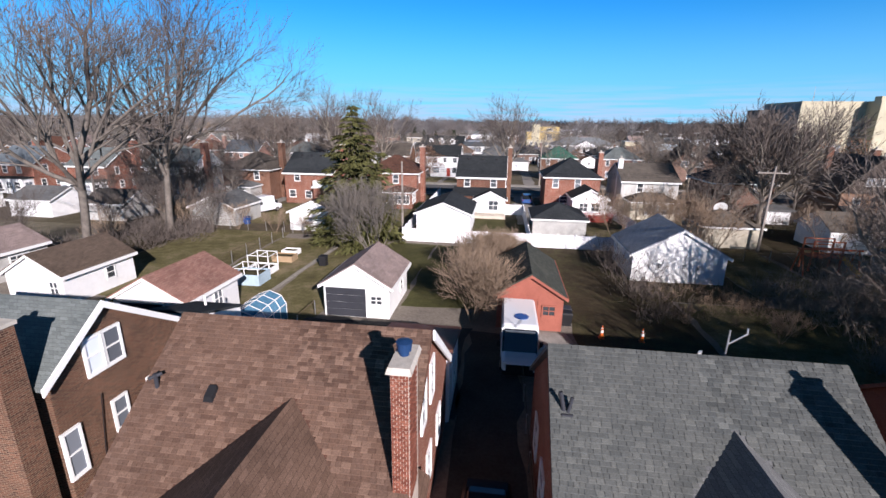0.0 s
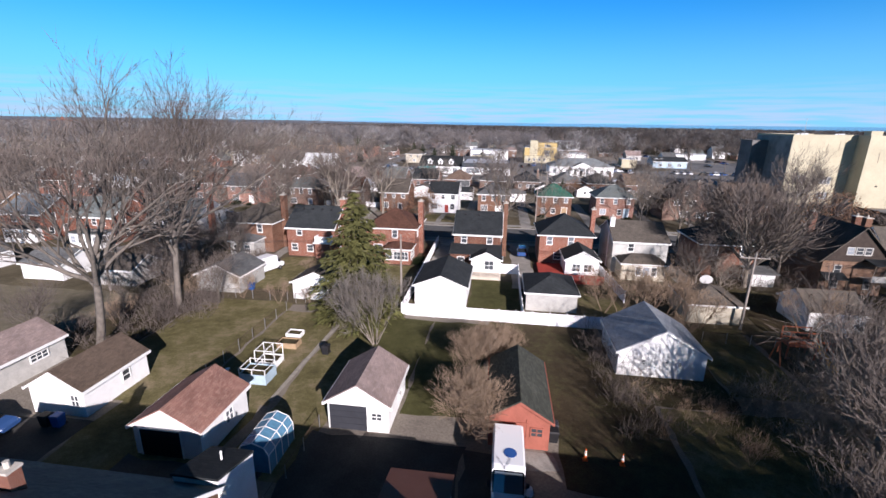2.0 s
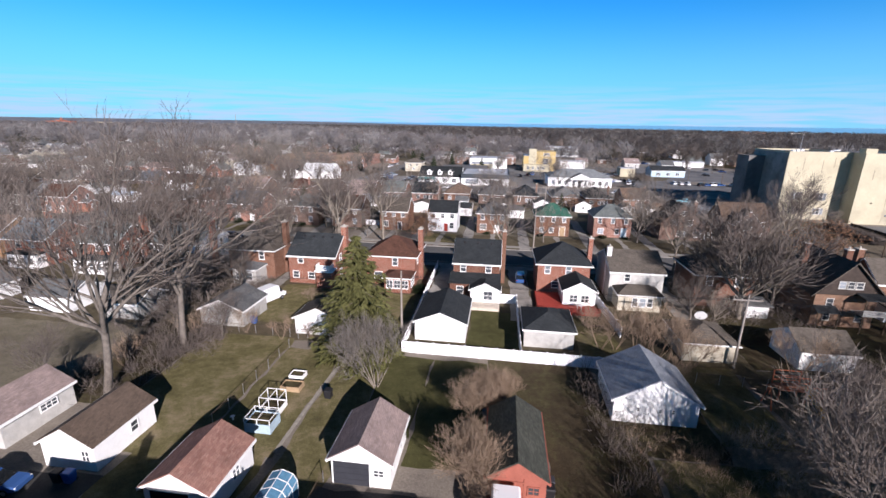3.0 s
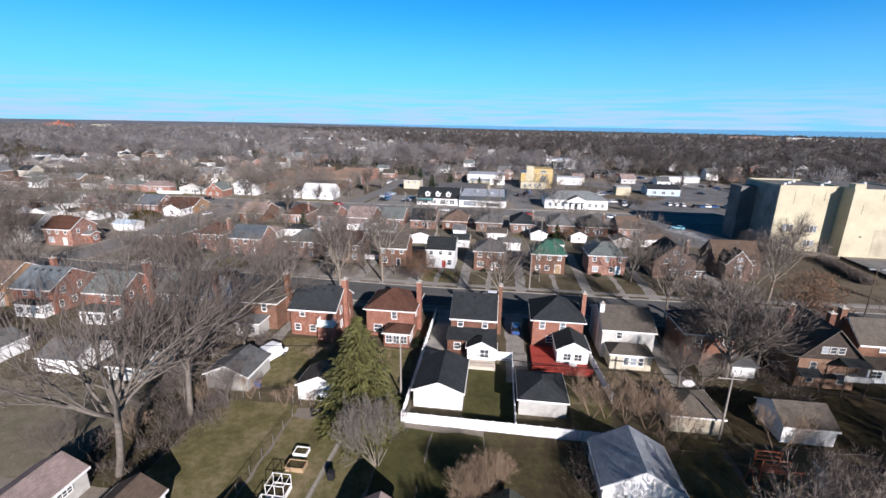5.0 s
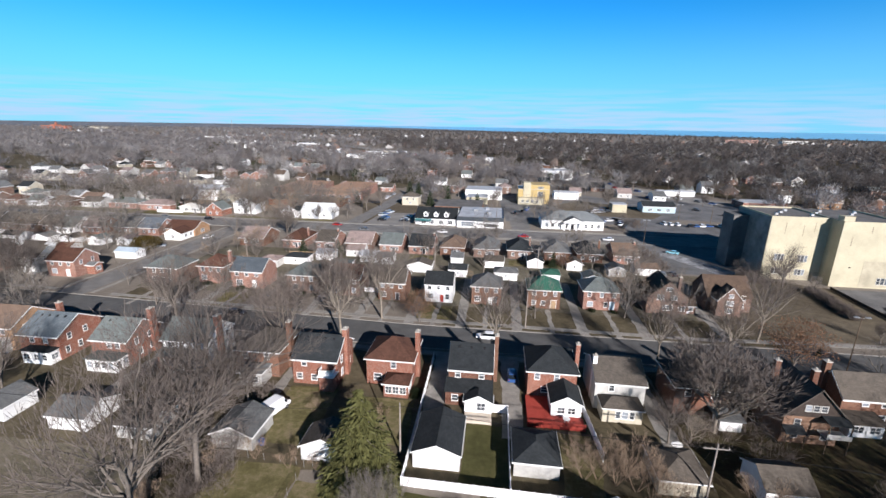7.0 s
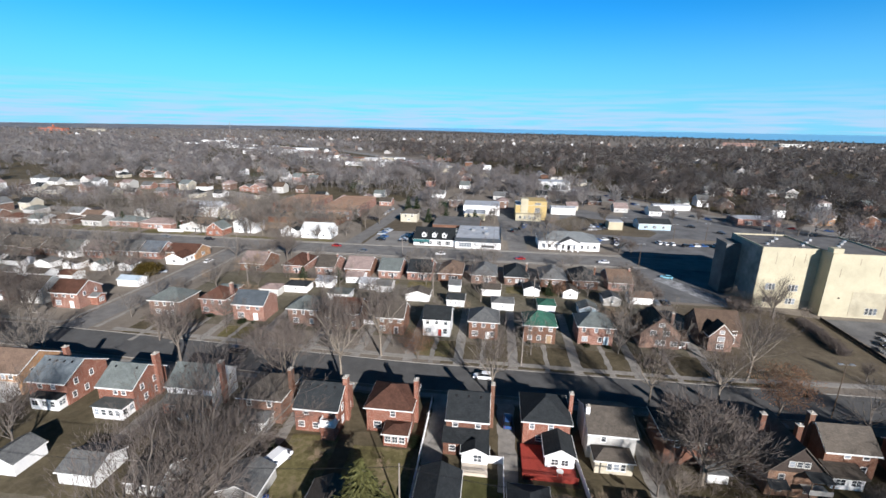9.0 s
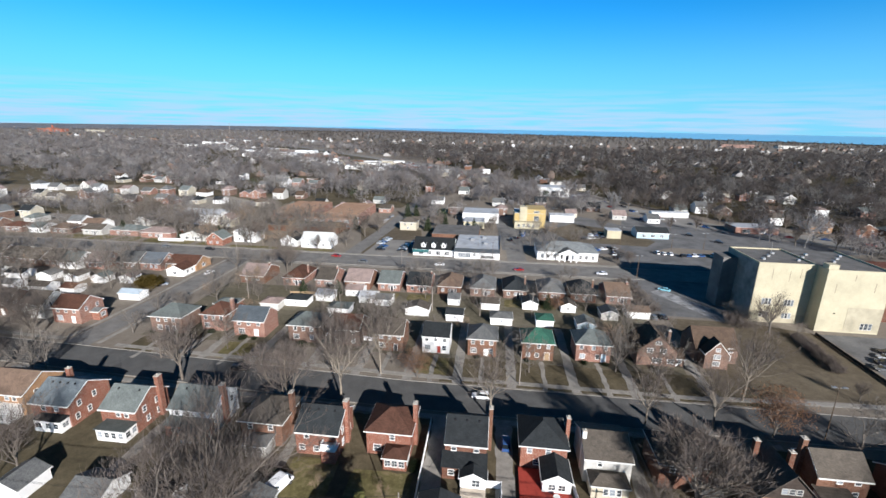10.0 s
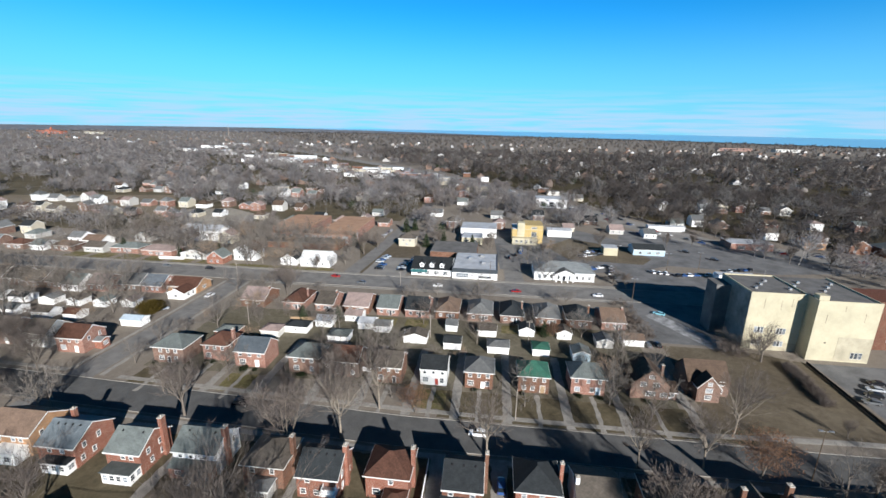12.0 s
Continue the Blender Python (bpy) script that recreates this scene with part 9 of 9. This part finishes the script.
# Brightness is set by colour: lighter copies west, darker copies east.
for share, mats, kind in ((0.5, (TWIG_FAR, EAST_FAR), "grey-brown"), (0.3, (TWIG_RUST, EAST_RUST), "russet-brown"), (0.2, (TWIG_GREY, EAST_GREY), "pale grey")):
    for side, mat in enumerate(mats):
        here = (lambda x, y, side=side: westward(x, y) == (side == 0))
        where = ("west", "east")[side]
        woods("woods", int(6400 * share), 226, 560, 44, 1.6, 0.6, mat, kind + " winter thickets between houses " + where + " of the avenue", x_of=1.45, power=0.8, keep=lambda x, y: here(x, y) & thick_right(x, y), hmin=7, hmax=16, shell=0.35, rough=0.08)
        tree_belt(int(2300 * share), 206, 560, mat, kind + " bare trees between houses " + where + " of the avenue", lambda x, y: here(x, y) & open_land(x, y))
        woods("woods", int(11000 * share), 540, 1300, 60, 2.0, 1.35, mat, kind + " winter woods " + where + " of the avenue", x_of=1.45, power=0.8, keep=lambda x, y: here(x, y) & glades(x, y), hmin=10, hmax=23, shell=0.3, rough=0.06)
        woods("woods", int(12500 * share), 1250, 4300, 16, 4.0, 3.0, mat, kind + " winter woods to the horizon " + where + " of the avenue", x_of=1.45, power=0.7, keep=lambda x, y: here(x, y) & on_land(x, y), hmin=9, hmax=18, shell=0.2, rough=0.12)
woods("evergreens", 330, 240, 1400, 60, 2.2, 0.6, EVERGREEN, "dark evergreens scattered in winter woods", x_of=1.4, power=0.8, keep=open_land, hmin=7, hmax=15)


# ---- the horizon ----
def far_block(x, y, w, d, h, mat, label, tower=0.0):
    """A large building far off, with a taller middle and rows of windows."""
    e = thing("distant_building", x, y, label, "building")
    part("wall", Build().box(-w / 2, w / 2, -d / 2, d / 2, 0, h), mat, e)
    part("roof", Build().box(-w / 2 - 0.5, w / 2 + 0.5, -d / 2 - 0.5, d / 2 + 0.5, h, h + 1.2), ROOF_UMBER, e)
    if tower:
        part("middle", Build().box(-w * 0.09, w * 0.09, -d / 2 - 4, d / 2, 0, h + tower * 0.45), mat, e)
        part("tower", Build().box(-4, 4, -4, 4, h, h + tower).hull([(-4.5, -4.5, h + tower), (4.5, -4.5, h + tower), (4.5, 4.5, h + tower), (-4.5, 4.5, h + tower)], [(-0.2, -0.2, h + tower + 9), (0.2, -0.2, h + tower + 9), (0.2, 0.2, h + tower + 9), (-0.2, 0.2, h + tower + 9)]), mat, e)
    for k in range(int(w / 12)):
        part("window", Build().box(-w / 2 + 12 * k + 3, -w / 2 + 12 * k + 8, -d / 2 - 0.3, -d / 2, h * 0.45, h * 0.75), GLASS, e)


far_block(-2450, 2260, 150, 40, 16, plain_mat("far_red_brick", (0.34, 0.13, 0.09), 0.9), "long red brick school with tower beyond the woods", 12)
far_block(-2260, 2330, 90, 30, 13, CREAM, "long pale building beyond the woods")
far_block(930, 1900, 120, 30, 12, plain_mat("far_dull_brick", (0.3, 0.19, 0.16), 0.9), "long dull brick building beyond the woods")
far_block(1120, 1900, 90, 30, 11, GREYSIDE, "long white building beyond the woods")
mt = thing("radio_mast", -1430, 2300, "slim grey mast above distant woods", "mast")
part("mast", Build().tube((0, 0, 0), (0, 0, 62), 1.6, 0.9, 8), POLE, mt)
# The blue-grey of distance haze is put into this colour.
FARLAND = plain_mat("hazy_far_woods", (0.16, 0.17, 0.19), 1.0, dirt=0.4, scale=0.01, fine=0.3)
wm, wn_, wl_, wb = material("lake_water", 0.3)
wb.inputs["Base Color"].default_value = (0.2, 0.46, 0.66, 1)
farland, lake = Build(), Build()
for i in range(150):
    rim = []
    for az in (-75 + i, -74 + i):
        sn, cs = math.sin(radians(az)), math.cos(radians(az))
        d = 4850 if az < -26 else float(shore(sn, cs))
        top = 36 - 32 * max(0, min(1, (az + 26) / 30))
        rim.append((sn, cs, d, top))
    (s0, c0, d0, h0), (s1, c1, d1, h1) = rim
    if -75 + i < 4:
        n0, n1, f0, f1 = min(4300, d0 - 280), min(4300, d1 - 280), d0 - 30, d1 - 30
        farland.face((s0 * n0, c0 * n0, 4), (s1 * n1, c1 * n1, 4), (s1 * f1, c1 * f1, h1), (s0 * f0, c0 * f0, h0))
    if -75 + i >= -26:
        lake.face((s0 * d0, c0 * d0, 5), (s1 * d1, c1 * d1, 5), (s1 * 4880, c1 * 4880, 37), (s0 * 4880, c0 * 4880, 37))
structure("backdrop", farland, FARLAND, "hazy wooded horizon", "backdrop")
structure("water", lake, wm, "pale blue lake along the horizon", "lake")


# ---- bricks of the near chimney and shingles of the near roofs ----
BRICKS = [plain_mat("chimney_brick_%d" % i, c, 0.85, dirt=0.3, scale=9, fine=0.15, vary=0.18) for i, c in enumerate([(0.22, 0.078, 0.05), (0.175, 0.058, 0.038), (0.26, 0.1, 0.066)])]
bm_ = {}
for k in range(3):
    bm_["h", k] = Build().box(-0.027, 0.027, -0.011, 0.012, -0.0285, 0.0285).mesh("brick", BRICKS[k])
    for ln in ("s", "e"):
        bm_[ln, k] = (Build().box(-0.063, 0.063, -0.011, 0.012, -0.0285, 0.0285) if ln == "s" else Build().box(-0.012, 0.011, -0.1, 0.1, -0.0285, 0.0285)).mesh("brick", BRICKS[k])
rng = random.Random(8)
ox, oy = nb.location.x, nb.location.y
for row in range(50):
    z = 7.85 - 0.036 - row * 0.072
    course = [("h", -0.179), ("s", -0.0715), ("s", 0.0715), ("h", 0.179)] if row % 2 else [("s", -0.143), ("s", 0), ("s", 0.143)]
    for size, u in course:
        o = new("brick", bm_[size, rng.randrange(3)])
        o.parent, o.location = near_chimney, (-2.095 - ox + u, 8.52 - oy - 0.006 + rng.uniform(-0.003, 0.003), z)
    for i in range(3 if row % 2 else 4):
        o = new("brick", bm_["e", rng.randrange(3)])
        o.parent, o.location = near_chimney, (-1.88 - ox + 0.006, 8.64 - oy + i * 0.225 + (0.11 if row % 2 else 0), z)


def shingles(parent, x0, x1, y0, y1, zr, yr, slope, mats, count, skip=None, stuff_mat=None):
    """Courses of shingle tabs on the slope that falls from the ridge at yr towards y0; the nearest to the ridge's east end are parts, the rest one mesh."""
    rnd = random.Random(int(abs(x0) * 100))
    step = 0.135
    pitch = math.atan(slope)
    c_, s_ = math.cos(pitch), math.sin(pitch)
    n = int((yr - y0) / (step * c_))
    shapes = []
    for w in (0.14, 0.2, 0.27):
        for m in mats:
            b = Build()
            b.v = [(0, 0, 0.03), (w - 0.012, 0, 0.03), (w - 0.012, step * c_ * 1.05, step * s_ * 1.05 + 0.004), (0, step * c_ * 1.05, step * s_ * 1.05 + 0.004), (0, 0, 0.0), (w - 0.012, 0, 0.0)]
            b.f = [(0, 1, 2, 3), (4, 5, 1, 0), (4, 0, 3), (1, 5, 2)]
            shapes.append((w, b.mesh("shingle", m), b))
    rest = Build()
    ox_, oy_ = parent.location.x, parent.location.y
    made = 0
    for j in range(n):
        y = yr - (j + 1) * step * c_
        z = zr - (j + 1) * step * s_
        x = x0 + rnd.uniform(-0.15, 0)
        while x < x1 - 0.05:
            w, me, b = rnd.choice(shapes)
            xa = max(x, x0)
            if not (skip and skip(xa + w / 2, y, z)):
                if made < count and xa + w <= x1 and x > (x0 + x1) / 2:
                    o = new("shingle", me)
                    o.parent, o.location = parent, (xa - ox_, y - oy_, z)
                    made += 1
                else:
                    e_ = min(w - (xa - x), x1 - xa) - 0.012
                    k = len(rest.v)
                    rest.v += [(xa - ox_ + min(vx, e_), vy + y - oy_, vz + z) for vx, vy, vz in b.v]
                    rest.f += [tuple(k + q for q in fc) for fc in b.f]
            x += w
    tagged(part("shingles", rest, stuff_mat, parent), kind="stuff")


def tab_mats(name, cols):
    return [plain_mat("%s_%d" % (name, i), c, 0.95, dirt=0.3, scale=1.5, fine=0.25, vary=0.12) for i, c in enumerate(cols)]


def tab_islands(name, stops):
    m, n, l, b = material(name, 0.95)
    g_ = n.new("ShaderNodeNewGeometry")
    col = ramp(n, l, g_.outputs["Random Per Island"], stops)
    pos = g_.outputs["Position"]
    col = mixed(n, l, col, ramp(n, l, noise_of(n, l, pos, 26, 3, 0.7), [(0.3, (0.72, 0.72, 0.72)), (0.7, (1.25, 1.25, 1.25))]), 1.0, "MULTIPLY")
    col = mixed(n, l, col, ramp(n, l, noise_of(n, l, pos, 0.8, 5, 0.6), [(0.3, (0.85, 0.85, 0.85)), (0.7, (1.12, 1.1, 1.08))]), 1.0, "MULTIPLY")
    l.new(col, b.inputs["Base Color"])
    bumped(n, l, b, noise_of(n, l, pos, 60, 2), 0.4, 0.006)
    return m


gable_b = lambda x, y, z: y < 10.2 and z < 5.72 - 0.66 * abs(x + 5.6)
gable_g = lambda x, y, z: y < 10.4 and z < 5.78 - 0.75 * abs(x - 6.15)
B3 = [(0.142, 0.087, 0.063), (0.1, 0.06, 0.044), (0.188, 0.12, 0.088), (0.122, 0.076, 0.057)]
G3 = [(0.092, 0.098, 0.094), (0.073, 0.079, 0.077), (0.112, 0.118, 0.111), (0.084, 0.09, 0.087)]
shingles(nb, -10.2, -1.9, 7.2, 12.1, 7.17, 12.1, 0.735, tab_mats("brown_tab", B3), 290, gable_b, tab_islands("brown_tabs", [(0, B3[1]), (0.35, B3[0]), (0.7, B3[3]), (1, B3[2])]))
shingles(ng, 1.55, 9.6, 7.2, 12.1, 7.02, 12.1, 0.735, tab_mats("grey_tab", G3), 290, gable_g, tab_islands("grey_tabs", [(0, G3[1]), (0.35, G3[0]), (0.7, G3[3]), (1, G3[2])]))
